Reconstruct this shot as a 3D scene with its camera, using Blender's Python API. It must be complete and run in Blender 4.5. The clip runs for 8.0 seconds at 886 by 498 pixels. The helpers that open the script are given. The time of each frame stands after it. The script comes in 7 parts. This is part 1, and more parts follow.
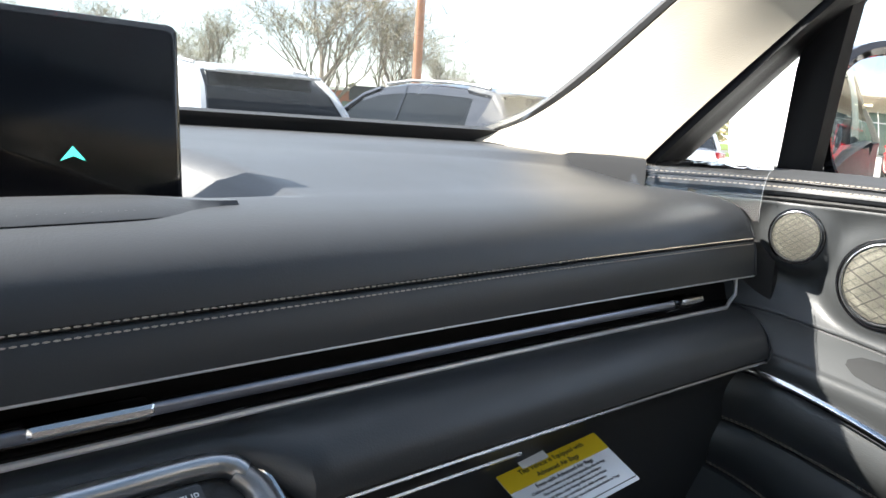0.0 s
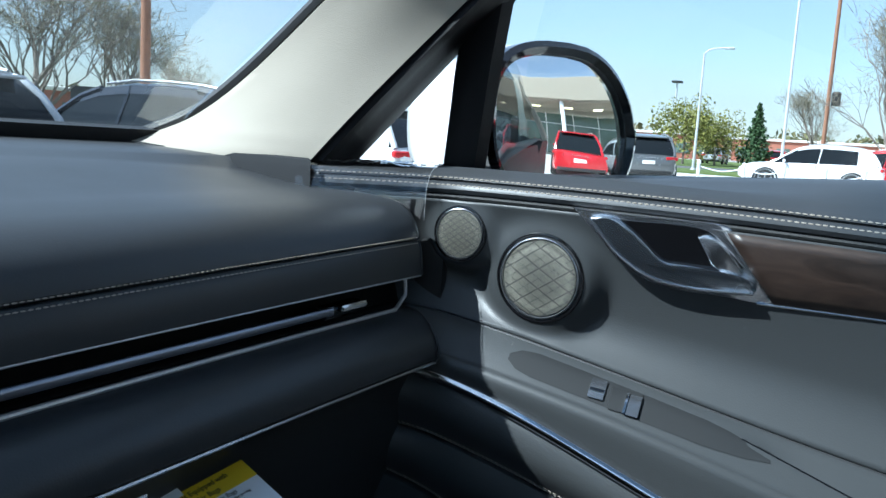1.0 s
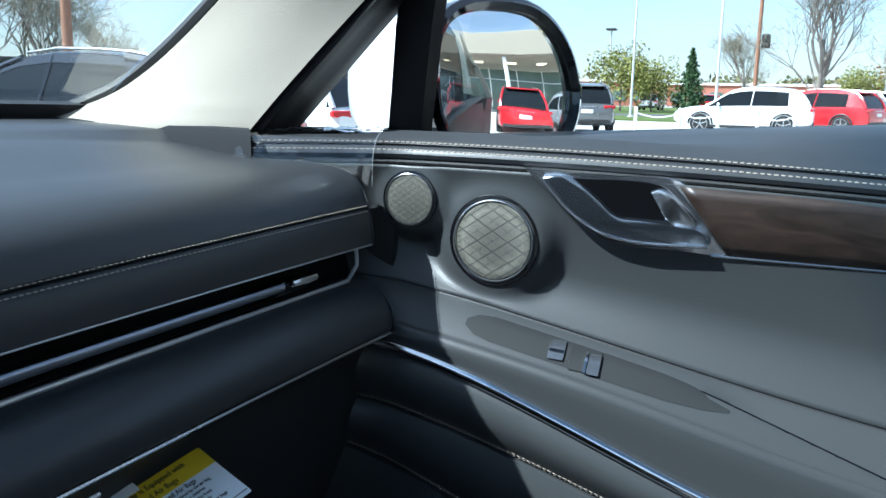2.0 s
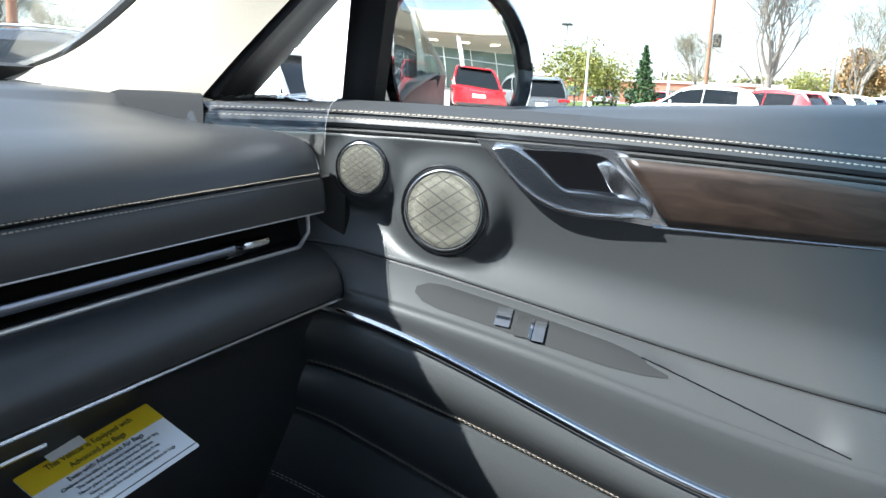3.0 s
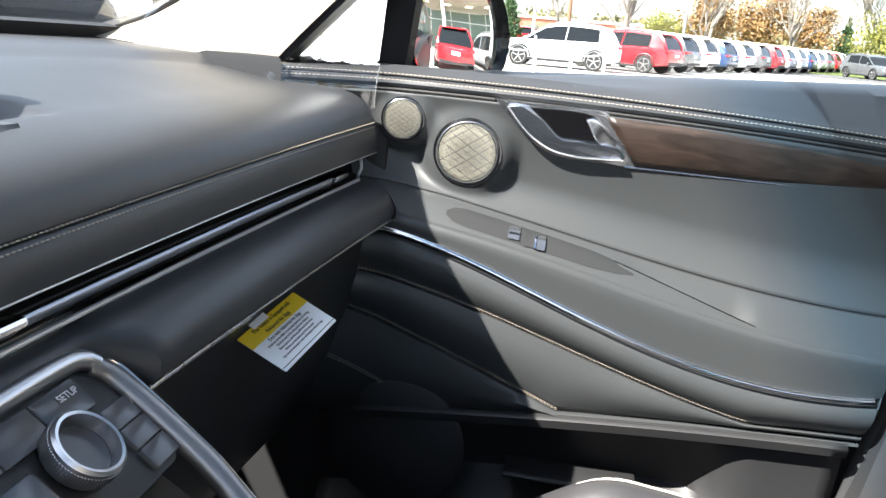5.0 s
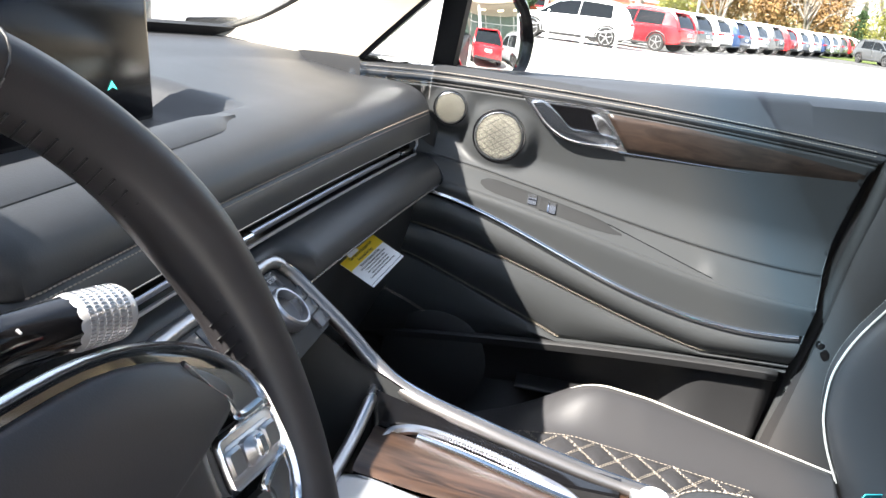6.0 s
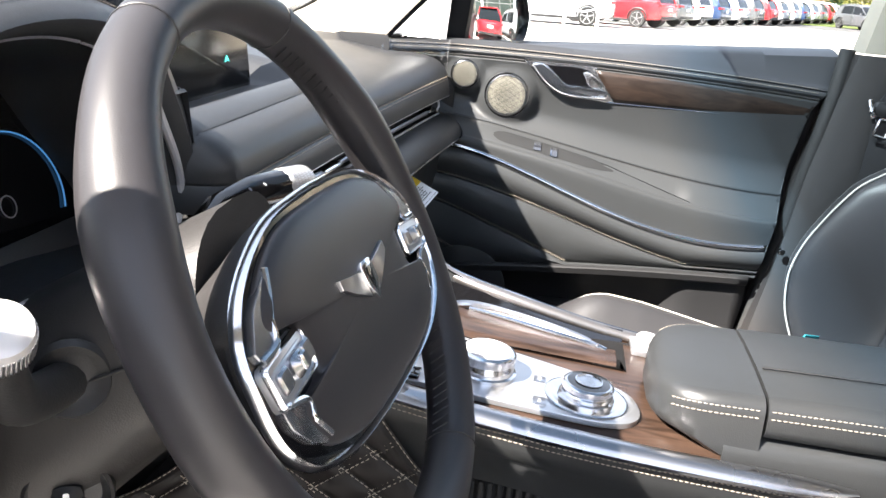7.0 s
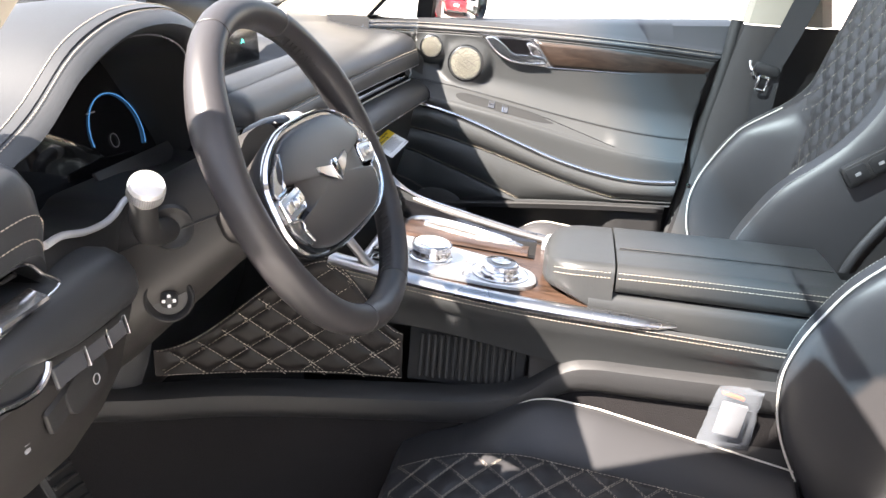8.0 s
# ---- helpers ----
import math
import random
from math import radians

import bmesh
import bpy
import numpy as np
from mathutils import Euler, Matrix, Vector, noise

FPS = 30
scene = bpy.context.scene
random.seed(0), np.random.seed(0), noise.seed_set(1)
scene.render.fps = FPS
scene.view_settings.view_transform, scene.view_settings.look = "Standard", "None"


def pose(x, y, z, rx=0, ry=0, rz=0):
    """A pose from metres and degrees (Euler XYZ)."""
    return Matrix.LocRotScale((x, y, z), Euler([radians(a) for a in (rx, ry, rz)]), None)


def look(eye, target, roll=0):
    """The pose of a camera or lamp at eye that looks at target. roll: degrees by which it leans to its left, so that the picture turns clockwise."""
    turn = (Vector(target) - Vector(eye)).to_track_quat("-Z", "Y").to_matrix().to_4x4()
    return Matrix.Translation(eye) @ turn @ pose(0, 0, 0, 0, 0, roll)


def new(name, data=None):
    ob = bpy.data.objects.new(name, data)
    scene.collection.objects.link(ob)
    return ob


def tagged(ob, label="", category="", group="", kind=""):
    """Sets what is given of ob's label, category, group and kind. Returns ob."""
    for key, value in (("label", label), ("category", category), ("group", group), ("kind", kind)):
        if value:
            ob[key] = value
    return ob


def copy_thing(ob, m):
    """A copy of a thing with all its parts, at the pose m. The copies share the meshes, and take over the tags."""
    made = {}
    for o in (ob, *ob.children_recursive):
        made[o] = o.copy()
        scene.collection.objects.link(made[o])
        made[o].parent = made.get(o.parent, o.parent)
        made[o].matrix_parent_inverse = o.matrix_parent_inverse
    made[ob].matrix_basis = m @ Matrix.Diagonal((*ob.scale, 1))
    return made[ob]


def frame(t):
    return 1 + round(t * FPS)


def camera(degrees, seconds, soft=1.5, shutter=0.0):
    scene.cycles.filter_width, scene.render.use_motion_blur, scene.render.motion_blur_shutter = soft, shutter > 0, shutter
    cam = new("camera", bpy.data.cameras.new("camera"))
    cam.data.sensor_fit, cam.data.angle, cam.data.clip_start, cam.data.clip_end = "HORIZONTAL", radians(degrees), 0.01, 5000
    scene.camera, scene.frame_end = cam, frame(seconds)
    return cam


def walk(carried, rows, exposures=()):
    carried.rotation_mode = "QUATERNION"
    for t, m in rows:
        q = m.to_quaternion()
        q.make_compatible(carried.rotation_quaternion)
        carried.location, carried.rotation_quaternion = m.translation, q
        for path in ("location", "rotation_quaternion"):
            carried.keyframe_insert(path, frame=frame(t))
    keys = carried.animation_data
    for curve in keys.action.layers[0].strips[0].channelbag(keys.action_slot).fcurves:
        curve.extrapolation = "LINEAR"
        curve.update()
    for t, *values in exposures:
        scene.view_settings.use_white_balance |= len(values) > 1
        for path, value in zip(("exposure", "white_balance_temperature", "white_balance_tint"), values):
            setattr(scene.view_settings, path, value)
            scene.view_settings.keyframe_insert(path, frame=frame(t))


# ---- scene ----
cam = camera(55.9, 8.0)
PATH = [
    (0, (-0.089, 0.067, 1.153), (1.367, 1.402, 0.84), 3.8),
    (0.5, (-0.031, 0.036, 1.147), (1.644, 1.097, 0.887), 3.5),
    (1, (-0.003, 0.033, 1.154), (1.789, 0.88, 0.884), 3.5),
    (1.5, (0.005, 0.035, 1.143), (1.807, 0.854, 0.854), 2.5),
    (2, (0.011, 0.046, 1.159), (1.842, 0.762, 0.793), 1.2),
    (2.2, (0.023, 0.035, 1.154), (1.851, 0.752, 0.777), 0.7),
    (3.3, (-0.026, 0.043, 1.135), (1.85, 0.617, 0.747), 3.6),
    (3.5, (-0.044, 0.05, 1.127), (1.827, 0.633, 0.73), 4.3),
    (4, (-0.065, 0.073, 1.115), (1.813, 0.615, 0.692), 4.2),
    (4.2, (-0.081, 0.087, 1.119), (1.809, 0.57, 0.678), 3.9),
    (5.3, (-0.369, 0.151, 1.211), (1.54, 0.387, 0.664), 5.6),
    (5.5, (-0.439, 0.14, 1.23), (1.461, 0.375, 0.653), 5.9),
    (6, (-0.558, 0.146, 1.233), (1.333, 0.419, 0.644), 7.4),
    (6.5, (-0.64, 0.176, 1.216), (1.254, 0.443, 0.633), 6.4),
    (7, (-0.827, 0.154, 1.224), (1.059, 0.408, 0.611), 4.3),
    (7.5, (-1.066, 0.081, 1.255), (0.808, 0.339, 0.605), 3.1),
    (8, (-1.176, 0.033, 1.273), (0.688, 0.293, 0.594), 3.0),
]
EXPOSURES = [(0.0, 2.38, 6500, 9), (0.3, 2.11, 6100, 7), (0.5, 1.71, 5600, 3), (0.7, 1.41, 5400, 1), (1.0, 1.21, 5200, 0), (1.6, 1.26, 5200, 0), (2.05, 1.44, 5200, 0), (2.4, 1.76, 5500, 3), (3.3, 2.28, 5950, 5), (4.1, 2.58, 6150, 8), (5.3, 2.51, 6500, 10), (6.5, 2.61, 6600, 12), (7.1, 2.69, 6700, 13), (8.0, 3.09, 6950, 15)]
walk(cam, [(t, look(eye, target, roll)) for t, eye, target, roll in PATH], EXPOSURES)

# ---------- light ----------
GROUND = -0.08
SUN_TO = Vector((-0.62, 0.72, 1.0)).normalized()
world = bpy.data.worlds.new("sky_world")
scene.world = world
world.use_nodes = True
wn = world.node_tree
sky = wn.nodes.new("ShaderNodeTexSky")
sky.sky_type = "NISHITA"
sky.sun_disc = False
sky.sun_elevation = math.asin(SUN_TO.z)
sky.sun_rotation = math.atan2(SUN_TO.x, SUN_TO.y)
sky.air_density, sky.dust_density, sky.ozone_density = 1.0, 0.7, 1.5
# thin high cloud over the sky
wco, wno, wra, wmx = wn.nodes.new("ShaderNodeTexCoord"), wn.nodes.new("ShaderNodeTexNoise"), wn.nodes.new("ShaderNodeValToRGB"), wn.nodes.new("ShaderNodeMix")
wmp = wn.nodes.new("ShaderNodeMapping")
wmp.inputs["Scale"].default_value = (1.2, 1.2, 5.0)
wno.inputs["Scale"].default_value, wno.inputs["Detail"].default_value = 2.2, 7
wra.color_ramp.elements[0].position, wra.color_ramp.elements[1].position = 0.42, 0.72
wra.color_ramp.elements[0].color = (0.38, 0.38, 0.38, 1)
wra.color_ramp.elements[1].color = (0.70, 0.70, 0.70, 1)
wmx.data_type = "RGBA"
wmx.inputs[7].default_value = (4.1, 4.25, 4.5, 1)
wn.links.new(wco.outputs["Generated"], wmp.inputs[0])
wn.links.new(wmp.outputs[0], wno.inputs["Vector"])
wn.links.new(wno.outputs["Fac"], wra.inputs[0])
wn.links.new(wra.outputs[0], wmx.inputs[0])
wn.links.new(sky.outputs[0], wmx.inputs[6])
wn.links.new(wmx.outputs[2], wn.nodes["Background"].inputs[0])
wn.nodes["Background"].inputs[1].default_value = 0.085
sun = new("sun", bpy.data.lights.new("sun", "SUN"))
sun.data.energy, sun.data.angle, sun.data.color = 5.0, radians(0.55), (1.0, 0.95, 0.87)
sun.matrix_world = Matrix.Translation((0, 0, 20)) @ SUN_TO.to_track_quat("Z", "Y").to_matrix().to_4x4()


# ---------- materials ----------
def material(name, color, rough=0.5, metal=0.0, grain=0.0, grain_scale=600.0, tone=0.15, tone_scale=6.0, spec=0.5, coat=0.0, emit=None, rough_var=0.08, alt=None):
    """A surface with tone variation, roughness variation and a fine relief."""
    m = bpy.data.materials.new(name)
    m.use_nodes = True
    nt = m.node_tree
    b = nt.nodes["Principled BSDF"]
    b.inputs["Metallic"].default_value = metal
    b.inputs["Specular IOR Level"].default_value = spec
    b.inputs["Coat Weight"].default_value = coat
    b.inputs["Coat Roughness"].default_value = 0.08
    co = nt.nodes.new("ShaderNodeTexCoord")
    n1 = nt.nodes.new("ShaderNodeTexNoise")
    n1.inputs["Scale"].default_value = tone_scale
    n1.inputs["Detail"].default_value = 5
    nt.links.new(co.outputs["Object"], n1.inputs["Vector"])
    ramp = nt.nodes.new("ShaderNodeMix")
    ramp.data_type = "RGBA"
    c2 = alt if alt else tuple(c * (1 - tone) for c in color)
    c1 = color if alt else tuple(min(1, c * (1 + tone)) for c in color)
    ramp.inputs[6].default_value = (*c1, 1)
    ramp.inputs[7].default_value = (*c2, 1)
    nt.links.new(n1.outputs["Fac"], ramp.inputs[0])
    nt.links.new(ramp.outputs[2], b.inputs["Base Color"])
    mr = nt.nodes.new("ShaderNodeMapRange")
    mr.inputs[3].default_value, mr.inputs[4].default_value = max(0.02, rough - rough_var), min(1, rough + rough_var)
    nt.links.new(n1.outputs["Fac"], mr.inputs[0])
    nt.links.new(mr.outputs[0], b.inputs["Roughness"])
    if grain:
        v = nt.nodes.new("ShaderNodeTexVoronoi")
        v.inputs["Scale"].default_value = grain_scale
        nt.links.new(co.outputs["Object"], v.inputs["Vector"])
        n2 = nt.nodes.new("ShaderNodeTexNoise")
        n2.inputs["Scale"].default_value = grain_scale * 0.3
        nt.links.new(co.outputs["Object"], n2.inputs["Vector"])
        ad = nt.nodes.new("ShaderNodeMath")
        nt.links.new(v.outputs["Distance"], ad.inputs[0])
        nt.links.new(n2.outputs["Fac"], ad.inputs[1])
        bp = nt.nodes.new("ShaderNodeBump")
        bp.inputs["Strength"].default_value = grain
        bp.inputs["Distance"].default_value = 0.3 / grain_scale
        nt.links.new(ad.outputs[0], bp.inputs["Height"])
        nt.links.new(bp.outputs[0], b.inputs["Normal"])
    if emit:
        b.inputs["Emission Color"].default_value = (*emit[0], 1)
        b.inputs["Emission Strength"].default_value = emit[1]
    return m


def glass_material(name, tint=(1, 1, 1), gloss=1.0, rough=0.0):
    m = bpy.data.materials.new(name)
    m.use_nodes = True
    nt = m.node_tree
    out = nt.nodes["Material Output"]
    tr, gl = nt.nodes.new("ShaderNodeBsdfTransparent"), nt.nodes.new("ShaderNodeBsdfGlossy")
    tr.inputs[0].default_value = (*tint, 1)
    gl.inputs["Roughness"].default_value = rough
    fr, mu, mx = nt.nodes.new("ShaderNodeFresnel"), nt.nodes.new("ShaderNodeMath"), nt.nodes.new("ShaderNodeMixShader")
    fr.inputs[0].default_value = 1.45
    mu.operation = "MULTIPLY"
    mu.inputs[1].default_value = gloss
    nt.links.new(fr.outputs[0], mu.inputs[0])
    nt.links.new(mu.outputs[0], mx.inputs[0])
    nt.links.new(tr.outputs[0], mx.inputs[1])
    nt.links.new(gl.outputs[0], mx.inputs[2])
    nt.links.new(mx.outputs[0], out.inputs[0])
    return m


def wood_material(name, dark, light, scale=1.0, axis=1, rough=0.35, along=5):
    m = material(name, light, rough)
    nt = m.node_tree
    b = nt.nodes["Principled BSDF"]
    co = nt.nodes.new("ShaderNodeTexCoord")
    mp = nt.nodes.new("ShaderNodeMapping")
    s = [70 * scale, 70 * scale, 70 * scale]
    s[axis] = along * scale
    mp.inputs["Scale"].default_value = s
    nt.links.new(co.outputs["Object"], mp.inputs[0])
    n = nt.nodes.new("ShaderNodeTexNoise")
    n.inputs["Scale"].default_value, n.inputs["Detail"].default_value, n.inputs["Distortion"].default_value = 1.6, 8, 1.2
    nt.links.new(mp.outputs[0], n.inputs["Vector"])
    r = nt.nodes.new("ShaderNodeValToRGB")
    r.color_ramp.elements[0].position, r.color_ramp.elements[1].position = 0.32, 0.7
    r.color_ramp.elements[0].color, r.color_ramp.elements[1].color = (*dark, 1), (*light, 1)
    nt.links.new(n.outputs["Fac"], r.inputs[0])
    nt.links.new(r.outputs[0], b.inputs["Base Color"])
    bp = nt.nodes.new("ShaderNodeBump")
    bp.inputs["Strength"].default_value, bp.inputs["Distance"].default_value = 0.25, 0.0006
    nt.links.new(n.outputs["Fac"], bp.inputs["Height"])
    nt.links.new(bp.outputs[0], b.inputs["Normal"])
    return m


LEATHER = material("black_leather", (0.028, 0.0295, 0.0305), 0.40, grain=0.2, grain_scale=900, tone=0.12, spec=0.45)
DASH_SKIN = material("dash_leather", (0.031, 0.033, 0.0362), 0.42, grain=0.14, grain_scale=800, tone=0.10, spec=0.5)
DOOR_SKIN = material("door_leather", (0.039, 0.0415, 0.043), 0.42, grain=0.18, grain_scale=850, tone=0.10, spec=0.45)
SEAT_SKIN = material("seat_leather", (0.0305, 0.030, 0.032), 0.42, grain=0.2, grain_scale=900, tone=0.12, spec=0.45)
PLASTIC = material("dark_plastic", (0.020, 0.020, 0.021), 0.5, grain=0.25, grain_scale=700, tone=0.1)
PLASTIC_SOFT = material("soft_plastic", (0.022, 0.0205, 0.0205), 0.55, grain=0.3, grain_scale=900, tone=0.1)
GLOSS = material("gloss_black", (0.006, 0.006, 0.007), 0.08, tone=0.1, coat=0.5, rough_var=0.02)
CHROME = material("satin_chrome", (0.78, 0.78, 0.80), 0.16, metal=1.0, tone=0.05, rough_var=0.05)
SILVER = material("brushed_silver", (0.55, 0.55, 0.57), 0.28, metal=1.0, tone=0.06, grain=0.1, grain_scale=1500)
STRUT_SILVER = material("satin_silver", (0.30, 0.285, 0.28), 0.40, metal=0.9, tone=0.08, grain=0.1, grain_scale=1500)
DARK_SILVER = material("dark_satin_silver", (0.26, 0.27, 0.29), 0.26, metal=0.9, tone=0.05)
# chrome lines with the sky's reflection put into a paler, less metallic colour
SKY_TRIM = material("sky_bright_trim", (0.66, 0.66, 0.68), 0.33, metal=0.45, tone=0.05)
PLATE = material("silver_plate", (0.60, 0.61, 0.63), 0.32, metal=0.85, tone=0.05, grain=0.08, grain_scale=1500)
THREAD = material("cream_thread", (0.37, 0.325, 0.27), 0.7, tone=0.1)
THREAD_GREY = material("grey_thread", (0.30, 0.29, 0.28), 0.7, tone=0.1)
PIPING = material("cream_piping", (0.56, 0.53, 0.48), 0.5, tone=0.08, grain=0.2, grain_scale=900)
WOOD = wood_material("walnut_veneer", (0.0135, 0.0085, 0.0062), (0.043, 0.0275, 0.0205), 0.8, 1, 0.42, 16)
WOOD_CONSOLE = wood_material("console_walnut", (0.016, 0.0095, 0.0065), (0.062, 0.036, 0.0245), 1.0, 1, 0.30)
BEIGE = material("beige_fabric", (0.33, 0.30, 0.25), 0.85, grain=0.4, grain_scale=1200, tone=0.06, spec=0.2)
CARPET = material("carpet", (0.015, 0.014, 0.0145), 0.95, grain=0.8, grain_scale=700, tone=0.25, spec=0.1)
RUBBER = material("rubber", (0.02, 0.02, 0.02), 0.7, grain=0.3, grain_scale=500)
MESH_DARK = material("mesh_shadow", (0.10, 0.095, 0.075), 0.6, metal=0.2, tone=0.05)
GRILLE = material("speaker_metal", (0.40, 0.39, 0.32), 0.55, metal=0.2, grain=0.3, grain_scale=1400, tone=0.06)
SCREEN_CLEAR = material("clear_screen_glass", (0.006, 0.006, 0.007), 0.05, spec=0.6, tone=0.05, rough_var=0.01)
SCREEN = material("screen_glass", (0.004, 0.004, 0.005), 0.16, spec=0.16, tone=0.05, rough_var=0.01)
WHEEL_SKIN = material("wheel_leather", (0.030, 0.028, 0.030), 0.40, grain=0.10, grain_scale=1300, tone=0.08, spec=0.45)
TEAL = material("teal_display", (0.02, 0.20, 0.17), 0.4, emit=((0.06, 0.62, 0.52), 0.7))
BLUE = material("blue_display", (0.02, 0.08, 0.2), 0.4, emit=((0.05, 0.20, 0.45), 0.17))
WHITE_MARK = material("white_marking", (0.75, 0.75, 0.75), 0.5, tone=0.03)
GREY_MARK = material("grey_marking", (0.30, 0.30, 0.31), 0.5, tone=0.03)
BAG_PAPER = material("folded_paper", (0.17, 0.17, 0.18), 0.6, tone=0.25, tone_scale=40)
TAG_WHITE = material("tag_white", (0.92, 0.93, 0.95), 0.45, tone=0.03)
TAG_YELLOW = material("tag_yellow", (0.85, 0.60, 0.02), 0.45, tone=0.05)
INK = material("ink", (0.03, 0.03, 0.03), 0.6, tone=0.05)
GLASS = glass_material("window_glass", (0.97, 0.985, 0.98), 0.25)
MIRROR = material("mirror_silver", (0.86, 0.90, 0.90), 0.01, metal=1.0, tone=0.01, rough_var=0.005)
FILM_EDGE = material("film_edge", (0.28, 0.29, 0.30), 0.25, tone=0.1)
FILM = glass_material("clear_film", (0.985, 0.988, 0.99), 3.2, 0.07)
BAG = material("bag_film", (0.20, 0.22, 0.25), 0.25, tone=0.1, spec=0.6)
BAG.node_tree.nodes["Principled BSDF"].inputs["Alpha"].default_value = 0.30
FRAME_BLACK = material("window_frame_black", (0.007, 0.007, 0.008), 0.55, grain=0.15, grain_scale=700, tone=0.1, spec=0.12)
CAR_WHITE = material("white_paint", (0.80, 0.81, 0.82), 0.25, coat=0.8, tone=0.02)
CRYSTAL = material("knurled_white", (0.64, 0.62, 0.61), 0.22, metal=0.3, tone=0.04)
ORANGE = material("orange_card", (0.8, 0.12, 0.04), 0.6)
TURQ = material("turquoise_tag", (0.05, 0.55, 0.60), 0.6)
BELT = material("seatbelt_webbing", (0.022, 0.022, 0.024), 0.75, grain=0.7, grain_scale=900)


# ---------- mesh helpers ----------
def part(name, bm, mat, parent=None, label="", smooth=True, kind=""):
    """Links a bmesh as one mesh object, under a thing or a part."""
    me = bpy.data.meshes.new(name)
    bm.normal_update()
    bm.to_mesh(me)
    bm.free()
    me.materials.append(mat)
    if smooth:
        me.shade_smooth()
        me.set_sharp_from_angle(angle=radians(38))
    ob = new(name, me)
    if parent is not None:
        ob.parent = parent
        if parent.type == "EMPTY":
            ob.matrix_parent_inverse = parent.matrix_basis.inverted()
    return tagged(ob, label=label, kind=kind)


def thing(name, label, category, at=(0, 0, 0), kind="", group=""):
    ob = new(name)
    ob.empty_display_size = 0.05
    ob.matrix_basis = Matrix.Translation(at)
    return tagged(ob, label, category, group, kind)


def loft(rows, closed=False, caps=False, bm=None):
    bm = bm or bmesh.new()
    vs = [[bm.verts.new(p) for p in row] for row in rows]
    n = len(rows[0])
    for a, b in zip(vs, vs[1:]):
        for j in range(n if closed else n - 1):
            k = (j + 1) % n
            bm.faces.new((a[j], a[k], b[k], b[j]))
    if caps and closed:
        bm.faces.new(list(reversed(vs[0])))
        bm.faces.new(vs[-1])
    return bm


def sheet(rows, thick=0.0):
    """A lofted skin with real thickness."""
    bm = loft(rows)
    if thick:
        bm.normal_update()
        bmesh.ops.solidify(bm, geom=bm.faces[:], thickness=thick)
    bmesh.ops.recalc_face_normals(bm, faces=bm.faces[:])
    return bm


def frame_axes(d, up=Vector((0, 0, 1))):
    d = d.normalized()
    s = d.cross(up)
    if s.length < 1e-4:
        s = d.cross(Vector((1, 0, 0)))
    s.normalize()
    return s, s.cross(d).normalized()


def tube(path, r, sides=8, flat=1.0, bm=None, up=Vector((0, 0, 1)), taper=None):
    path = [Vector(p) for p in path]
    rows = []
    for i, p in enumerate(path):
        d = path[min(i + 1, len(path) - 1)] - path[max(i - 1, 0)]
        s, u = frame_axes(d, up)
        rr = r * (taper[i] if taper else 1)
        rows.append([p + s * (rr * math.cos(a)) + u * (rr * flat * math.sin(a)) for a in (2 * math.pi * k / sides for k in range(sides))])
    return loft(rows, True, True, bm)


def resample(path, step):
    path = [Vector(p) for p in path]
    acc, out, need = 0.0, [path[0].copy()], step
    for a, b in zip(path, path[1:]):
        L = (b - a).length
        while L > 0 and acc + L >= need:
            out.append(a.lerp(b, (need - acc) / L))
            need += step
        acc += L
    return out


def smooth_path(pts, n=8):
    """A Catmull-Rom curve through the points."""
    pts = [Vector(p) for p in pts]
    ext = [pts[0] * 2 - pts[1]] + pts + [pts[-1] * 2 - pts[-2]]
    out = []
    for i in range(1, len(ext) - 2):
        a, b, c, d = ext[i - 1:i + 3]
        for k in range(n):
            t = k / n
            out.append(0.5 * ((2 * b) + (c - a) * t + (2 * a - 5 * b + 4 * c - d) * t * t + (3 * b - a - 3 * c + d) * t ** 3))
    out.append(pts[-1])
    return out


def stitches(paths, pitch=0.0050, w=0.00052, fill=0.72, up=Vector((0, 0, 1)), bm=None):
    """Rows of short thread pieces along the paths."""
    bm = bm or bmesh.new()
    for path in paths:
        pts = resample(path, pitch)
        for a, b in zip(pts, pts[1:]):
            b = a.lerp(b, fill)
            s, u = frame_axes(b - a, up)
            ends = [[p + s * (w * cs * k) + u * (w * cu * k) for cs, cu in ((-.7, -.7), (.7, -.7), (.7, .7), (-.7, .7))] for p, k in ((a, .6), (a.lerp(b, .5), 1.25), (b, .6))]
            loft(ends, True, True, bm)
    return bm


def rounded(w, h, r, n=5, cx=0.0, cy=0.0):
    """Outline of a rounded rectangle, counter-clockwise."""
    out = []
    for sx, sy, a0 in ((1, 1, 0), (-1, 1, 90), (-1, -1, 180), (1, -1, 270)):
        for k in range(n + 1):
            a = radians(a0 + 90 * k / n)
            out.append((cx + sx * (w / 2 - r) + r * math.cos(a), cy + sy * (h / 2 - r) + r * math.sin(a)))
    return out


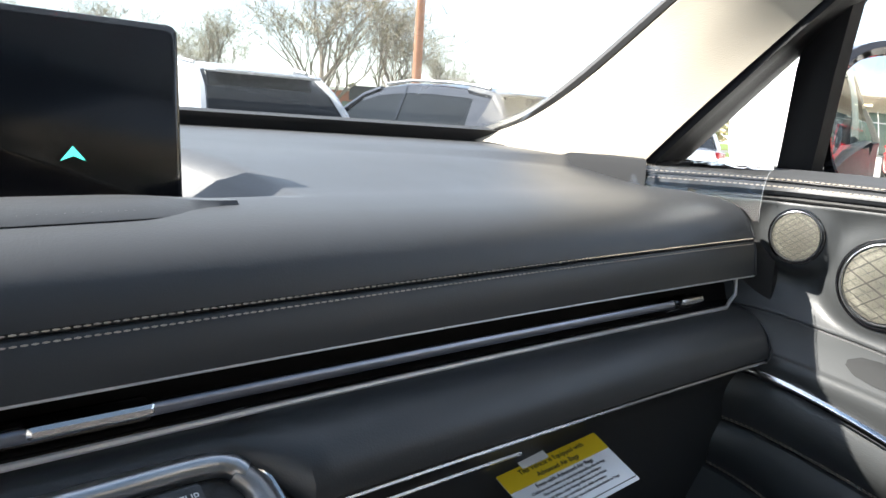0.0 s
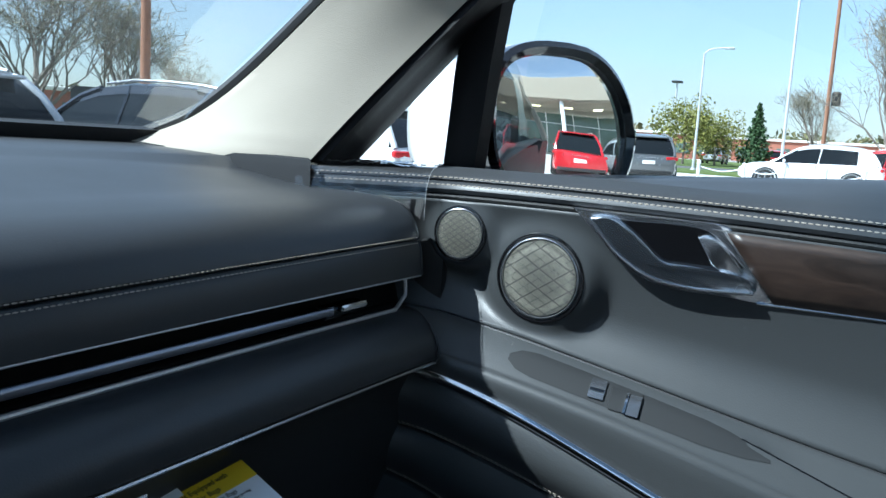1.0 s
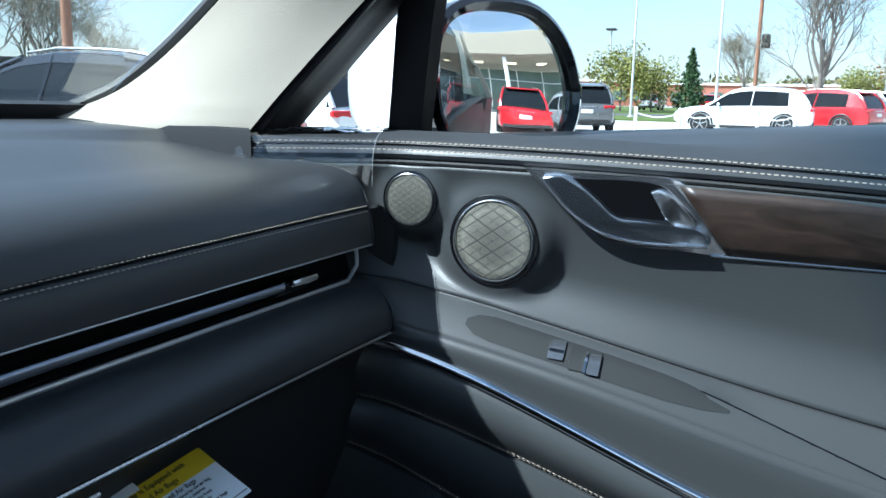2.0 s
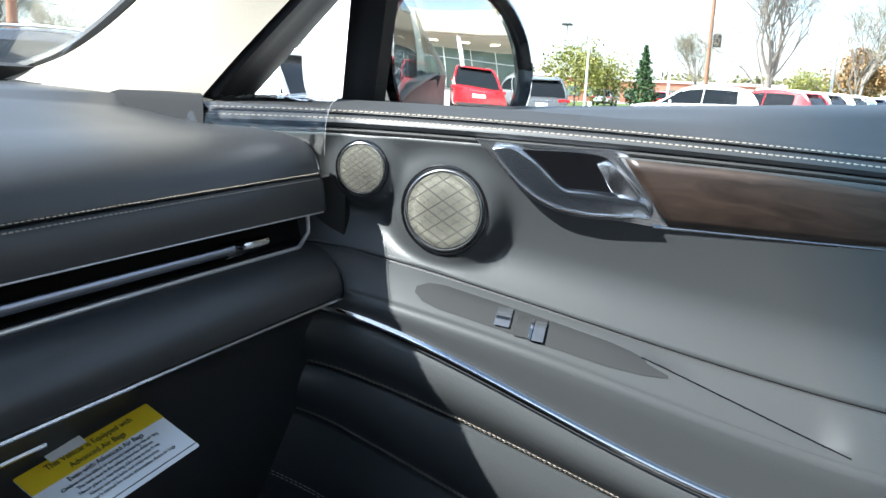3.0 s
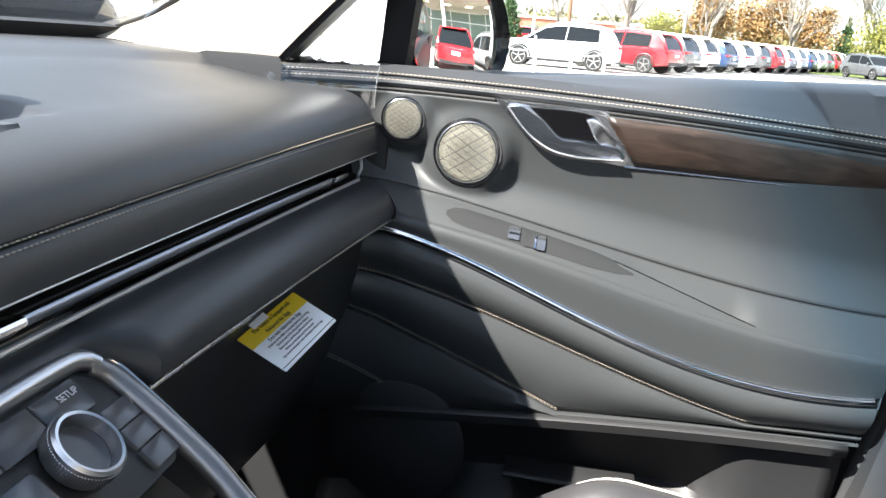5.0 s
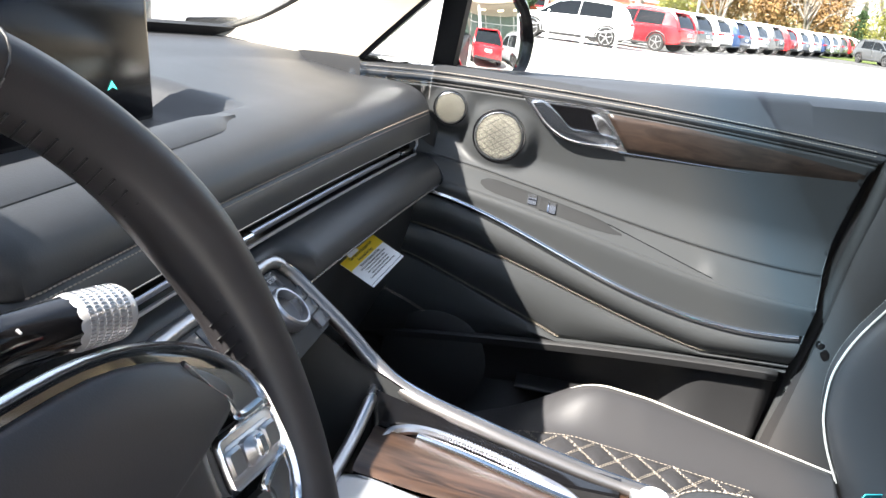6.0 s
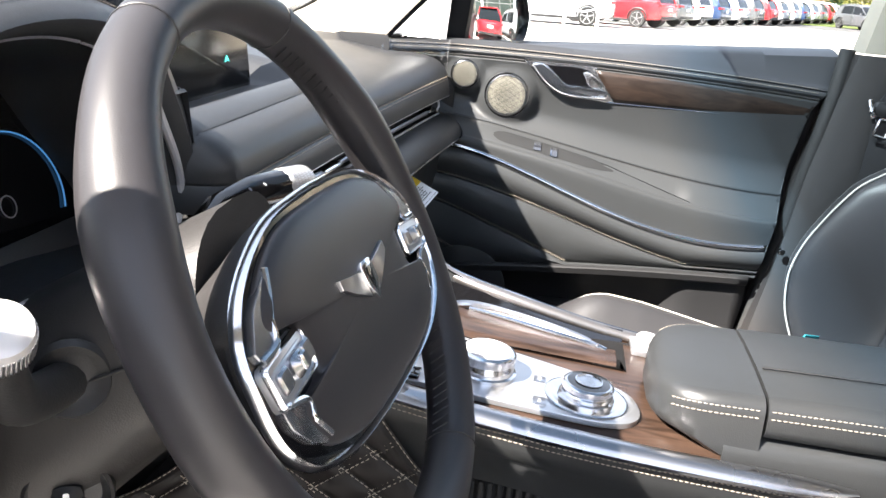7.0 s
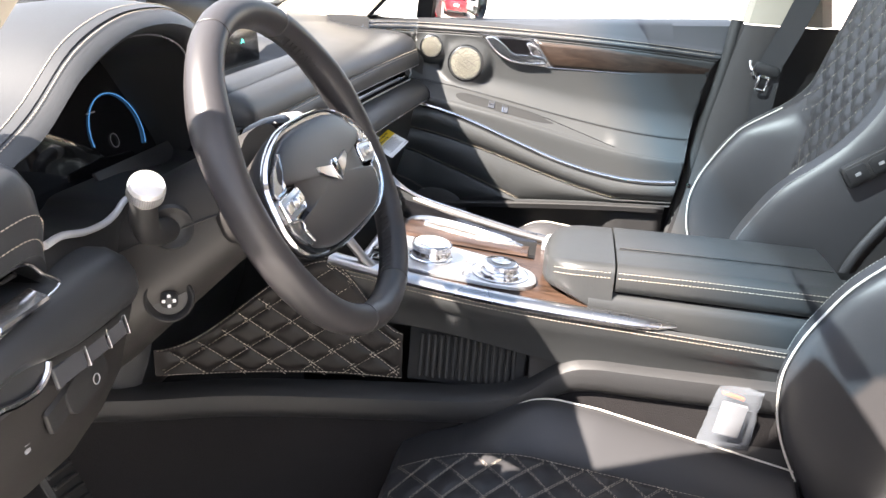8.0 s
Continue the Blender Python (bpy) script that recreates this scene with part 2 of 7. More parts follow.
def slab(outline, m, depth, edge=0.0, bm=None):
    """A plate with the outline in its own plane (front at +z), softened at the front edge."""
    bm = bm or bmesh.new()
    c = Vector((sum(p[0] for p in outline) / len(outline), sum(p[1] for p in outline) / len(outline)))
    size = max((Vector(p) - c).length for p in outline)
    k = 1 - edge / size if size else 1
    rows = [[m @ Vector((x, y, -depth)) for x, y in outline], [m @ Vector((x, y, -edge)) for x, y in outline]]
    if edge:
        rows.append([m @ Vector((c.x + (x - c.x) * (1 - edge * .3 / size), c.y + (y - c.y) * (1 - edge * .3 / size), -edge * .3)) for x, y in outline])
        rows.append([m @ Vector((c.x + (x - c.x) * k, c.y + (y - c.y) * k, 0)) for x, y in outline])
    return loft(rows, True, True, bm)


def ring(outline, m, width, depth, edge=0.0006, bm=None):
    """A frame along the outline, width towards its inside."""
    bm = bm or bmesh.new()
    n = len(outline)
    P = [Vector(p) for p in outline]
    inner = []
    for i in range(n):
        d = (P[(i + 1) % n] - P[i - 1]).normalized()
        inner.append(P[i] + Vector((-d.y, d.x)) * width)
    mid = [p.lerp(q, .5) for p, q in zip(P, inner)]
    rows = [[m @ Vector((*p, -depth)) for p in P], [m @ Vector((*p, -edge)) for p in P], [m @ Vector((*p, edge)) for p in mid],
            [m @ Vector((*p, -edge)) for p in inner], [m @ Vector((*p, -depth)) for p in inner]]
    return loft(rows, True, False, bm)


def axes(origin, x, y):
    """A pose from an origin and two directions of its plane."""
    x = Vector(x).normalized()
    z = x.cross(Vector(y)).normalized()
    y = z.cross(x)
    return Matrix(((x.x, y.x, z.x, origin[0]), (x.y, y.y, z.y, origin[1]), (x.z, y.z, z.z, origin[2]), (0, 0, 0, 1)))


def lathe(profile, m, sides=32, bm=None):
    """Profile of (radius, height) turned about the pose's z axis."""
    rows = [[m @ Vector((r * math.cos(2 * math.pi * k / sides), r * math.sin(2 * math.pi * k / sides), h)) for k in range(sides)] for r, h in profile]
    return loft(rows, True, True, bm)


def box(m, sx, sy, sz, edge=0.002, bm=None):
    """A block centred on the pose, with softened edges."""
    o = rounded(sx, sy, min(edge, sx * .45, sy * .45), 2)
    b = bm or bmesh.new()
    e = min(edge, sz * .4)
    k = lambda p, f: (p[0] * (1 - f * e * 2 / sx), p[1] * (1 - f * e * 2 / sy))
    rows = [[m @ Vector((*k(p, 1), -sz / 2)) for p in o], [m @ Vector((*p, -sz / 2 + e)) for p in o], [m @ Vector((*p, sz / 2 - e)) for p in o], [m @ Vector((*k(p, 1), sz / 2)) for p in o]]
    return loft(rows, True, True, b)


def step(a, b, t):
    t = max(0.0, min(1.0, (t - a) / (b - a)))
    return t * t * (3 - 2 * t)


def writing(text, m, size, mat, parent, name="lettering", thick=0.0001):
    cu = bpy.data.curves.new(name, "FONT")
    cu.body, cu.size, cu.extrude, cu.align_x = text, size, thick, "CENTER"
    tmp = bpy.data.objects.new("tmp_text", cu)
    scene.collection.objects.link(tmp)
    me = bpy.data.meshes.new_from_object(tmp.evaluated_get(bpy.context.evaluated_depsgraph_get()))
    bpy.data.objects.remove(tmp)
    me.transform(m)
    me.materials.clear()
    me.materials.append(mat)
    ob = new(name, me)
    ob.parent = parent
    if parent.type == "EMPTY":
        ob.matrix_parent_inverse = parent.matrix_basis.inverted()
    return ob


# ---------- car shell ----------
def dash_far(x):
    return 0.93 - 0.6 * x * x


def lip(x):
    turn = max(0.0, -0.192 - x)
    return 0.408 - 0.03 * x - 0.045 * x * x + 0.055 * min(1.0, turn / 0.024) ** 2


def smooth_rows(rows):
    return [r for a, b in zip(rows, rows[1:]) for r in ([p.lerp(q, t) for p, q in zip(a, b)] for t in (0, .5))] + [rows[-1]]


def shell_sheet(name, rows, mat, thick, label, category):
    return tagged(part(name, sheet(rows, thick), mat), label, category, kind="structure")


PIL_W = [Vector((0.628, 0.812, 1.056)), Vector((0.622, 0.735, 1.112)), Vector((0.646, 0.676, 1.138)), Vector((0.660, 0.630, 1.160)), Vector((0.660, 0.563, 1.203)), Vector((0.644, 0.449, 1.285)), Vector((0.628, 0.335, 1.367)), Vector((0.600, 0.170, 1.480))]
PIL_D = [Vector((0.634, 0.545, 1.052)), Vector((0.645, 0.492, 1.112)), Vector((0.650, 0.4695, 1.138)), Vector((0.654, 0.450, 1.160)), Vector((0.662, 0.410, 1.203)), Vector((0.681, 0.333, 1.285)), Vector((0.703, 0.256, 1.367)), Vector((0.720, 0.150, 1.480))]
mirror_x = lambda v: Vector((-v.x, v.y, v.z))
for side, flip in (("right", lambda v: v), ("left", mirror_x)):
    rows = []
    for w, d in zip(smooth_path(PIL_W, 8), smooth_path(PIL_D, 8)):
        out = Vector((0.016, 0.016, 0.004))
        front = [w.lerp(d, k / 12) + Vector((-0.009, -0.004, 0.001)) * math.sin(math.pi * k / 12) for k in range(13)]
        rows.append([flip(p) for p in front + [d + out, w.lerp(d, .5) + out * 1.3, w + out]])
    bm = loft(rows, True, True)
    bmesh.ops.recalc_face_normals(bm, faces=bm.faces[:])
    a_pillar = part("a_pillar", bm, BEIGE)
    tagged(a_pillar, "beige fabric windscreen pillar trim beside the dashboard", "pillar", kind="structure")
    # black border between glass and pillar
    edge = [w + Vector((0.006, 0.008, 0.003)) for w in smooth_path(PIL_W[1:], 6)]
    tagged(part("windscreen_border", tube([flip(p) for p in edge], 0.007, 8), PLASTIC), "black ceramic border along the windscreen pillar", "trim", kind="structure")

rows = []
for j in range(9):
    t = j / 8
    row = []
    for i in range(-8, 9):
        u = i / 8
        base = Vector((0.664 * u, dash_far(0.664 * u) + 0.03, 1.118))
        top = Vector((0.588 * u, 0.185 - 0.06 * (u * u) - 0.0, 1.498 - 0.012 * u * u))
        p = base.lerp(top, t)
        p.z += 0.012 * math.sin(math.pi * t)
        row.append(p)
    rows.append(row)
windscreen = part("windscreen", sheet(rows, 0.004), GLASS)
windscreen.visible_shadow = False
tagged(windscreen, "clear curved windscreen glass above the dashboard", "windscreen", kind="structure")

# tinted roof glass running on from the windscreen, its edge fading through blue
def shade_material():
    m = glass_material("roof_glass", (1, 1, 1), 0.15)
    nt = m.node_tree
    co, sp, mr, ramp = nt.nodes.new("ShaderNodeTexCoord"), nt.nodes.new("ShaderNodeSeparateXYZ"), nt.nodes.new("ShaderNodeMapRange"), nt.nodes.new("ShaderNodeValToRGB")
    mr.inputs[1].default_value, mr.inputs[2].default_value = 1.420, 1.500
    e = ramp.color_ramp.elements
    e[0].position, e[0].color = 0.0, (0.98, 0.99, 1.0, 1)
    e[1].position, e[1].color = 1.0, (0.165, 0.215, 0.25, 1)
    mid = e.new(0.5)
    mid.color = (0.33, 0.50, 0.66, 1)
    nt.links.new(co.outputs["Object"], sp.inputs[0])
    nt.links.new(sp.outputs["Z"], mr.inputs[0])
    nt.links.new(mr.outputs[0], ramp.inputs[0])
    nt.links.new(ramp.outputs[0], nt.nodes["Transparent BSDF"].inputs[0])
    return m


# this glass is unseen, assumed so that dimmed bluish sun reaches the seat backs
band = [[Vector((p.x * 1.07, p.y - 0.006, p.z - 0.004)) for p in r] for r in smooth_rows(rows[5:])]
edge = band[-1]
for y in (0.160, 0.0, -0.18, -0.365):
    band.append([Vector((p.x, y, 1.512 - 0.035 * (p.x / 0.66) ** 4)) for p in edge])
tagged(part("roof_glass", loft(band), shade_material()), "unseen blue-tinted roof glass running on from the windscreen, added to pass dimmed sun", "roof glass", kind="structure")

# black frit band along the foot of the windscreen
rows = []
for i in range(-24, 25):
    x = 0.67 * i / 24
    yb = dash_far(x)
    rows.append([Vector((x, yb + 0.012, 1.110)), Vector((x, yb + 0.010, 1.130)), Vector((x, yb + 0.000, 1.142 - 0.004 * abs(x))), Vector((x, yb + 0.010, 1.144 - 0.004 * abs(x)))])
tagged(part("windscreen_band", sheet(rows, 0.003), PLASTIC), "matt black band along the foot of the windscreen", "trim", kind="structure")

rows = [[Vector((0.66 * i / 10, y, 1.515 - 0.035 * (i / 10) ** 4 - 0.02 * max(0, -y - 1.2))) for i in range(-10, 11)] for y in (-0.36, -0.5, -0.9, -1.4, -1.9, -2.2)]
shell_sheet("roof_lining", rows, BEIGE, 0.04, "beige cloth roof lining of the car", "ceiling")
rows = [[Vector((x, y, 0.40)) for x in (-0.70, -0.3, 0.0, 0.3, 0.70)] for y in (0.95, 0.5, 0.0, -0.6, -1.4, -2.2)]
shell_sheet("floor", rows, CARPET, -0.05, "black carpeted car floor", "floor")
rows = [[Vector((x, 0.98 - 0.3 * x * x, z)) for x in (-0.70, -0.35, 0.0, 0.35, 0.70)] for z in (1.105, 0.8, 0.36)]
shell_sheet("wall_front", rows, PLASTIC, 0.03, "dark bulkhead in front of the footwells", "wall")
rows = [[Vector((x, -2.2 - 0.05 * (z - 1.1), z)) for x in (-0.68, 0, 0.68)] for z in (0.36, 0.8, 1.13)]
shell_sheet("wall_back", rows, PLASTIC, 0.04, "dark lower tailgate panel behind the seats", "wall")


def side_wall(name, s, y0, y1, label):
    rows = [[Vector((s * (0.72 + (0.04 if z > 1.0 else 0)), y, z)) for y in (y0, (y0 + y1) / 2, y1)] for z in (0.36, 0.7, 1.0, 1.15)]
    shell_sheet(name, rows, PLASTIC_SOFT, 0.04 * s, label, "wall")


side_wall("wall_right_rear", 1, -0.48, -2.2, "dark lower side panel beside the rear bench")
side_wall("wall_left_rear", -1, -0.50, -2.2, "dark lower side panel beside the rear bench")
for s in (1, -1):
    rows = [[Vector((s * (0.755 - 0.13 * t), y, 1.14 + 0.35 * t)) for y in (-1.15, -1.3)] for t in (0, .33, .66, 1)]
    shell_sheet("c_pillar", rows, BEIGE, 0.05 * s, "beige upper rear pillar trim", "pillar")
    rows = [[Vector((s * (0.755 - 0.13 * t), y, 1.14 + 0.35 * t)) for y in (-1.95, -2.2)] for t in (0, .33, .66, 1)]
    shell_sheet("d_pillar", rows, BEIGE, 0.05 * s, "beige rearmost pillar trim beside the tailgate", "pillar")

# passenger B-pillar: dark lower trim, beige upper trim
def b_pillar(s, mat_low, mat_up):
    low = []
    for z, yf, yb, x in ((0.42, -0.17, -0.52, 0.60), (0.62, -0.205, -0.52, 0.625), (0.80, -0.243, -0.51, 0.645), (0.95, -0.268, -0.50, 0.66), (1.08, -0.295, -0.50, 0.665), (1.155, -0.312, -0.50, 0.66)):
        low.append([Vector((s * (x + 0.06), yf + 0.012, z)), Vector((s * (x + 0.012), yf, z)), Vector((s * x, yf - 0.02, z)), Vector((s * (x - 0.008), yf - 0.08, z)), Vector((s * (x - 0.008), yb + 0.05, z)), Vector((s * (x + 0.03), yb, z))])
    p = tagged(part("b_pillar_lower", sheet(low, 0.0), mat_low), "dark grey moulded door-pillar trim behind the front seat", "pillar", kind="structure")
    up = []
    for z, yf, yb, x in ((1.157, -0.318, -0.49, 0.672), (1.25, -0.332, -0.47, 0.665), (1.38, -0.345, -0.46, 0.645), (1.50, -0.355, -0.46, 0.61)):
        up.append([Vector((s * (x + 0.05), yf + 0.005, z)), Vector((s * x, yf, z)), Vector((s * (x - 0.012), yf - 0.03, z)), Vector((s * (x - 0.012), yb + 0.03, z)), Vector((s * (x + 0.03), yb, z))])
    tagged(part("b_pillar_upper", sheet(up, 0.0), mat_up), "beige fabric upper door-pillar trim", "pillar", kind="structure")


b_pillar(1, PLASTIC_SOFT, BEIGE)
b_pillar(-1, PLASTIC_SOFT, BEIGE)
# black rubber seal round the rear edge of the passenger door
seal = smooth_path([(0.70, -0.300, 1.16), (0.690, -0.290, 1.08), (0.685, -0.268, 0.95), (0.68, -0.243, 0.80), (0.675, -0.215, 0.66), (0.66, -0.19, 0.52)], 6)
tagged(part("door_seal", tube(seal, 0.013, 10), RUBBER), "black rubber seal along the door opening", "seal", kind="structure")


# ---------- passenger door ----------
def z_seam(y): return 1.1035 + 0.0446 * y - 0.0662 * y * y
def z_belt(y): return 1.1374 - 0.0564 * y
def z_crease(y): return 0.925 + 0.1757 * y + 0.2048 * y * y - 0.4927 * y ** 3
def z_trim(y): return 0.832 + 0.254 * y + 0.6993 * y * y - 0.9638 * y ** 3 - 1.485 * y ** 4
def z_pocket(y): return 0.744 - 0.06 * y - 0.081 * y * y
def z_fold2(y): return max(0.785 + 0.2754 * y + 0.36 * y * y - 0.94 * y ** 3, z_pocket(y) + 0.016)
def z_fold3(y): return max(0.690 + 0.437 * y - 0.11 * y * y, z_pocket(y) + 0.008)
def z_fold4(y): return max(0.576 + 0.515 * y, z_pocket(y) + 0.004)
def y_rear(z): return -0.203 - 0.16 * (z - 0.711) - 0.03 * step(1.05, 1.12, z)


def door_in(y):
    """How far the panel leans inwards towards its front."""
    return 0.055 * step(0.34, 0.52, y)


SPK = ((0.264, 1.0350, 0.0365, 0.6865), (0.3420, 1.0665, 0.0235, 0.6840))  # y, z, radius, x of the rim


def speaker_pod(y, z, x):
    """The panel swells out to carry each loudspeaker."""
    for sy, sz, r, sx in SPK:
        d = math.hypot(y - sy, z - sz)
        x += (sx + 0.0012 + door_in(y) - x) * (1 - step(r * 1.06, r * 1.75, d))
    return x


def grab_dent(y, f):
    """The finger scoop in the armrest shelf, sharp along its lower edge."""
    edge = 0.30 + 0.55 * max(0.0, min(1.0, (0.085 - y) / 0.165))
    along = step(0.090, 0.035, y) * step(-0.084, -0.050, y)
    if f > edge + 0.06:
        return 0.0
    return 0.0075 * along * step(0.02, edge, f) * (1 - step(edge, edge + 0.06, f))


def door_profile(y):
    zs, zb, zc, zt, z2, z3, zp = z_seam(y), z_belt(y), z_crease(y), z_trim(y), z_fold2(y), z_fold3(y), z_pocket(y)
    d = door_in(y)
    belt = [(0.80, zb + 0.001), (0.778, zb), (0.755, zb - 0.003), (0.732, zb - 0.009), (0.709, zs + 0.0140), (0.6985, zs + 0.0078), (0.6940, zs + 0.0056), (0.6924, zs + 0.0038), (0.6950, zs + 0.0028), (0.6980, zs + 0.0020), (0.6940, zs + 0.0012), (0.6905, zs), (0.6882, zs - 0.0022), (0.6872, zs - 0.0052), (0.6885, zs - 0.0082), (0.6935, zs - 0.0105), (0.699, zs - 0.015)]
    upper = []
    n = 40
    for k in range(n + 1):
        t = k / n
        z = (zs - 0.015) * (1 - t) + (zc + 0.002) * t
        x = 0.687 + 0.017 * math.sin(math.pi / 2 * min(1.0, t / 0.85)) - 0.0202 * max(0.0, (t - 0.66) / 0.34) ** 2
        upper.append((speaker_pod(y, z, x), z))
    drop = 0.026 + 0.010 * step(0.20, -0.15, y)
    arm = [(0.6850, zc + 0.0012), (0.6838, zc - 0.0004)]
    for k in range(1, 17):
        f = k / 16
        arm.append((0.6838 - 0.0318 * f, zc - 0.0004 - drop * f ** 1.25 - grab_dent(y, f)))
    zn = zc - drop
    for a in range(15, 76, 15):
        arm.append((0.6520 - 0.0065 * math.sin(radians(a)), zn - 0.0004 - 0.010 * (1 - math.cos(radians(a)))))
    for f in (.25, .5, .75, .93):
        arm.append((0.6452 + 0.0015 * f, (zn - 0.0085) * (1 - f) + (zt + 0.005) * f))
    arm += [(0.6470, zt + 0.0045), (0.6500, zt + 0.0030)]
    gap = zt - z2
    mid = [(0.652, zt - 0.0035), (0.6475, zt - 0.0065)]
    for f in (.12, .25, .38, .5, .62, .74, .86, .95):
        mid.append((0.6475 - 0.0085 * math.sin(math.pi * f ** 0.95) * min(1, gap / 0.05) + 0.008 * f, zt - 0.0065 - (gap - 0.0085) * f))
    mid.append((0.6565, z2 + 0.0012))
    g2 = z2 - z3
    fold = [(0.6575, z2), (0.6535, z2 - 0.0025)]
    for f in (.15, .3, .45, .6, .75, .9):
        fold.append((0.6535 - 0.0075 * math.sin(math.pi * f ** 0.95) * min(1, g2 / 0.05) + 0.006 * f, z2 - 0.0025 - (g2 - 0.0035) * f))
    fold.append((0.6605, z3 + 0.001))
    low = [(0.662, z3), (0.656, z3 - 0.003), (0.6515, z3 * .6 + zp * .4), (0.655, zp + 0.004)]
    shift = lambda l: [(x - d, z) for x, z in l]
    return tuple(shift(l) for l in (belt, upper, arm, mid, fold, low))


DOOR_Y = [0.50 - 0.006 * i for i in range(0, 136)]


def door_strip(k, y0=0.50, y1=-0.30):
    rows = []
    for y in DOOR_Y:
        if y1 - 0.003 <= y <= y0 + 0.003:
            row = []
            for x, z in door_profile(y)[k]:
                yr = y_rear(z)
                row.append(Vector((x, max(y, yr), z)))
            rows.append(row)
    return rows


door = thing("passenger_door", "closed passenger door, black leather with walnut inlay", "car door", (0.74, 0.1, 0.45))


def door_part(name, k, mat, label="", y0=0.50):
    bm = loft(door_strip(k, y0))
    bmesh.ops.remove_doubles(bm, verts=bm.verts[:], dist=0.0002)
    bmesh.ops.recalc_face_normals(bm, faces=bm.faces[:])
    ob = part(name, bm, mat, door, label)
    so = ob.modifiers.new("thickness", "SOLIDIFY")
    so.thickness, so.offset = 0.0014, 0
    return ob


belt_pad = door_part("belt_pad", 0, DASH_SKIN, "padded window-sill roll with twin cream stitching")
upper_panel = door_part("upper_panel", 1, DOOR_SKIN, y0=0.43)
armrest = door_part("armrest", 2, DOOR_SKIN, y0=0.42)
middle_panel = door_part("middle_panel", 3, DOOR_SKIN, y0=0.43)
fold_panel = door_part("fold_panel", 4, DOOR_SKIN, y0=0.45)
lower_panel = door_part("lower_panel", 5, DOOR_SKIN, y0=0.44)


def door_line(zf, x, y0, y1, n=90, dz=0.0):
    out = []
    for i in range(n + 1):
        y = y0 + (y1 - y0) * i / n
        z = zf(y) + dz
        out.append(Vector((x - door_in(y), max(y, y_rear(z)), z)))
    return out


for x, dz in ((0.6922, 0.0052), (0.6878, -0.0014)):
    part("stitching", stitches([door_line(z_seam, x, 0.485, -0.268, dz=dz)], pitch=0.0050, w=0.00068), THREAD, belt_pad, "cream stitching", False, "stuff")
# dark tube in place of the shadow that falls below the sill roll
part("sill_shade", tube(door_line(z_seam, 0.6915, 0.44, -0.268, dz=-0.0122), 0.0030, 8), RUBBER, belt_pad, "dark strip standing in for the shade under the sill roll")
part("sill_seam", tube(door_line(z_seam, 0.6940, 0.485, -0.268, dz=0.0020), 0.0012, 6), RUBBER, belt_pad)


def door_seam(zf, k, dz, y0, y1, n=110):
    """A line on the door's leather, dz above or below a seam."""
    out = []
    for i in range(n + 1):
        y = y0 + (y1 - y0) * i / n
        z = zf(y) + dz
        prof = door_profile(y)[k]
        x = prof[0][0]
        for (xa, za), (xb, zb) in zip(prof, prof[1:]):
            if zb <= z <= za and za > zb:
                x = xa + (xb - xa) * (za - z) / (za - zb)
                break
        out.append(Vector((x - 0.0011, max(y, y_rear(z)), z)))
    return out


part("stitching", stitches([door_seam(z_fold4, 5, 0.0016, 0.43, 0.30), door_seam(z_fold4, 5, -0.0016, 0.43, 0.30)], pitch=0.0047, w=0.00042, up=Vector((-1, 0, 0))), THREAD, lower_panel, "cream twin stitching", False, "stuff")
for own, zf, k, y1 in ((fold_panel, z_fold2, 3, -0.13), (lower_panel, z_fold3, 4, 0.12)):
    part("stitching", stitches([door_seam(zf, k, 0.0042, 0.42, y1), door_seam(zf, k, 0.0016, 0.42, y1)], pitch=0.0047, w=0.00042, up=Vector((-1, 0, 0))), THREAD, own, "cream twin stitching", False, "stuff")
trim_path = [p + Vector((-0.001, 0, 0)) for p in door_line(z_trim, 0.648, 0.362, -0.214)]
part("chrome_strip", tube(trim_path, 0.0052, 10, up=Vector((1, 0, 0))), CHROME, door, "satin chrome strip under the armrest")
part("crease_line", tube(door_line(z_crease, 0.6842, 0.384, -0.236), 0.0012, 6), PLASTIC, upper_panel)

# lower door: pocket with its inner lip
rows = []
for y in [0.42 - 0.02 * i for i in range(32)]:
    zp = z_pocket(y)
    pocket = step(-0.10, -0.02, y)
    prof = [(0.655, zp + 0.004), (0.650, zp), (0.652, zp - 0.008), (0.664 + 0.03 * pocket, zp - 0.014), (0.668 + 0.045 * pocket, zp - 0.05), (0.668 + 0.05 * pocket, zp - 0.10), (0.664 + 0.0 * pocket, zp - 0.145), (0.640, zp - 0.150), (0.634, zp - 0.160), (0.640, zp - 0.25), (0.66, zp - 0.31)]
    rows.append([Vector((x, max(y, y_rear(z)), z)) for x, z in prof])
bm = loft(rows)
bmesh.ops.remove_doubles(bm, verts=bm.verts[:], dist=0.0002)
bmesh.ops.recalc_face_normals(bm, faces=bm.faces[:])
pocket = part("door_pocket", bm, PLASTIC, door, "dark moulded storage pocket low in the door")
so = pocket.modifiers.new("thickness", "SOLIDIFY")
so.thickness, so.offset = 0.006, 0
part("pocket_ledge", box(pose(0.672, 0.10, 0.655), 0.05, 0.16, 0.006), PLASTIC, pocket)
bm = lathe([(0.083, 0.0), (0.085, 0.002), (0.080, 0.004), (0.02, 0.003), (0.0005, 0.003)], axes((0.655, 0.315, 0.672), (0, 1, 0.05), (0, 0, 1)) @ Matrix.Rotation(math.pi, 4, "X"), 40)
part("woofer_cover", bm, PLASTIC, door, "dark round loudspeaker cover low in the door")
# solid back of the door
rows = [[Vector((x, y, z)) for y in (0.56, 0.2, -0.315)] for x, z in ((0.785, 1.122), (0.80, 1.0), (0.80, 0.42), (0.69, 0.42))]
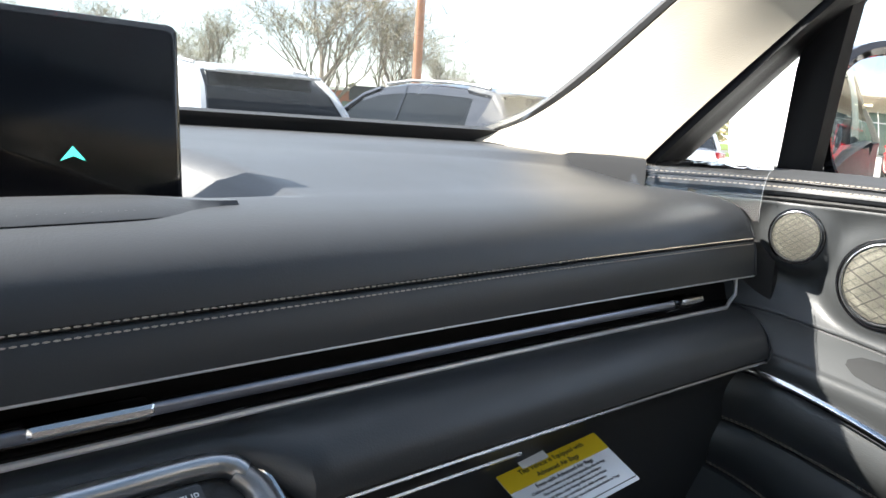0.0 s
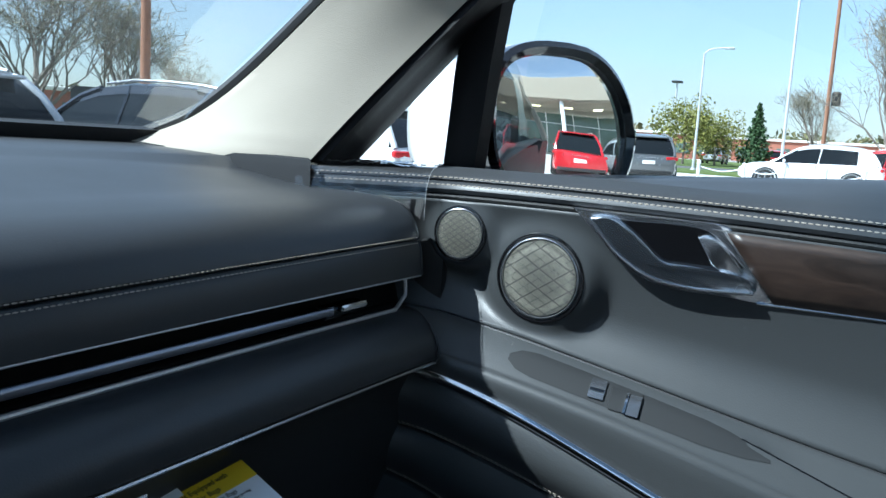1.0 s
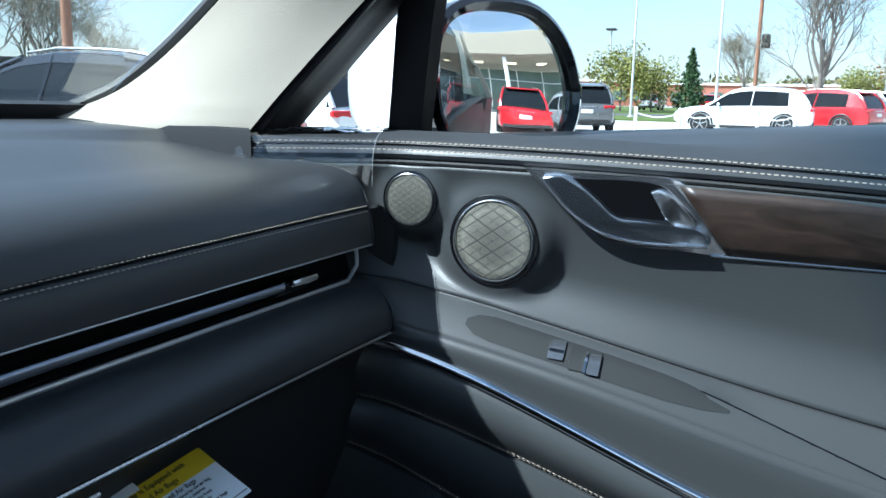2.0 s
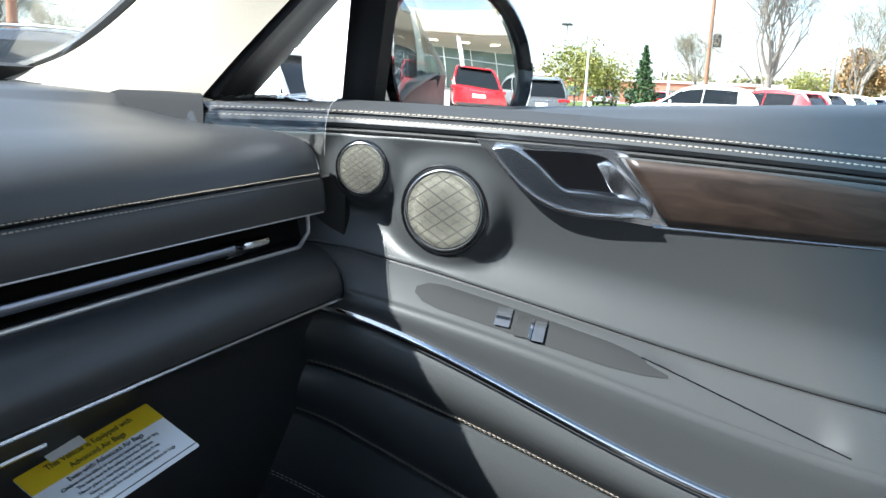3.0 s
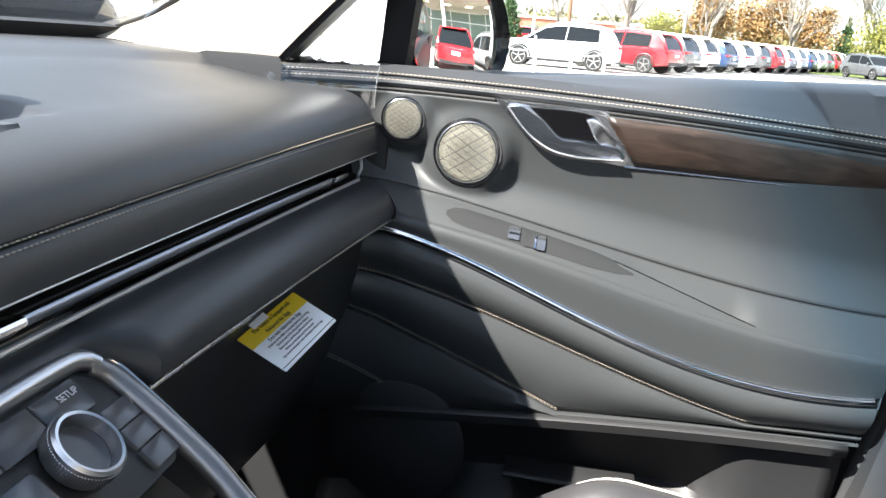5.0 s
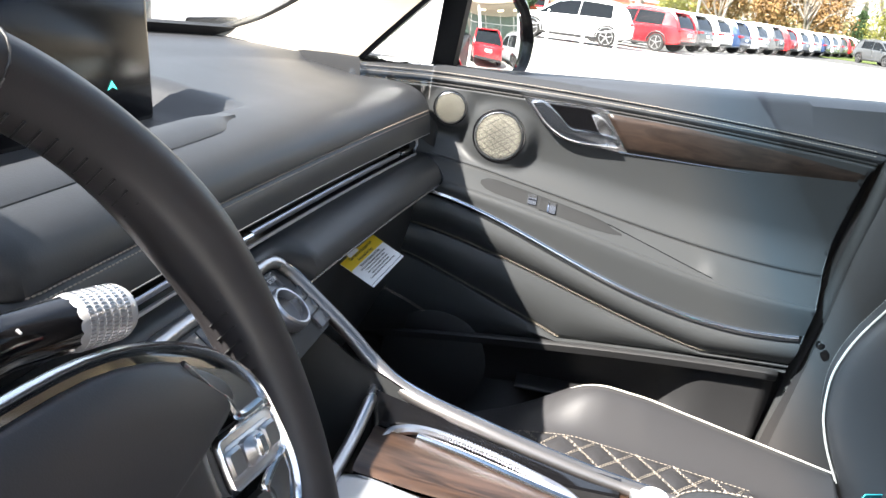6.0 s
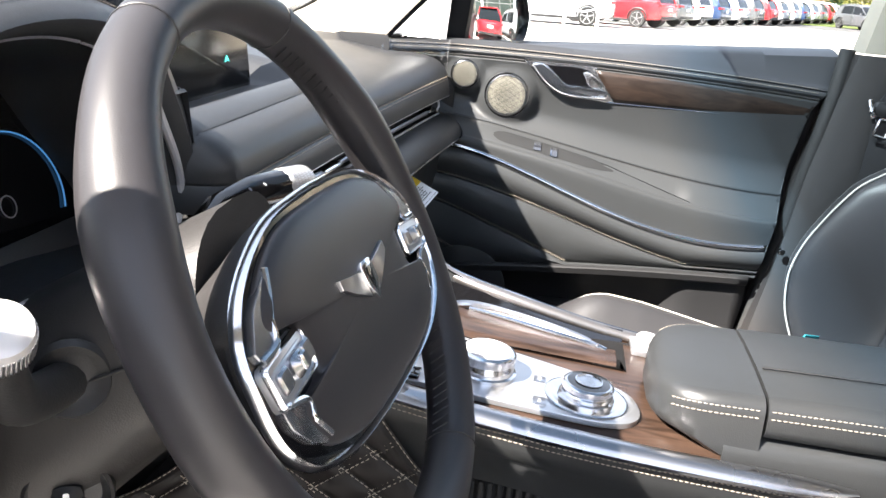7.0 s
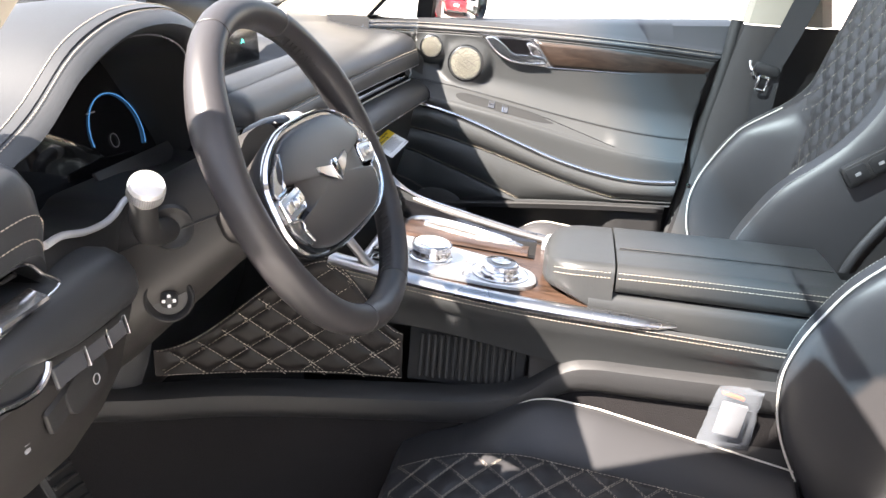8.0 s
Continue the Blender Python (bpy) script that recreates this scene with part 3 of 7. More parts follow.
part("door_core", sheet(rows, 0.02), PLASTIC, door)

# loudspeakers: rim, domed metal grille with a diamond ribbing
for (sy, sz, r, x) in SPK:
    m = axes((x, sy, sz), (0, -1, 0.02), (0, 0.02, 1))
    spk = part("loudspeaker", lathe([(r, -0.012), (r * 1.0, -0.001), (r * 0.985, 0.0012), (r * 0.96, 0.0016), (r * 0.94, 0.0006), (r * 0.92, -0.001), (r * 0.92, -0.012)], m, 48), DARK_SILVER, door, "round loudspeaker with a dark satin rim")
    R = r * 0.92
    part("grille", lathe([(R, -0.003), (R * 0.98, 0.0005), (R * 0.8, 0.0014), (R * 0.5, 0.002), (R * 0.2, 0.0023), (0.0004, 0.0023)], m, 48), GRILLE, spk, "pale metal mesh grille")
    for nm, count, rad, mat in (("grille_mesh", 24, 0.00034, MESH_DARK), ("grille_ribs", 4, 0.00042, PLASTIC)):
        bm = bmesh.new()
        for a in (33, -33):
            for k in range(-count, count + 1):
                off = k * R / (count + .5)
                L = math.sqrt(max(0, R * R - off * off)) * 0.97
                if L < R * 0.2:
                    continue
                d = Vector((math.cos(radians(a)), math.sin(radians(a)), 0))
                nrm = Vector((-d.y, d.x, 0))
                pts = []
                for j in range(7):
                    q = nrm * off + d * (L * (j / 3 - 1))
                    pts.append(m @ Vector((q.x, q.y, 0.0026 - 0.0020 * (q.length / R) ** 2)))
                tube(pts, rad, 4, bm=bm)
        part(nm, bm, mat, spk, "", True, "stuff")
    part("bezel", lathe([(r * 1.11, -0.012), (r * 1.11, -0.0012), (r * 1.09, 0.0004), (r * 1.05, 0.0006), (r * 1.0, -0.0016), (r * 1.0, -0.012)], m, 48), GLOSS, spk)

# wood inlay
rows = []
for i in range(41):
    y = 0.112 - 0.40 * i / 40
    zt_, zb_ = z_seam(y) - 0.0165, 1.0368 + 0.0065 * y
    row = []
    for k in range(7):
        z = zt_ + (zb_ - zt_) * k / 6
        yy = y
        if i < 14:
            yy = y - (1 - i / 14) * 0.040 * (k / 6)
        row.append(Vector((0.6915 + 0.17 * (1.070 - z) - 0.0028 * math.sin(math.pi * k / 6), max(yy, y_rear(z) + 0.001), z)))
    rows.append(row)
bm = loft(rows)
bmesh.ops.remove_doubles(bm, verts=bm.verts[:], dist=0.0002)
bmesh.ops.recalc_face_normals(bm, faces=bm.faces[:])
inlay = part("wood_inlay", bm, WOOD, door, "open-pore walnut inlay")
so = inlay.modifiers.new("thickness", "SOLIDIFY")
so.thickness, so.offset = 0.004, 0
part("inlay_edge", tube([Vector((0.6958, max(0.085 - 0.35 * i / 20, y_rear(1.036)), 1.0362 + 0.0065 * (0.085 - 0.35 * i / 20))) for i in range(21)], 0.0013, 6), CHROME, inlay, "thin chrome edge")

# inner door handle: chrome surround, dark cup, pull lever
HX = 0.6942
def at_door(pts, x=HX): return [Vector((x, y, z)) for y, z in pts]
outer = [(0.2393, 1.0999), (0.2015, 1.0984), (0.1542, 1.0978), (0.1118, 1.096), (0.098, 1.0734), (0.0726, 1.039), (0.114, 1.0384), (0.1481, 1.0386), (0.1763, 1.0452), (0.2007, 1.0613), (0.2206, 1.082)]
def handle_plate(name, pts, mat, parent, x, depth, label="", grow=0.0):
    c = Vector((sum(p[0] for p in pts) / len(pts), sum(p[1] for p in pts) / len(pts)))
    path = smooth_path([(p[0], p[1], 0) for p in pts] + [(pts[0][0], pts[0][1], 0)], 4)[:-1]
    o = [(p.x, p.y) for p in path]
    m = Matrix(((0, -0.17, -1, x + 0.17 * 1.070), (1, 0, 0, 0), (0, 1, 0, 0), (0, 0, 0, 1)))
    bm = slab(o, m, depth, 0.0018)
    bmesh.ops.recalc_face_normals(bm, faces=bm.faces[:])
    return part(name, bm, mat, parent, label)
HANDLE_CHROME = material("handle_chrome", (0.72, 0.73, 0.76), 0.26, metal=1.0, tone=0.04)
handle = handle_plate("door_handle", outer, HANDLE_CHROME, door, HX - 0.004, 0.006, "polished chrome door handle surround")
SMOKE = material("smoked_chrome_lever", (0.42, 0.46, 0.52), 0.27, metal=1.0, tone=0.05)
handle_plate("cup", [(0.1 + (y - 0.1) * 1.0, z) for y, z in [(0.1986, 1.0937), (0.1344, 1.0931), (0.1139, 1.0805), (0.0974, 1.06), (0.1406, 1.0606), (0.1615, 1.0625), (0.1795, 1.0781)]], GLOSS, handle, HX - 0.0046, 0.004, "dark handle recess")
handle_plate("lever", [(0.2221, 1.0929), (0.2109, 1.0943), (0.2016, 1.0926), (0.1828, 1.0804), (0.161, 1.0617), (0.1412, 1.0602), (0.096, 1.0574), (0.0875, 1.0448), (0.1191, 1.0434), (0.1444, 1.0437), (0.1723, 1.0497), (0.1992, 1.067)], SMOKE, handle, HX - 0.0105, 0.006, "smoky polished pull lever")
handle_plate("lever_end", [(0.1338, 1.0857), (0.1216, 1.0868), (0.0971, 1.0614), (0.1071, 1.058), (0.12, 1.0635)], HANDLE_CHROME, handle, HX - 0.0085, 0.005, "bright lever end")
rimp = smooth_path([(HX - 0.0110 + 0.17 * (1.070 - z), y, z) for y, z in [(0.2221, 1.0929), (0.1992, 1.067), (0.1723, 1.0497), (0.1444, 1.0437), (0.1191, 1.0434), (0.0875, 1.0448)]], 4)
part("lever_edge", tube(rimp, 0.0012, 6, up=Vector((1, 0, 0))), CHROME, handle)

# armrest switch panel and grab slot
def arm_x(y, z):
    pts = door_profile(y)[2]
    for (x0, z0), (x1, z1) in zip(pts, pts[1:]):
        if z1 <= z <= z0:
            return x0 + (x1 - x0) * ((z0 - z) / max(1e-6, z0 - z1))
    return pts[-1][0]
def arm_rows(yz, w, lift):
    rows = []
    for y, z, k in yz:
        rows.append([Vector((arm_x(y, z + dz * w * k) - (lift if abs(dz) < 1 else -0.002), y, z + dz * w * k)) for dz in (1, .93, .4, -.4, -.93, -1)])
    return rows
bm = loft(arm_rows([(y, z_crease(y) - 0.0122 - 0.0012 * (0.28 - y) / 0.2, k) for y, k in ((0.279, .25), (0.270, .8), (0.255, 1), (0.21, 1), (0.16, 1), (0.11, .95), (0.08, .7), (0.06, .3))], 0.0088, 0.0016))
bmesh.ops.recalc_face_normals(bm, faces=bm.faces[:])
SWITCH_SKIN = material("switch_panel_matt", (0.021, 0.022, 0.023), 0.6, tone=0.06, spec=0.2)
sw = part("switch_panel", bm, SWITCH_SKIN, armrest, "matt dark switch panel")
def arm_block(y0, y1, z, hz, lift, mat, name, parent):
    rows = []
    for i in range(5):
        y = y0 + (y1 - y0) * i / 4
        zz = z_crease(y) - z
        end = 0.0 if i in (0, 4) else 1.0
        yy = y0 + (y1 - y0) * (0, .04, .5, .96, 1)[i]
        rows.append([Vector((arm_x(yy, zz + dz) - lift * end * (1 if abs(dz) < hz else 0), yy, zz + dz)) for dz in (hz, hz * .94, 0, -hz * .94, -hz)])
    bm = loft(rows)
    bmesh.ops.recalc_face_normals(bm, faces=bm.faces[:])
    return part(name, bm, mat, parent)
arm_block(0.2055, 0.1915, 0.0115, 0.0062, 0.0042, DARK_SILVER, "lock_switch", sw)
arm_block(0.2048, 0.1922, 0.0115, 0.0008, 0.0050, GLOSS, "lock_symbol", sw)
arm_block(0.1880, 0.1610, 0.0130, 0.0072, 0.0030, SWITCH_SKIN, "window_switch", sw)
arm_block(0.1720, 0.1615, 0.0130, 0.0066, 0.0052, DARK_SILVER, "switch_paddle", sw)
arm_block(0.1745, 0.1722, 0.0130, 0.0066, 0.0056, CHROME, "switch_lever", sw)
slot_path = []
for k in range(31):
    y = 0.083 - 0.161 * k / 30
    f = min(0.93, 0.38 + 0.55 * max(0.0, min(1.0, (0.085 - y) / 0.165)))
    drop = 0.026 + 0.010 * step(0.20, -0.15, y)
    slot_path.append(Vector((0.6838 - 0.0318 * f - door_in(y), y, z_crease(y) - drop * f ** 1.25 + 0.0002)))
part("grab_slot", tube(slot_path, 0.0008, 6), GLOSS, armrest, "narrow dark grab slot")
# window frame at the front of the door
rows = []
for p in smooth_path(PIL_D, 6):
    h = Vector((0.742, 0.491 - (p.z + 0.010 - 1.125) / 1.018, p.z + 0.010))
    rows.append([p + Vector((0.006, 0.004, 0.002)), p.lerp(h, .10) + Vector((-0.002, -0.004, -0.003)), p.lerp(h, .32) + Vector((-0.004, -0.003, -0.002)), p.lerp(h, .44) + Vector((0.006, 0.001, 0.001)), p.lerp(h, .72), h, h + Vector((0.014, 0.004, 0.004))])
bm = loft(rows)
bmesh.ops.recalc_face_normals(bm, faces=bm.faces[:])
wf = part("window_frame", bm, FRAME_BLACK, door, "black window frame")
so = wf.modifiers.new("thickness", "SOLIDIFY")
so.thickness, so.offset = 0.006, 0
rows = []
for z, yf, yr in ((1.105, 0.392, 0.352), (1.16, 0.388, 0.346), (1.22, 0.384, 0.340), (1.28, 0.375, 0.332), (1.34, 0.34, 0.300)):
    rows.append([Vector((0.752, yf, z)), Vector((0.734, yf - 0.004, z)), Vector((0.730, (yf + yr) / 2, z)), Vector((0.734, yr + 0.004, z)), Vector((0.752, yr, z))])
part("window_bar", sheet(rows, 0.0), FRAME_BLACK, door, "black quarter-window bar")
for name, pts in (("quarter_pane", ((0.755, 0.52, 1.11), (0.755, 0.38, 1.11), (0.755, 0.375, 1.29))), ("window_pane", ((0.785, 0.352, 1.10), (0.775, 0.300, 1.33), (0.715, 0.12, 1.49), (0.705, -0.33, 1.50), (0.785, -0.31, 1.10)))):
    bm = bmesh.new()
    bm.faces.new([bm.verts.new(p) for p in pts])
    bmesh.ops.solidify(bm, geom=bm.faces[:], thickness=0.004)
    pane = part(name, bm, GLASS, door, smooth=False)
    pane.visible_shadow = False

# protective film over the front end of the sill
rows = []
for i in range(46):
    y = 0.486 - 0.0025 * i
    row = []
    for j in range(15):
        t = j / 14
        dx, dz = 0.050 - 0.058 * step(0, .75, t), 0.013 - 0.004 * t - 0.046 * step(.45, 1, t)
        cr = (0.0048 * noise.noise(Vector((y * 95, t * 5.5, 3.1))) + 0.0024 * noise.noise(Vector((y * 210, t * 14, 7.7)))) * (1 - 0.75 * step(.45, .8, t))
        row.append(Vector((0.686 - door_in(y) + dx + cr * .5, y, z_seam(y) + dz + abs(cr) + 0.0015)))
    rows.append(row)
film = part("protective_film", loft(rows), FILM)
film.visible_shadow = False
part("film_edge", tube(rows[-1][7:], 0.0003, 5), FILM_EDGE, film, "pale cut edge of the film")
tagged(film, "crinkled clear protective film on the window sill", "plastic film")

# door mirror
mm = axes((0.876, 0.314, 1.172), (0.816, -0.577, 0.0), (0.0305, 0.0345, 1))
def mirror_outline(k=1.0, n=48):
    out = []
    for i in range(n):
        a = 2 * math.pi * i / n
        c, s = math.cos(a), math.sin(a)
        x = math.copysign(abs(c) ** 0.72, c) * 0.095
        y = math.copysign(abs(s) ** 0.72, s) * 0.082
        x += -0.04 * y if x < 0 else 0.0
        y -= 0.030 * max(0.0, x / 0.095) ** 2 * (1 if y > 0 else 0.0)
        out.append((x * k, y * k))
    return out
wing = thing("wing_mirror", "white wing mirror with a black bezel outside the passenger window", "mirror", (0.80, 0.36, 1.06))
part("mirror_glass", slab(mirror_outline(0.93), mm, 0.004, 0.0006), MIRROR, wing, "clear mirror glass")
part("bezel", ring(mirror_outline(1.07), mm @ Matrix.Translation((0, 0, 0.006)), 0.0135, 0.03, 0.003), GLOSS, wing, "gloss black bezel")
rows = []
for t, k in ((0.0, 1.06), (0.03, 1.08), (0.07, 1.05), (0.11, 0.96), (0.14, 0.80), (0.16, 0.56), (0.170, 0.28), (0.172, 0.03)):
    rows.append([mm @ Vector((x * k - 0.26 * t, y * k - 0.006 * t / 0.12, -0.012 - t)) for x, y in mirror_outline()])
part("housing", loft(rows, True, True), CAR_WHITE, wing, "white painted housing")
part("foot", tube([(0.84, 0.40, 1.10), (0.80, 0.385, 1.075), (0.765, 0.375, 1.06)], 0.025, 12), GLOSS, wing)


# ---------- dashboard ----------
def dash_top(x):
    ys, yf = lip(x), dash_far(x)
    L = yf - ys
    low = pad_z(x, 0.0)
    pts = [(ys + f * L, z) for f, z in ((1.02, 1.127), (.9, 1.126), (.75, 1.124), (.6, 1.121))]
    w = step(0.225, 0.185, x) * step(-0.30, -0.22, x)
    for k, (y, drop) in enumerate(((0.640, 0.3), (0.610, 0.9), (0.560, 1.0), (0.500, 1.0), (0.481, 0.85), (0.474, 0.0), (0.466, 0.0))):
        y = min(y, ys + L * (0.56 - 0.055 * k))
        z = 1.1175 - 0.020 * step(0.62, 0.44, y)
        pts.append((y, z * (1 - w * drop) + 1.0805 * w * drop))
    return pts + [(ys + a, b) for a, b in ((0.044, 1.0945), (0.030, 1.0905), (0.018, 1.0845), (0.009, 1.0765), (0.003, 1.0675), (0.0005, low + 0.0030), (0.0025, low))]


def pad_z(x, down):
    """Height of the seam along the dashboard, falling towards its middle."""
    return 1.0540 + 0.0095 * max(-0.2, x) - down


def dash_z(x, y):
    prof = dash_top(x)
    for (y0, z0), (y1, z1) in zip(prof, prof[1:]):
        if y1 <= y <= y0:
            return z0 + (z1 - z0) * (y0 - y) / max(1e-6, y0 - y1)
    return prof[0][1]


dash = thing("dashboard", "black stitched leather dashboard with chrome vent line", "dashboard", (0, 0.6, 0.6))
XS = [-0.216, -0.2145, -0.212, -0.209, -0.205, -0.200] + [-0.194 + 0.0135 * i for i in range(60)] + [0.612 + 0.003 * i for i in range(21)]


def end_cut(p):
    """Rounds the passenger end of the dashboard towards the door."""
    lim = 0.668 - 0.30 * max(0, p.y - 0.40) - 0.62 * max(0, 0.388 - p.y) if p.y < 0.50 else 0.638 + 0.22 * (p.y - 0.50)
    if p.x > lim:
        p.x = lim
    if p.x < -lim:
        p.x = -lim
    return p


def dash_part(name, prof, mat, label="", x0=-0.70, thick=0.0014, parent=None):
    rows = [[end_cut(Vector((x, y, z))) for y, z in prof(x)] for x in XS if x >= x0]
    bm = loft(rows)
    bmesh.ops.remove_doubles(bm, verts=bm.verts[:], dist=0.0001)
    bmesh.ops.recalc_face_normals(bm, faces=bm.faces[:])
    ob = part(name, bm, mat, parent or dash, label)
    so = ob.modifiers.new("thickness", "SOLIDIFY")
    so.thickness, so.offset = thick, 0
    return ob


top_pad = dash_part("top_pad", dash_top, DASH_SKIN, "leather-wrapped top pad")
face_pad = dash_part("face_pad", lambda x: [(lip(x) + 0.0025, pad_z(x, 0)), (lip(x) + 0.0005, pad_z(x, 0.0020)), (lip(x) - 0.0025, pad_z(x, 0.007)), (lip(x) - 0.0055, 1.0385), (lip(x) - 0.0065, 1.0305), (lip(x) - 0.003, 1.0285), (lip(x) + 0.02, 1.028)], DASH_SKIN)
slot = dash_part("vent_slot", lambda x: [(lip(x) + 0.004, 1.0282), (lip(x) + 0.022, 1.027), (lip(x) + 0.030, 1.016), (lip(x) + 0.026, 1.000), (lip(x) + 0.018, 0.9975)], FRAME_BLACK, "black full-width vent slot")
def roll_in(x):
    """The lower roll stands proud beside the climate panel only."""
    return step(0.134, 0.158, x) if x > 0 else step(-0.160, -0.185, x)


bolster = dash_part("bolster", lambda x: [(lip(x) + max(a, 0.002 + a * .2) * (1 - roll_in(x)) + a * roll_in(x), 0.9965 - (0.9965 - b) * (0.3 + 0.7 * roll_in(x)) - 0.004 * (1 - roll_in(x))) for a, b in ((0.022, 0.9965), (0.008, 0.9968), (-0.008, 0.9950), (-0.021, 0.9895), (-0.031, 0.981), (-0.0365, 0.971), (-0.036, 0.9625), (-0.031, 0.957), (-0.02, 0.955))], DASH_SKIN, "padded leather lower roll")
under = dash_part("glove_box", lambda x: [(lip(x) + 0.10, 0.985), (lip(x) + 0.12, 0.95), (lip(x) + 0.13, 0.93), (lip(x) + 0.135, 0.91), (lip(x) + 0.14, 0.86), (lip(x) + 0.15, 0.78), (lip(x) + 0.17, 0.70), (lip(x) + 0.20, 0.62), (lip(x) + 0.24, 0.58)] if x < 0.134 else [(lip(x) - 0.024, 0.9545), (lip(x) - 0.012, 0.950), (lip(x) - 0.004, 0.938), (lip(x) + 0.000, 0.925), (lip(x) + 0.012, 0.86), (lip(x) + 0.035, 0.78), (lip(x) + 0.07, 0.70), (lip(x) + 0.14, 0.62), (lip(x) + 0.22, 0.58)], DASH_SKIN, "dark glove box front")


def dash_line(off, z, x0, x1, n=80):
    out = []
    for i in range(n + 1):
        x = x0 + (x1 - x0) * i / n
        out.append(end_cut(Vector((x, lip(x) + off, z))))
    return out


for off, up in ((-0.0026, 0.0026), (-0.0032, -0.0020)):
    seam = [p + Vector((0, 0, 0.0095 * max(-0.2, p.x) + up)) for p in dash_line(off, 1.0540, -0.196, 0.664)]
    part("stitching", stitches([seam], pitch=0.0042, w=0.00050, up=Vector((0, -1, 0))), THREAD, top_pad, "grey stitching", False, "stuff")
part("chrome_line", tube(dash_line(-0.0058, 1.0290, -0.13, 0.655), 0.0008, 6), SKY_TRIM, slot, "thin chrome line")
part("chrome_line", tube(dash_line(0.004, 1.0120, -0.13, 0.54), 0.0026, 10, flat=1.3), material("smoked_chrome", (0.34, 0.36, 0.43), 0.34, metal=1.0), slot, "smoked chrome blade")
part("chrome_line", tube(dash_line(0.007, 0.9985, -0.13, 0.635) + [Vector((0.652, 0.383, 1.0005)), Vector((0.659, 0.381, 1.008)), Vector((0.662, 0.383, 1.016)), Vector((0.663, 0.385, 1.027))], 0.0019, 8), SKY_TRIM, slot, "thin chrome line hooking up at the door end")
for x0, x1 in ((0.546, 0.581), (0.038, 0.093)):
    rows_m = axes(((x0 + x1) / 2, lip((x0 + x1) / 2) + 0.004, 1.0140), (1, -0.05, 0.0), (0, -0.1, 1))
    part("vent_tab", box(rows_m, x1 - x0, 0.0055, 0.012, 0.0015), CHROME, slot, "chrome vent tab")
    part("tab_foot", box(rows_m @ Matrix.Translation((-0.008, -0.004, -0.006)), (x1 - x0) * 1.35, 0.010, 0.012, 0.002), GLOSS, slot)
for k in range(2):
    part("vent_blade", tube(dash_line(0.022, 1.0235 - 0.016 * k, -0.10, 0.60), 0.0011, 6), PLASTIC, slot)
part("edge_strip", tube(dash_line(-0.0335, 0.9575, 0.10, 0.650), 0.0013, 6), SILVER, bolster, "thin bright lower edge")
part("handle_strip", tube(dash_line(-0.002, 0.9285, 0.16, 0.355), 0.0016, 6), SILVER, under, "thin bright glove box line")
# A-pillar foot trim at the end of the dash
rows = []
for i in range(13):
    a = Vector((0.628, 0.725, 1.128)).lerp(Vector((0.640, 0.478, 1.124)), i / 12)
    rows.append([a + Vector((0.014, 0.012, 0.000)), a + Vector((0.002, 0.002, 0.0015)), a + Vector((-0.003, -0.003, 0.000)), a + Vector((-0.007, -0.006, -0.008)), a + Vector((-0.009, -0.008, -0.034))])
part("end_trim", sheet(rows, 0.0), material("matt_trim", (0.030, 0.031, 0.033), 0.9, tone=0.08, spec=0.05), dash, "grey trim strip under the pillar")
rows = [[Vector((0.700, y, z)) for y in (0.36, 0.45, 0.55, 0.72)] for z in (0.42, 0.7, 1.0, 1.105)]
part("end_panel", sheet(rows, 0.01), PLASTIC, dash)

# centre display standing on the pad, behind a stitched ledge
m = axes((0.012, 0.556, 1.1395), (1, 0, 0), (0, 0.10, 1))
display = part("display", slab(rounded(0.356, 0.118, 0.006, 4), m, 0.014, 0.002), GLOSS, dash, "wide black centre display")
part("screen", slab(rounded(0.348, 0.110, 0.005, 4), m @ Matrix.Translation((0, 0, 0.0008)), 0.001, 0.0002), SCREEN, display, "dark switched-on touch screen")
am = m @ Matrix.Translation((0.108, -0.022, 0.0012))
bm = bmesh.new()
for pts in (((-0.0075, -0.004), (0.0, 0.0045), (0.0, -0.0012)), ((0.0, 0.0045), (0.0075, -0.004), (0.0, -0.0012))):
    bm.faces.new([bm.verts.new(am @ Vector((*p, 0))) for p in pts])
part("arrow_marker", bm, TEAL, display, "glowing teal arrow", False)
rows = []
for i in range(41):
    x = -0.235 + 0.405 * i / 40
    e = 1 - step(0.10, 0.17, x)
    zz = dash_z(x, 0.4735)
    rows.append([Vector((x, 0.444 + 0.010 * (1 - e), dash_z(x, 0.446) + 0.0008)), Vector((x, 0.447 + 0.010 * (1 - e), dash_z(x, 0.447) + 0.0022 * e + 0.0008)), Vector((x, 0.460, zz + 0.0030 * e + 0.0008)), Vector((x, 0.472, zz + 0.0034 * e + 0.0008)), Vector((x, 0.4755, zz - 0.001 + 0.0008)), Vector((x, 0.477, zz - 0.010))])
ledge = part("display_ledge", sheet(rows, 0.0), DASH_SKIN, dash, "raised stitched ledge before the display")
part("stitching", stitches([[r[1] + Vector((0, 0.003, 0.0009)) for r in rows[:36]]], pitch=0.0042, w=0.0005), THREAD_GREY, ledge, "grey stitching", False, "stuff")

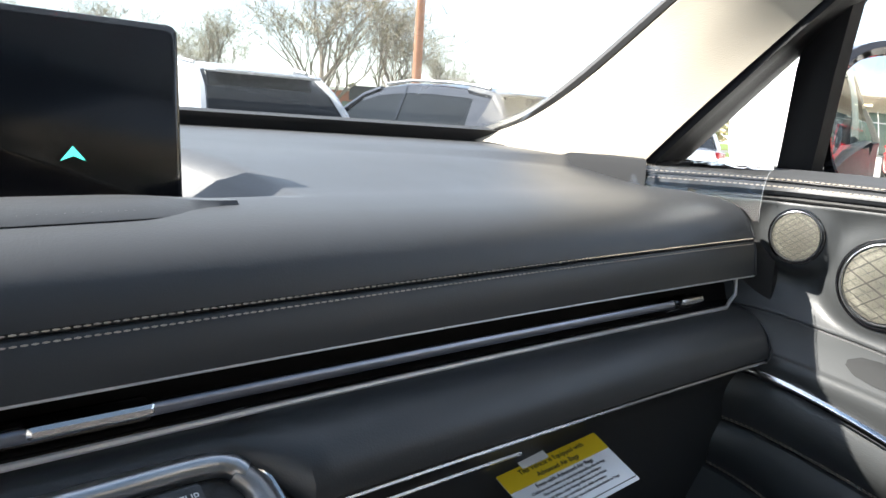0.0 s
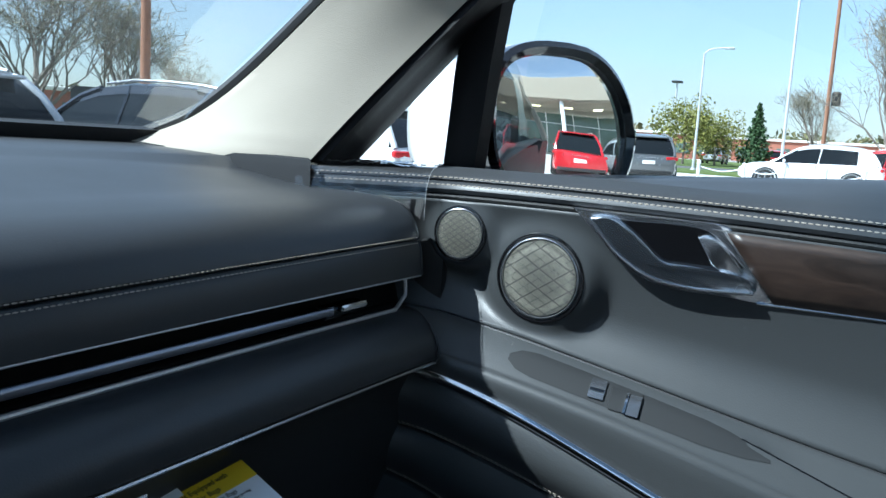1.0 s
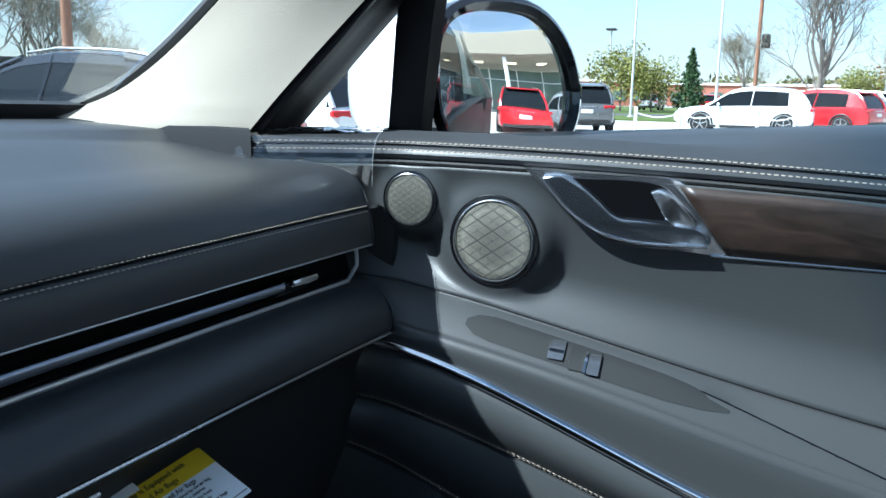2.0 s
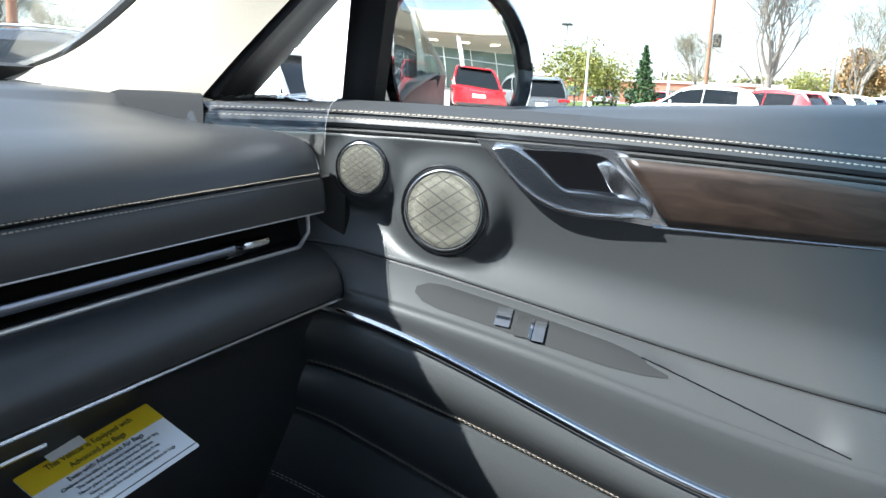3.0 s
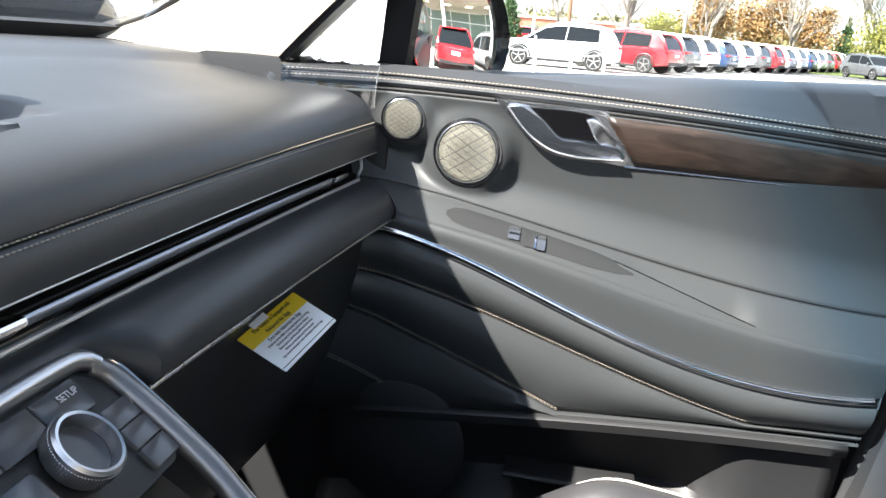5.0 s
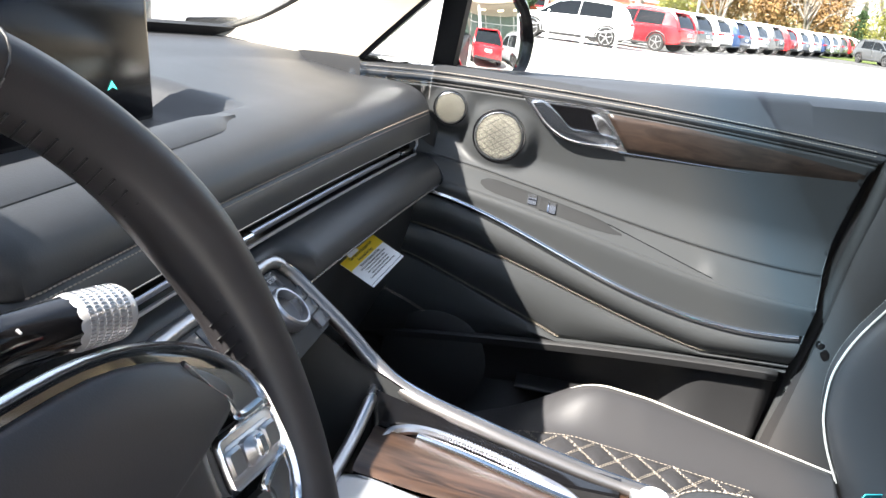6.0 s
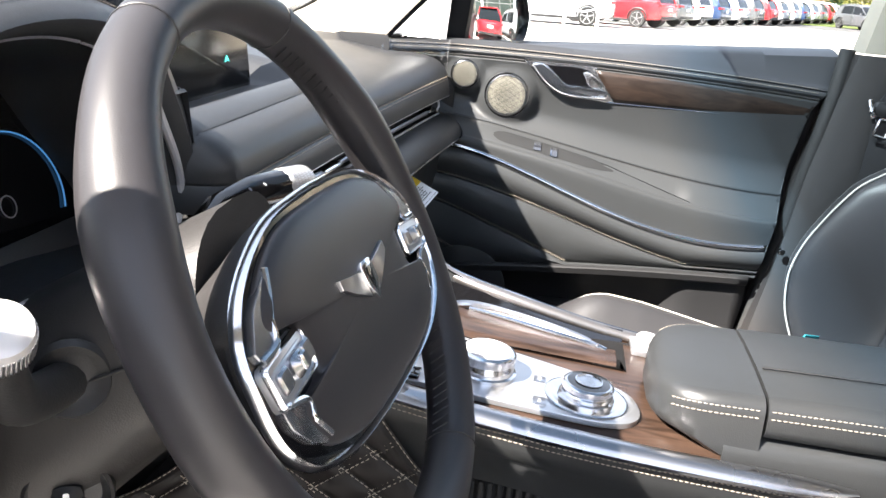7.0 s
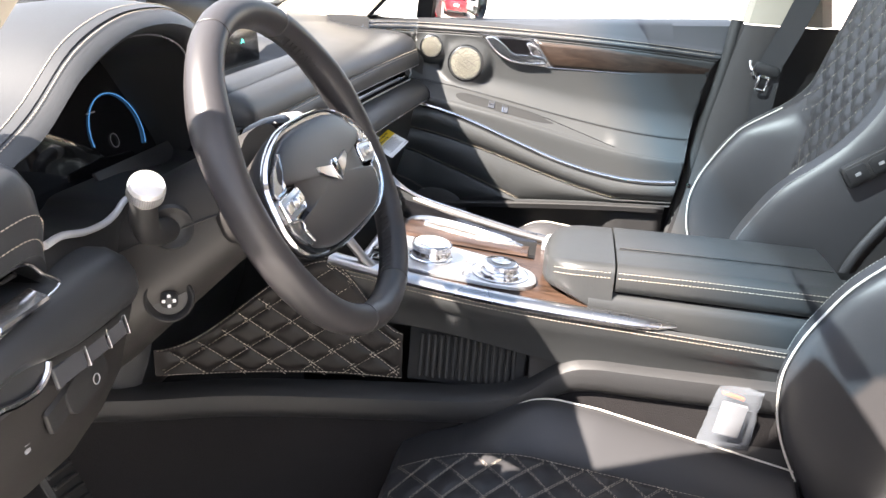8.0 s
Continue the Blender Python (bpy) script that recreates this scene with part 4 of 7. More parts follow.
# instrument hood over the driver's display
STITCH_ARC = [(-0.72, 1.070), (-0.660, 1.092), (-0.605, 1.112), (-0.558, 1.135), (-0.494, 1.177), (-0.426, 1.198), (-0.360, 1.203), (-0.300, 1.198), (-0.248, 1.180), (-0.214, 1.150), (-0.190, 1.112), (-0.178, 1.070), (-0.175, 1.030)]
INNER_ARC = [(-0.72, 1.052), (-0.660, 1.078), (-0.617, 1.093), (-0.575, 1.104), (-0.515, 1.142), (-0.440, 1.170), (-0.375, 1.177), (-0.315, 1.170), (-0.270, 1.150), (-0.245, 1.110), (-0.224, 1.073), (-0.213, 1.045), (-0.210, 1.022)]
arc_o, arc_i = [smooth_path([(x, 0, z) for x, z in a], 5) for a in (STITCH_ARC, INNER_ARC)]
def hood_ring(t, y, dz=0.0, spread=0.0):
    """From the stitched edge (0) to the inner edge (1), at the depth y."""
    out = []
    for p, q in zip(arc_o, arc_i):
        r = p.lerp(q, t)
        out.append(Vector((r.x + spread * max(-1, min(1, (r.x + 0.385) / 0.2)) * step(1.2, 1.1, r.z), y, r.z + dz)))
    return out
rows = [hood_ring(-0.1, 0.88, -0.105, 0.05), hood_ring(-0.05, 0.75, -0.050, 0.03), hood_ring(-0.05, 0.62, -0.010, 0.015), hood_ring(-0.06, 0.54, 0.002, 0.004), hood_ring(-0.05, 0.49, 0.001), hood_ring(0.0, 0.468, 0.0), hood_ring(0.06, 0.462), hood_ring(0.10, 0.465), hood_ring(0.14, 0.461), hood_ring(0.35, 0.449), hood_ring(0.62, 0.444), hood_ring(0.85, 0.449), hood_ring(1.0, 0.460)]
hood = part("instrument_hood", sheet([r[:56] for r in rows], 0.0), DASH_SKIN, dash, "arched leather instrument hood")
part("hood_end", sheet([r[55:] for r in rows], 0.0), GLOSS, hood, "gloss black end of the hood")
for t, y in ((-0.03, 0.4725), (0.15, 0.4588)):
    part("stitching", stitches([[p + Vector((0, -0.0006, 0.0006)) for p in hood_ring(t, y)[:54]]], pitch=0.0044, w=0.00048, up=Vector((0, 0, 1))), THREAD, hood, "cream stitching", False, "stuff")
rows = [hood_ring(1.0, 0.460), hood_ring(1.06, 0.475, -0.002), hood_ring(1.10, 0.51, -0.006), hood_ring(1.16, 0.575, -0.012)]
part("hood_lining", sheet(rows, 0.0), PLASTIC, hood)
part("hood_edge", tube(hood_ring(1.05, 0.466)[16:44], 0.0017, 6), SILVER, hood, "thin bright arch")
m = axes((-0.385, 0.548, 1.060), (1, 0, 0), (0, 0.32, 1))
cluster = part("driver_display", slab(rounded(0.37, 0.155, 0.02, 4), m, 0.01, 0.001), SCREEN_CLEAR, dash, "dark driver display with a blue dial ring")
dm = m @ Matrix.Translation((0.098, -0.010, 0.0006))
part("dial_ring", tube([dm @ Vector((0.054 * math.cos(radians(a)), 0.048 * math.sin(radians(a)), 0.0004)) for a in range(-25, 190, 6)], 0.0007, 6), BLUE, cluster, "glowing blue dial ring")
part("readout_ring", tube([m @ Vector((0.086 + 0.008 * math.cos(radians(a)), -0.015 + 0.008 * math.sin(radians(a)), 0.001)) for a in range(0, 361, 15)], 0.0005, 5), GREY_MARK, cluster)
for dx, dy, w, h in ((0.06, 0.022, 0.018, 0.0016), (0.02, -0.058, 0.010, 0.0016), (0.125, -0.052, 0.008, 0.003), (-0.10, -0.055, 0.016, 0.002)):
    part("readout", slab(rounded(w, h, min(w, h) * .3, 2), m @ Matrix.Translation((dx, dy, 0.0010)), 0.0004, 0.0001), GREY_MARK, cluster, smooth=False)
# chrome line and shelf under the driver display
chrome = smooth_path([(-0.600, 0.440, 1.030), (-0.565, 0.448, 1.026), (-0.520, 0.455, 1.014), (-0.482, 0.458, 1.010), (-0.460, 0.458, 1.014), (-0.440, 0.459, 1.021), (-0.400, 0.460, 1.021), (-0.340, 0.460, 1.019), (-0.281, 0.460, 1.012), (-0.235, 0.460, 1.010), (-0.214, 0.459, 1.022), (-0.211, 0.457, 1.046), (-0.222, 0.455, 1.073), (-0.245, 0.455, 1.110), (-0.270, 0.455, 1.150)], 5)
part("display_chrome", tube([p + Vector((0, -0.004, 0.002)) for p in chrome], 0.0034, 8), SKY_TRIM, hood, "satin chrome line round the driver display")
rows = [[p + Vector((0, 0.13, -0.010)), p + Vector((0, 0.05, 0.002)), p + Vector((0, 0.0, -0.001)), p + Vector((0, -0.003, -0.010)), p + Vector((0, -0.001, -0.035)), p + Vector((0, 0.008, -0.075)), p + Vector((0, 0.03, -0.12))] for p in chrome[:50]]
part("display_shelf", sheet(rows, 0.0), PLASTIC, hood, "dark shelf under the driver display")
# leather face of the dash between hood and vents
rows = []
for i in range(13):
    x = -0.385 + 0.20 * i / 12
    rows.append([Vector((x, 0.52, 1.03)), Vector((x, 0.50, 1.00)), Vector((x, 0.50, 0.95)), Vector((x, 0.52, 0.90))])
part("shelf_back", sheet(rows, 0.003), PLASTIC, dash)


# ---------- air-conditioning panel and centre console ----------
console = thing("centre_console", "centre console with walnut trim, silver rails and control plate", "car console", (-0.02, 0.1, 0.42))
PAN = axes((-0.010, 0.3690, 0.9555), (1, 0, 0), (0, 0.79, 0.61))  # centre of the sloping panel
panel = part("climate_panel", slab(rounded(0.280, 0.078, 0.010, 6), PAN, 0.022, 0.002), PLASTIC, console, "sloping climate panel under a silver brow")
brow = smooth_path([(-0.152, -0.040, 0.002), (-0.150, 0.0, 0.002), (-0.147, 0.026, 0.002), (-0.138, 0.037, 0.002), (-0.120, 0.0405, 0.002), (-0.06, 0.041, 0.002), (0.0, 0.041, 0.002), (0.06, 0.041, 0.002), (0.118, 0.0405, 0.002), (0.136, 0.037, 0.002), (0.143, 0.030, 0.002)], 6)
bt = [0.55 + 0.45 * step(0.005, 0.038, p.y) for p in brow]
part("brow", tube([PAN @ p for p in brow], 0.0066, 12, flat=1.0, taper=bt), SILVER, panel, "brushed silver frame")
part("brow_shadow", tube([PAN @ (p + Vector((0, 0.012, -0.006))) for p in brow[18:60]], 0.006, 8), GLOSS, panel)
part("touch_panel", slab(rounded(0.196, 0.040, 0.003, 3, -0.042, -0.015), PAN @ Matrix.Translation((0, 0, 0.0022)), 0.002, 0.0004), material("grey_touch_glass", (0.085, 0.092, 0.105), 0.16, coat=0.4, tone=0.08), panel, "grey touch glass")
key_mat = material("panel_key", (0.070, 0.072, 0.078), 0.20, tone=0.06)
for i in range(7):
    x = -0.121 + 0.0370 * i
    part("key", slab(rounded(0.0356, 0.0195, 0.0012, 2, x, 0.0222), PAN @ Matrix.Translation((0, 0, 0.0032)), 0.004, 0.0005), key_mat, panel)
    if i < 5:
        part("key_legend", slab(rounded(0.011, 0.0022, 0.0005, 2, x, 0.0222), PAN @ Matrix.Translation((0, 0, 0.0036)), 0.0003, 0.0001), GREY_MARK, panel, smooth=False)
writing("SETUP", PAN @ Matrix.Translation((0.108, 0.0235, 0.0037)), 0.0058, WHITE_MARK, panel)
for i in range(3):
    part("key", slab(rounded(0.024, 0.0135, 0.0012, 2, 0.1265, 0.0005 - 0.0145 * i), PAN @ Matrix.Translation((0, 0, 0.0030)), 0.004, 0.0005), key_mat, panel)
hz = PAN @ Matrix.Translation((-0.084, 0.0222, 0.0040))
bm = bmesh.new()
bm.faces.new([bm.verts.new(hz @ Vector(p)) for p in ((-0.006, -0.0050, 0), (0.006, -0.0050, 0), (0, 0.0058, 0))])
part("hazard_mark", bm, material("hazard_red", (0.35, 0.05, 0.04), 0.4), panel, smooth=False)
dial = PAN @ Matrix.Translation((0.081, -0.003, 0.003)) @ Matrix.Scale(0.70, 4)
knob = part("dial", lathe([(0.0285, 0.0), (0.0290, 0.003), (0.0285, 0.016), (0.0262, 0.0185), (0.0238, 0.018), (0.0228, 0.012), (0.0225, 0.004), (0.0003, 0.0038)], dial, 48), SILVER, panel, "round silver climate dial")
part("dial_face", lathe([(0.0222, 0.0042), (0.0222, 0.006), (0.0003, 0.0062)], dial, 40), key_mat, knob)
bm = bmesh.new()
for k in range(72):
    a = 2 * math.pi * k / 72
    box(dial @ Matrix.Rotation(a, 4, "Z") @ Matrix.Translation((0.0288, 0, 0.008)), 0.0009, 0.0013, 0.010, 0.0003, bm)
part("knurling", bm, SILVER, knob, smooth=False)


def cons_top(y): return 0.835 + 0.075 * y + 0.12 * step(0.20, 0.40, y) * (y - 0.20)
def rail_l(y): return 0.8275 + 0.055 * y + 0.22 * max(0.0, y) ** 2
def rail_r(y): return 0.832 + 0.14 * y + 0.15 * max(0, y - 0.10) + 0.30 * max(0, y - 0.26)


# top deck, cut away round the cup-holder recess
rows, rows2 = [], []
for i in range(25):
    y = 0.287 - 0.347 * i / 24
    rows.append([Vector((-0.150, y, rail_l(y) - 0.002)), Vector((-0.138, y, cons_top(y) - 0.012)), Vector((-0.125, y, cons_top(y) - 0.004)), Vector((-0.10, y, cons_top(y))), Vector((-0.02, y, cons_top(y))), Vector((0.007, y, cons_top(y)))])
    y = 0.059 - 0.119 * i / 24
    rows2.append([Vector((0.007, y, cons_top(y))), Vector((0.04, y, cons_top(y))), Vector((0.085, y, cons_top(y) - 0.002)), Vector((0.098, y, rail_r(y) - 0.004))])
deck = part("deck", sheet(rows, 0.0), WOOD_CONSOLE, console, "walnut veneer deck")
part("deck_rear", sheet(rows2, 0.0), WOOD_CONSOLE, deck)
for nm, path, r in (("rail", [Vector((-0.148 + 0.006 * step(-0.1, -0.14, y), y, rail_l(y) + 0.001)) for y in [0.33 - 0.0233 * i for i in range(21)]], 0.0135),):
    part(nm, tube(path, r, 12, flat=0.62, taper=[1.0] * 18 + [.9, .7, .3]), SILVER, console, "brushed silver rail")
# slim silver struts from the climate panel down to the rails
part("strut", tube(smooth_path([(0.1310, 0.3945, 0.9755), (0.1370, 0.385, 0.9680), (0.1385, 0.365, 0.9525), (0.1385, 0.345, 0.9370), (0.1365, 0.322, 0.9195), (0.1300, 0.298, 0.9010), (0.1190, 0.270, 0.8870), (0.1095, 0.235, 0.8785), (0.1045, 0.19, 0.8695), (0.103, 0.14, 0.8580), (0.103, 0.08, 0.8450), (0.103, 0.02, 0.8360), (0.103, -0.06, 0.8250)], 6), 0.0080, 12, flat=0.85), STRUT_SILVER, console, "satin silver strut running on as the console rail")
part("strut", tube(smooth_path([(-0.151, 0.402, 0.976), (-0.150, 0.372, 0.960), (-0.150, 0.337, 0.936), (-0.150, 0.305, 0.90), (-0.149, 0.27, 0.862), (-0.148, 0.23, 0.845)], 6), 0.0085, 12, flat=0.7), STRUT_SILVER, console, "curved silver strut")
part("strut_edge", tube(smooth_path([(0.1375, 0.3945, 0.9795), (0.1440, 0.385, 0.9720), (0.1450, 0.365, 0.9565), (0.1445, 0.345, 0.9410), (0.1420, 0.322, 0.9240), (0.1355, 0.298, 0.9060), (0.1245, 0.270, 0.8920), (0.1150, 0.235, 0.8835), (0.1100, 0.19, 0.8745), (0.1085, 0.14, 0.8625), (0.1085, 0.08, 0.8495), (0.1085, 0.02, 0.8400)], 6), 0.0019, 8), CHROME, console, "thin chrome line on the strut")
# side walls
for s, x0, zf in ((-1, -0.150, rail_l), (1, 0.106, rail_r)):
    rows = []
    for i in range(29):
        y = 0.40 - 0.84 * i / 28
        zt_ = zf(min(y, 0.30)) - 0.003 if y < 0.33 else zf(0.30) + 0.4 * (y - 0.30)
        zl = 0.745 + (0.035 * step(-0.05, 0.25, y))
        if s > 0:
            zl = 0.50
        rows.append([Vector((x0 + s * 0.000, y, zt_)), Vector((x0 + s * 0.004, y, zt_ - 0.004)), Vector((x0 + s * 0.003, y, zt_ - 0.016)), Vector((x0 - s * 0.000, y, zt_ - 0.03)), Vector((x0 - s * 0.004, y, (zt_ + zl) / 2)), Vector((x0 - s * 0.010, y, zl)), Vector((x0 - s * 0.030, y, zl - 0.008))])
    wall = part("side_panel", sheet(rows, 0.0), LEATHER, console, "leather-wrapped console side")
    if s < 0:
        part("stitching", stitches([[r[1] + Vector((-0.0010, 0, 0.0)) for r in rows[2:]], [r[2] + Vector((-0.0010, 0, 0.006)) for r in rows[2:]]], up=Vector((-1, 0, 0))), THREAD, wall, "cream twin stitching", False, "stuff")
# lower sides and tunnel
rows = [[Vector((x, y, z)) for x, z in ((-0.135, 0.76), (-0.130, 0.70), (-0.150, 0.66), (-0.175, 0.55), (-0.20, 0.42))] for y in (0.05, -0.05, -0.2, -0.5, -0.9)]
part("tunnel_side", sheet(rows, 0.0), PLASTIC_SOFT, console, "grey moulded lower console")
rows = [[Vector((x, y, z)) for x, z in ((0.085, 0.84), (0.085, 0.70), (0.10, 0.55), (0.13, 0.42))] for y in (0.45, 0.2, -0.2, -0.9)]
part("tunnel_side", sheet(rows, 0.0), PLASTIC, console)

# silver control plate with two rotary knobs
def deck_pose(x, y, lift=0.0, yaw=0.0):
    return Matrix.Translation((x, y, cons_top(y) + lift)) @ Matrix.Rotation(math.atan(0.075), 4, "X") @ Matrix.Rotation(radians(yaw), 4, "Z")
plate_o = [(p.x, p.y) for p in smooth_path([(-0.040, 0.112, 0), (-0.046, 0.0, 0), (-0.046, -0.085, 0), (-0.030, -0.116, 0), (0.0, -0.120, 0), (0.028, -0.105, 0), (0.052, -0.050, 0), (0.080, 0.060, 0), (0.080, 0.112, 0), (0.020, 0.116, 0)], 5)]
part("deck_edge", tube(smooth_path([(-0.149, 0.300, 0.846), (-0.10, 0.292, 0.860), (-0.02, 0.290, 0.862), (0.05, 0.289, 0.866), (0.100, 0.288, 0.880), (0.124, 0.290, 0.889)], 5), 0.0060, 10), SILVER, console, "silver edge at the front of the deck")
plate = part("control_plate", slab(plate_o, deck_pose(-0.076, 0.172, 0.004, 0), 0.006, 0.0012), PLATE, console, "satin silver control plate")
def rotary(name, x, y, r, h, cap, label):
    m = deck_pose(x, y, 0.004)
    k = part(name, lathe([(r * 1.10, 0.0), (r * 1.10, 0.003), (r * 1.0, 0.004), (r * 1.0, h * .45), (r * 0.955, h * .52), (r * 0.955, h * .60), (r, h * .66), (r * 0.985, h * .94), (r * 0.93, h), (r * 0.84, h * 1.01)], m, 56), CHROME, plate, label)
    part("cap", lathe([(r * 0.86, h * .9), (r * 0.84, h * 1.02), (r * 0.6, h * 1.05), (0.0004, h * 1.06)], m, 48), cap, k)
    bm = bmesh.new()
    for i in range(84):
        box(m @ Matrix.Rotation(2 * math.pi * i / 84, 4, "Z") @ Matrix.Translation((r * 0.996, 0, h * .80)), 0.0008, 0.0013, h * .22, 0.0003, bm)
    part("knurling", bm, CHROME, k, smooth=False)
    return k
rotary("rotary_knob", -0.066, 0.205, 0.0285, 0.024, CRYSTAL, "large knurled silver rotary knob")
k2 = rotary("gear_dial", -0.080, 0.104, 0.0250, 0.017, GLOSS, "knurled chrome gear dial in a round tray")
part("tray_ring", lathe([(0.040, 0.0), (0.041, 0.0012), (0.038, 0.002), (0.033, 0.0008), (0.028, 0.0006)], deck_pose(-0.080, 0.104, 0.0042), 48), CHROME, k2)
part("dial_mark", lathe([(0.013, 0.0182), (0.0135, 0.019), (0.012, 0.0192), (0.0115, 0.0182)], deck_pose(-0.080, 0.104, 0.004), 32), CHROME, k2)
for x, y, w, h in ((-0.062, 0.150, 0.014, 0.012), (-0.108, 0.148, 0.016, 0.013), (-0.048, 0.275, 0.018, 0.014), (-0.075, 0.282, 0.018, 0.014), (-0.105, 0.272, 0.02, 0.016)):
    part("push_key", slab(rounded(w, h, 0.002, 2), deck_pose(x, y, 0.0055), 0.003, 0.0005), SILVER if y < 0.2 else GLOSS, plate)
    part("key_legend", slab(rounded(w * .4, h * .22, 0.0004, 1), deck_pose(x, y, 0.0058), 0.0004, 0.0001), GREY_MARK, plate, smooth=False)
# cup-holder lid in its recess
bm = bmesh.new()
rows = [[Vector((x, y, cons_top(y) + z)) for x, z in ((0.006, 0.002), (0.009, -0.003), (0.010, -0.022), (0.086, -0.022), (0.093, -0.006), (0.100, 0.010 + 0.10 * max(0, y - 0.1)))] for y in (0.284, 0.280, 0.22, 0.17, 0.12, 0.066, 0.060)]
tray = part("cup_tray", sheet(rows, 0.0), GLOSS, console, "dark recess round the cup-holder lid")
rows = [[Vector((0.012 + x * (0.045 + 0.038 * step(0.07, 0.25, y)), y, cons_top(y) + z)) for x, z in ((0.0, 0.001), (0.05, 0.0042), (0.15, 0.0052), (0.5, 0.0050), (0.85, 0.0040), (0.96, -0.001), (1.0, -0.018))] for y in (0.278, 0.272, 0.23, 0.20, 0.16, 0.12, 0.09, 0.074, 0.070)]
lid = part("cup_lid", sheet(rows, 0.0), WOOD_CONSOLE, console, "sliding walnut cup-holder lid")
part("pull_bar", tube(smooth_path([(0.088, 0.240, 0.8575), (0.080, 0.20, 0.8548), (0.064, 0.140, 0.8502), (0.052, 0.095, 0.8468), (0.047, 0.080, 0.844)], 6), 0.0045, 10, flat=0.7), CHROME, lid, "slim chrome pull bar")
rim_path = smooth_path([(0.072, 0.268, 0.857), (0.088, 0.262, 0.858), (0.096, 0.244, 0.859), (0.0955, 0.218, 0.858), (0.086, 0.176, 0.855), (0.073, 0.135, 0.851), (0.063, 0.109, 0.848), (0.048, 0.090, 0.845)], 8)
cr = part("cup_rim", tube(rim_path, 0.0036, 10, flat=1.3), CHROME, tray, "knurled silver rim round the cup holder")
bm = bmesh.new()
for p, q in zip(rim_path, rim_path[1:]):
    for f in (0.0, 0.5):
        o = p.lerp(q, f)
        e = (q - p).normalized() * 0.0008
        tube([o - e, o, o + e], 0.0041, 8, flat=1.25, bm=bm)
part("knurling", bm, SILVER, cr, smooth=False)
for y in (0.215, 0.125):
    part("cup_ring", lathe([(0.036, -0.014), (0.0375, -0.011), (0.035, -0.009), (0.033, -0.013)], deck_pose(0.045, y, 0.0), 40), CHROME, tray)
sq = part("side_switch", slab(rounded(0.044, 0.034, 0.003, 3), deck_pose(0.078, 0.034, 0.006), 0.006, 0.001), PLATE, console, "small silver switch plate")
part("side_knob", lathe([(0.0125, 0.0), (0.013, 0.002), (0.0125, 0.010), (0.0105, 0.012), (0.0003, 0.0125)], deck_pose(0.078, 0.034, 0.006), 36), CRYSTAL, sq, "small knurled knob")

# console armrest: front lobe and twin lids
box_rest = thing("armrest_box", "black leather armrest box with cream stitching on the console", "armrest", (-0.03, -0.2, 0.80))
def rest_rows(y0, y1, n, shape):
    rows = []
    for i in range(n + 1):
        y = y0 + (y1 - y0) * i / n
        xl, xr, zt_, zb_ = shape(y)
        r = min(0.015, (zt_ - zb_) * .45)
        arc = [(math.sin(radians(a)), math.cos(radians(a))) for a in (0, 22, 45, 68, 90)]
        prof = [(xl + 0.006, zb_), (xl + 0.0005, zb_ + 0.005), (xl - 0.001, (zt_ - r + zb_) / 2)] + [(xl + r - r * c, zt_ - r + r * s) for s, c in arc]
        prof += [((xl * 2 + xr) / 3, zt_ + 0.0025), ((xl + xr * 2) / 3, zt_ + 0.0025)] + [(xr - r + r * c, zt_ - r + r * s) for s, c in reversed(arc)]
        prof += [(xr + 0.001, (zt_ - r + zb_) / 2), (xr - 0.004, zb_)]
        rows.append([Vector((x, y, z)) for x, z in prof])
    return rows
def lobe(y):
    t = max(0.0, 1 - ((y + 0.030) / 0.075) ** 3.4) ** 0.42 if y > -0.030 else 1.0
    return (-0.052 - 0.076 * t, -0.030 + 0.083 * t, 0.868 + 0.0222 * t, 0.846 - 0.028 * step(0.03, -0.05, y))
rows = rest_rows(0.0445, -0.0505, 24, lobe)
bm = loft(rows, True, True)
bmesh.ops.recalc_face_normals(bm, faces=bm.faces[:])
front = part("front_pad", bm, LEATHER, box_rest)
part("stitching", stitches([[r[4] + Vector((-0.0006, 0, 0.0002)) for r in rows[4:]], [r[3] + Vector((-0.0008, 0, -0.001)) for r in rows[4:]], [r[12] + Vector((0.0, 0, 0.001)) for r in rows[4:]]]), THREAD, front, "cream stitching", False, "stuff")
bm = loft(rest_rows(-0.0535, -0.345, 16, lambda y: (-0.128, 0.055, 0.8905 - 0.05 * (y + 0.05) ** 2, 0.853 + 0.03 * (y + 0.05))), True, True)
bmesh.ops.recalc_face_normals(bm, faces=bm.faces[:])
rows = rest_rows(-0.056, -0.342, 16, lambda y: (-0.128, 0.055, 0.8905 - 0.05 * (y + 0.05) ** 2, 0.853))
lidp = part("lid", bm, LEATHER, box_rest, "padded leather lid")
part("stitching", stitches([[r[4] + Vector((-0.0006, 0, 0.0002)) for r in rows], [r[3] + Vector((-0.0008, 0, -0.001)) for r in rows], [r[12] + Vector((0.0005, 0, 0.0005)) for r in rows]]), THREAD, lidp, "cream twin stitching", False, "stuff")
part("lid_seam", tube([Vector((-0.062, y, 0.8945 - 0.05 * (y + 0.05) ** 2)) for y in [-0.058 - 0.0283 * i for i in range(11)]], 0.0012, 6), PLASTIC, lidp)
bm = loft(rest_rows(-0.020, -0.40, 12, lambda y: (-0.130, 0.062, 0.851 + 0.03 * (y + 0.05), 0.795)), True, True)
bmesh.ops.recalc_face_normals(bm, faces=bm.faces[:])
part("bin", bm, LEATHER, box_rest)

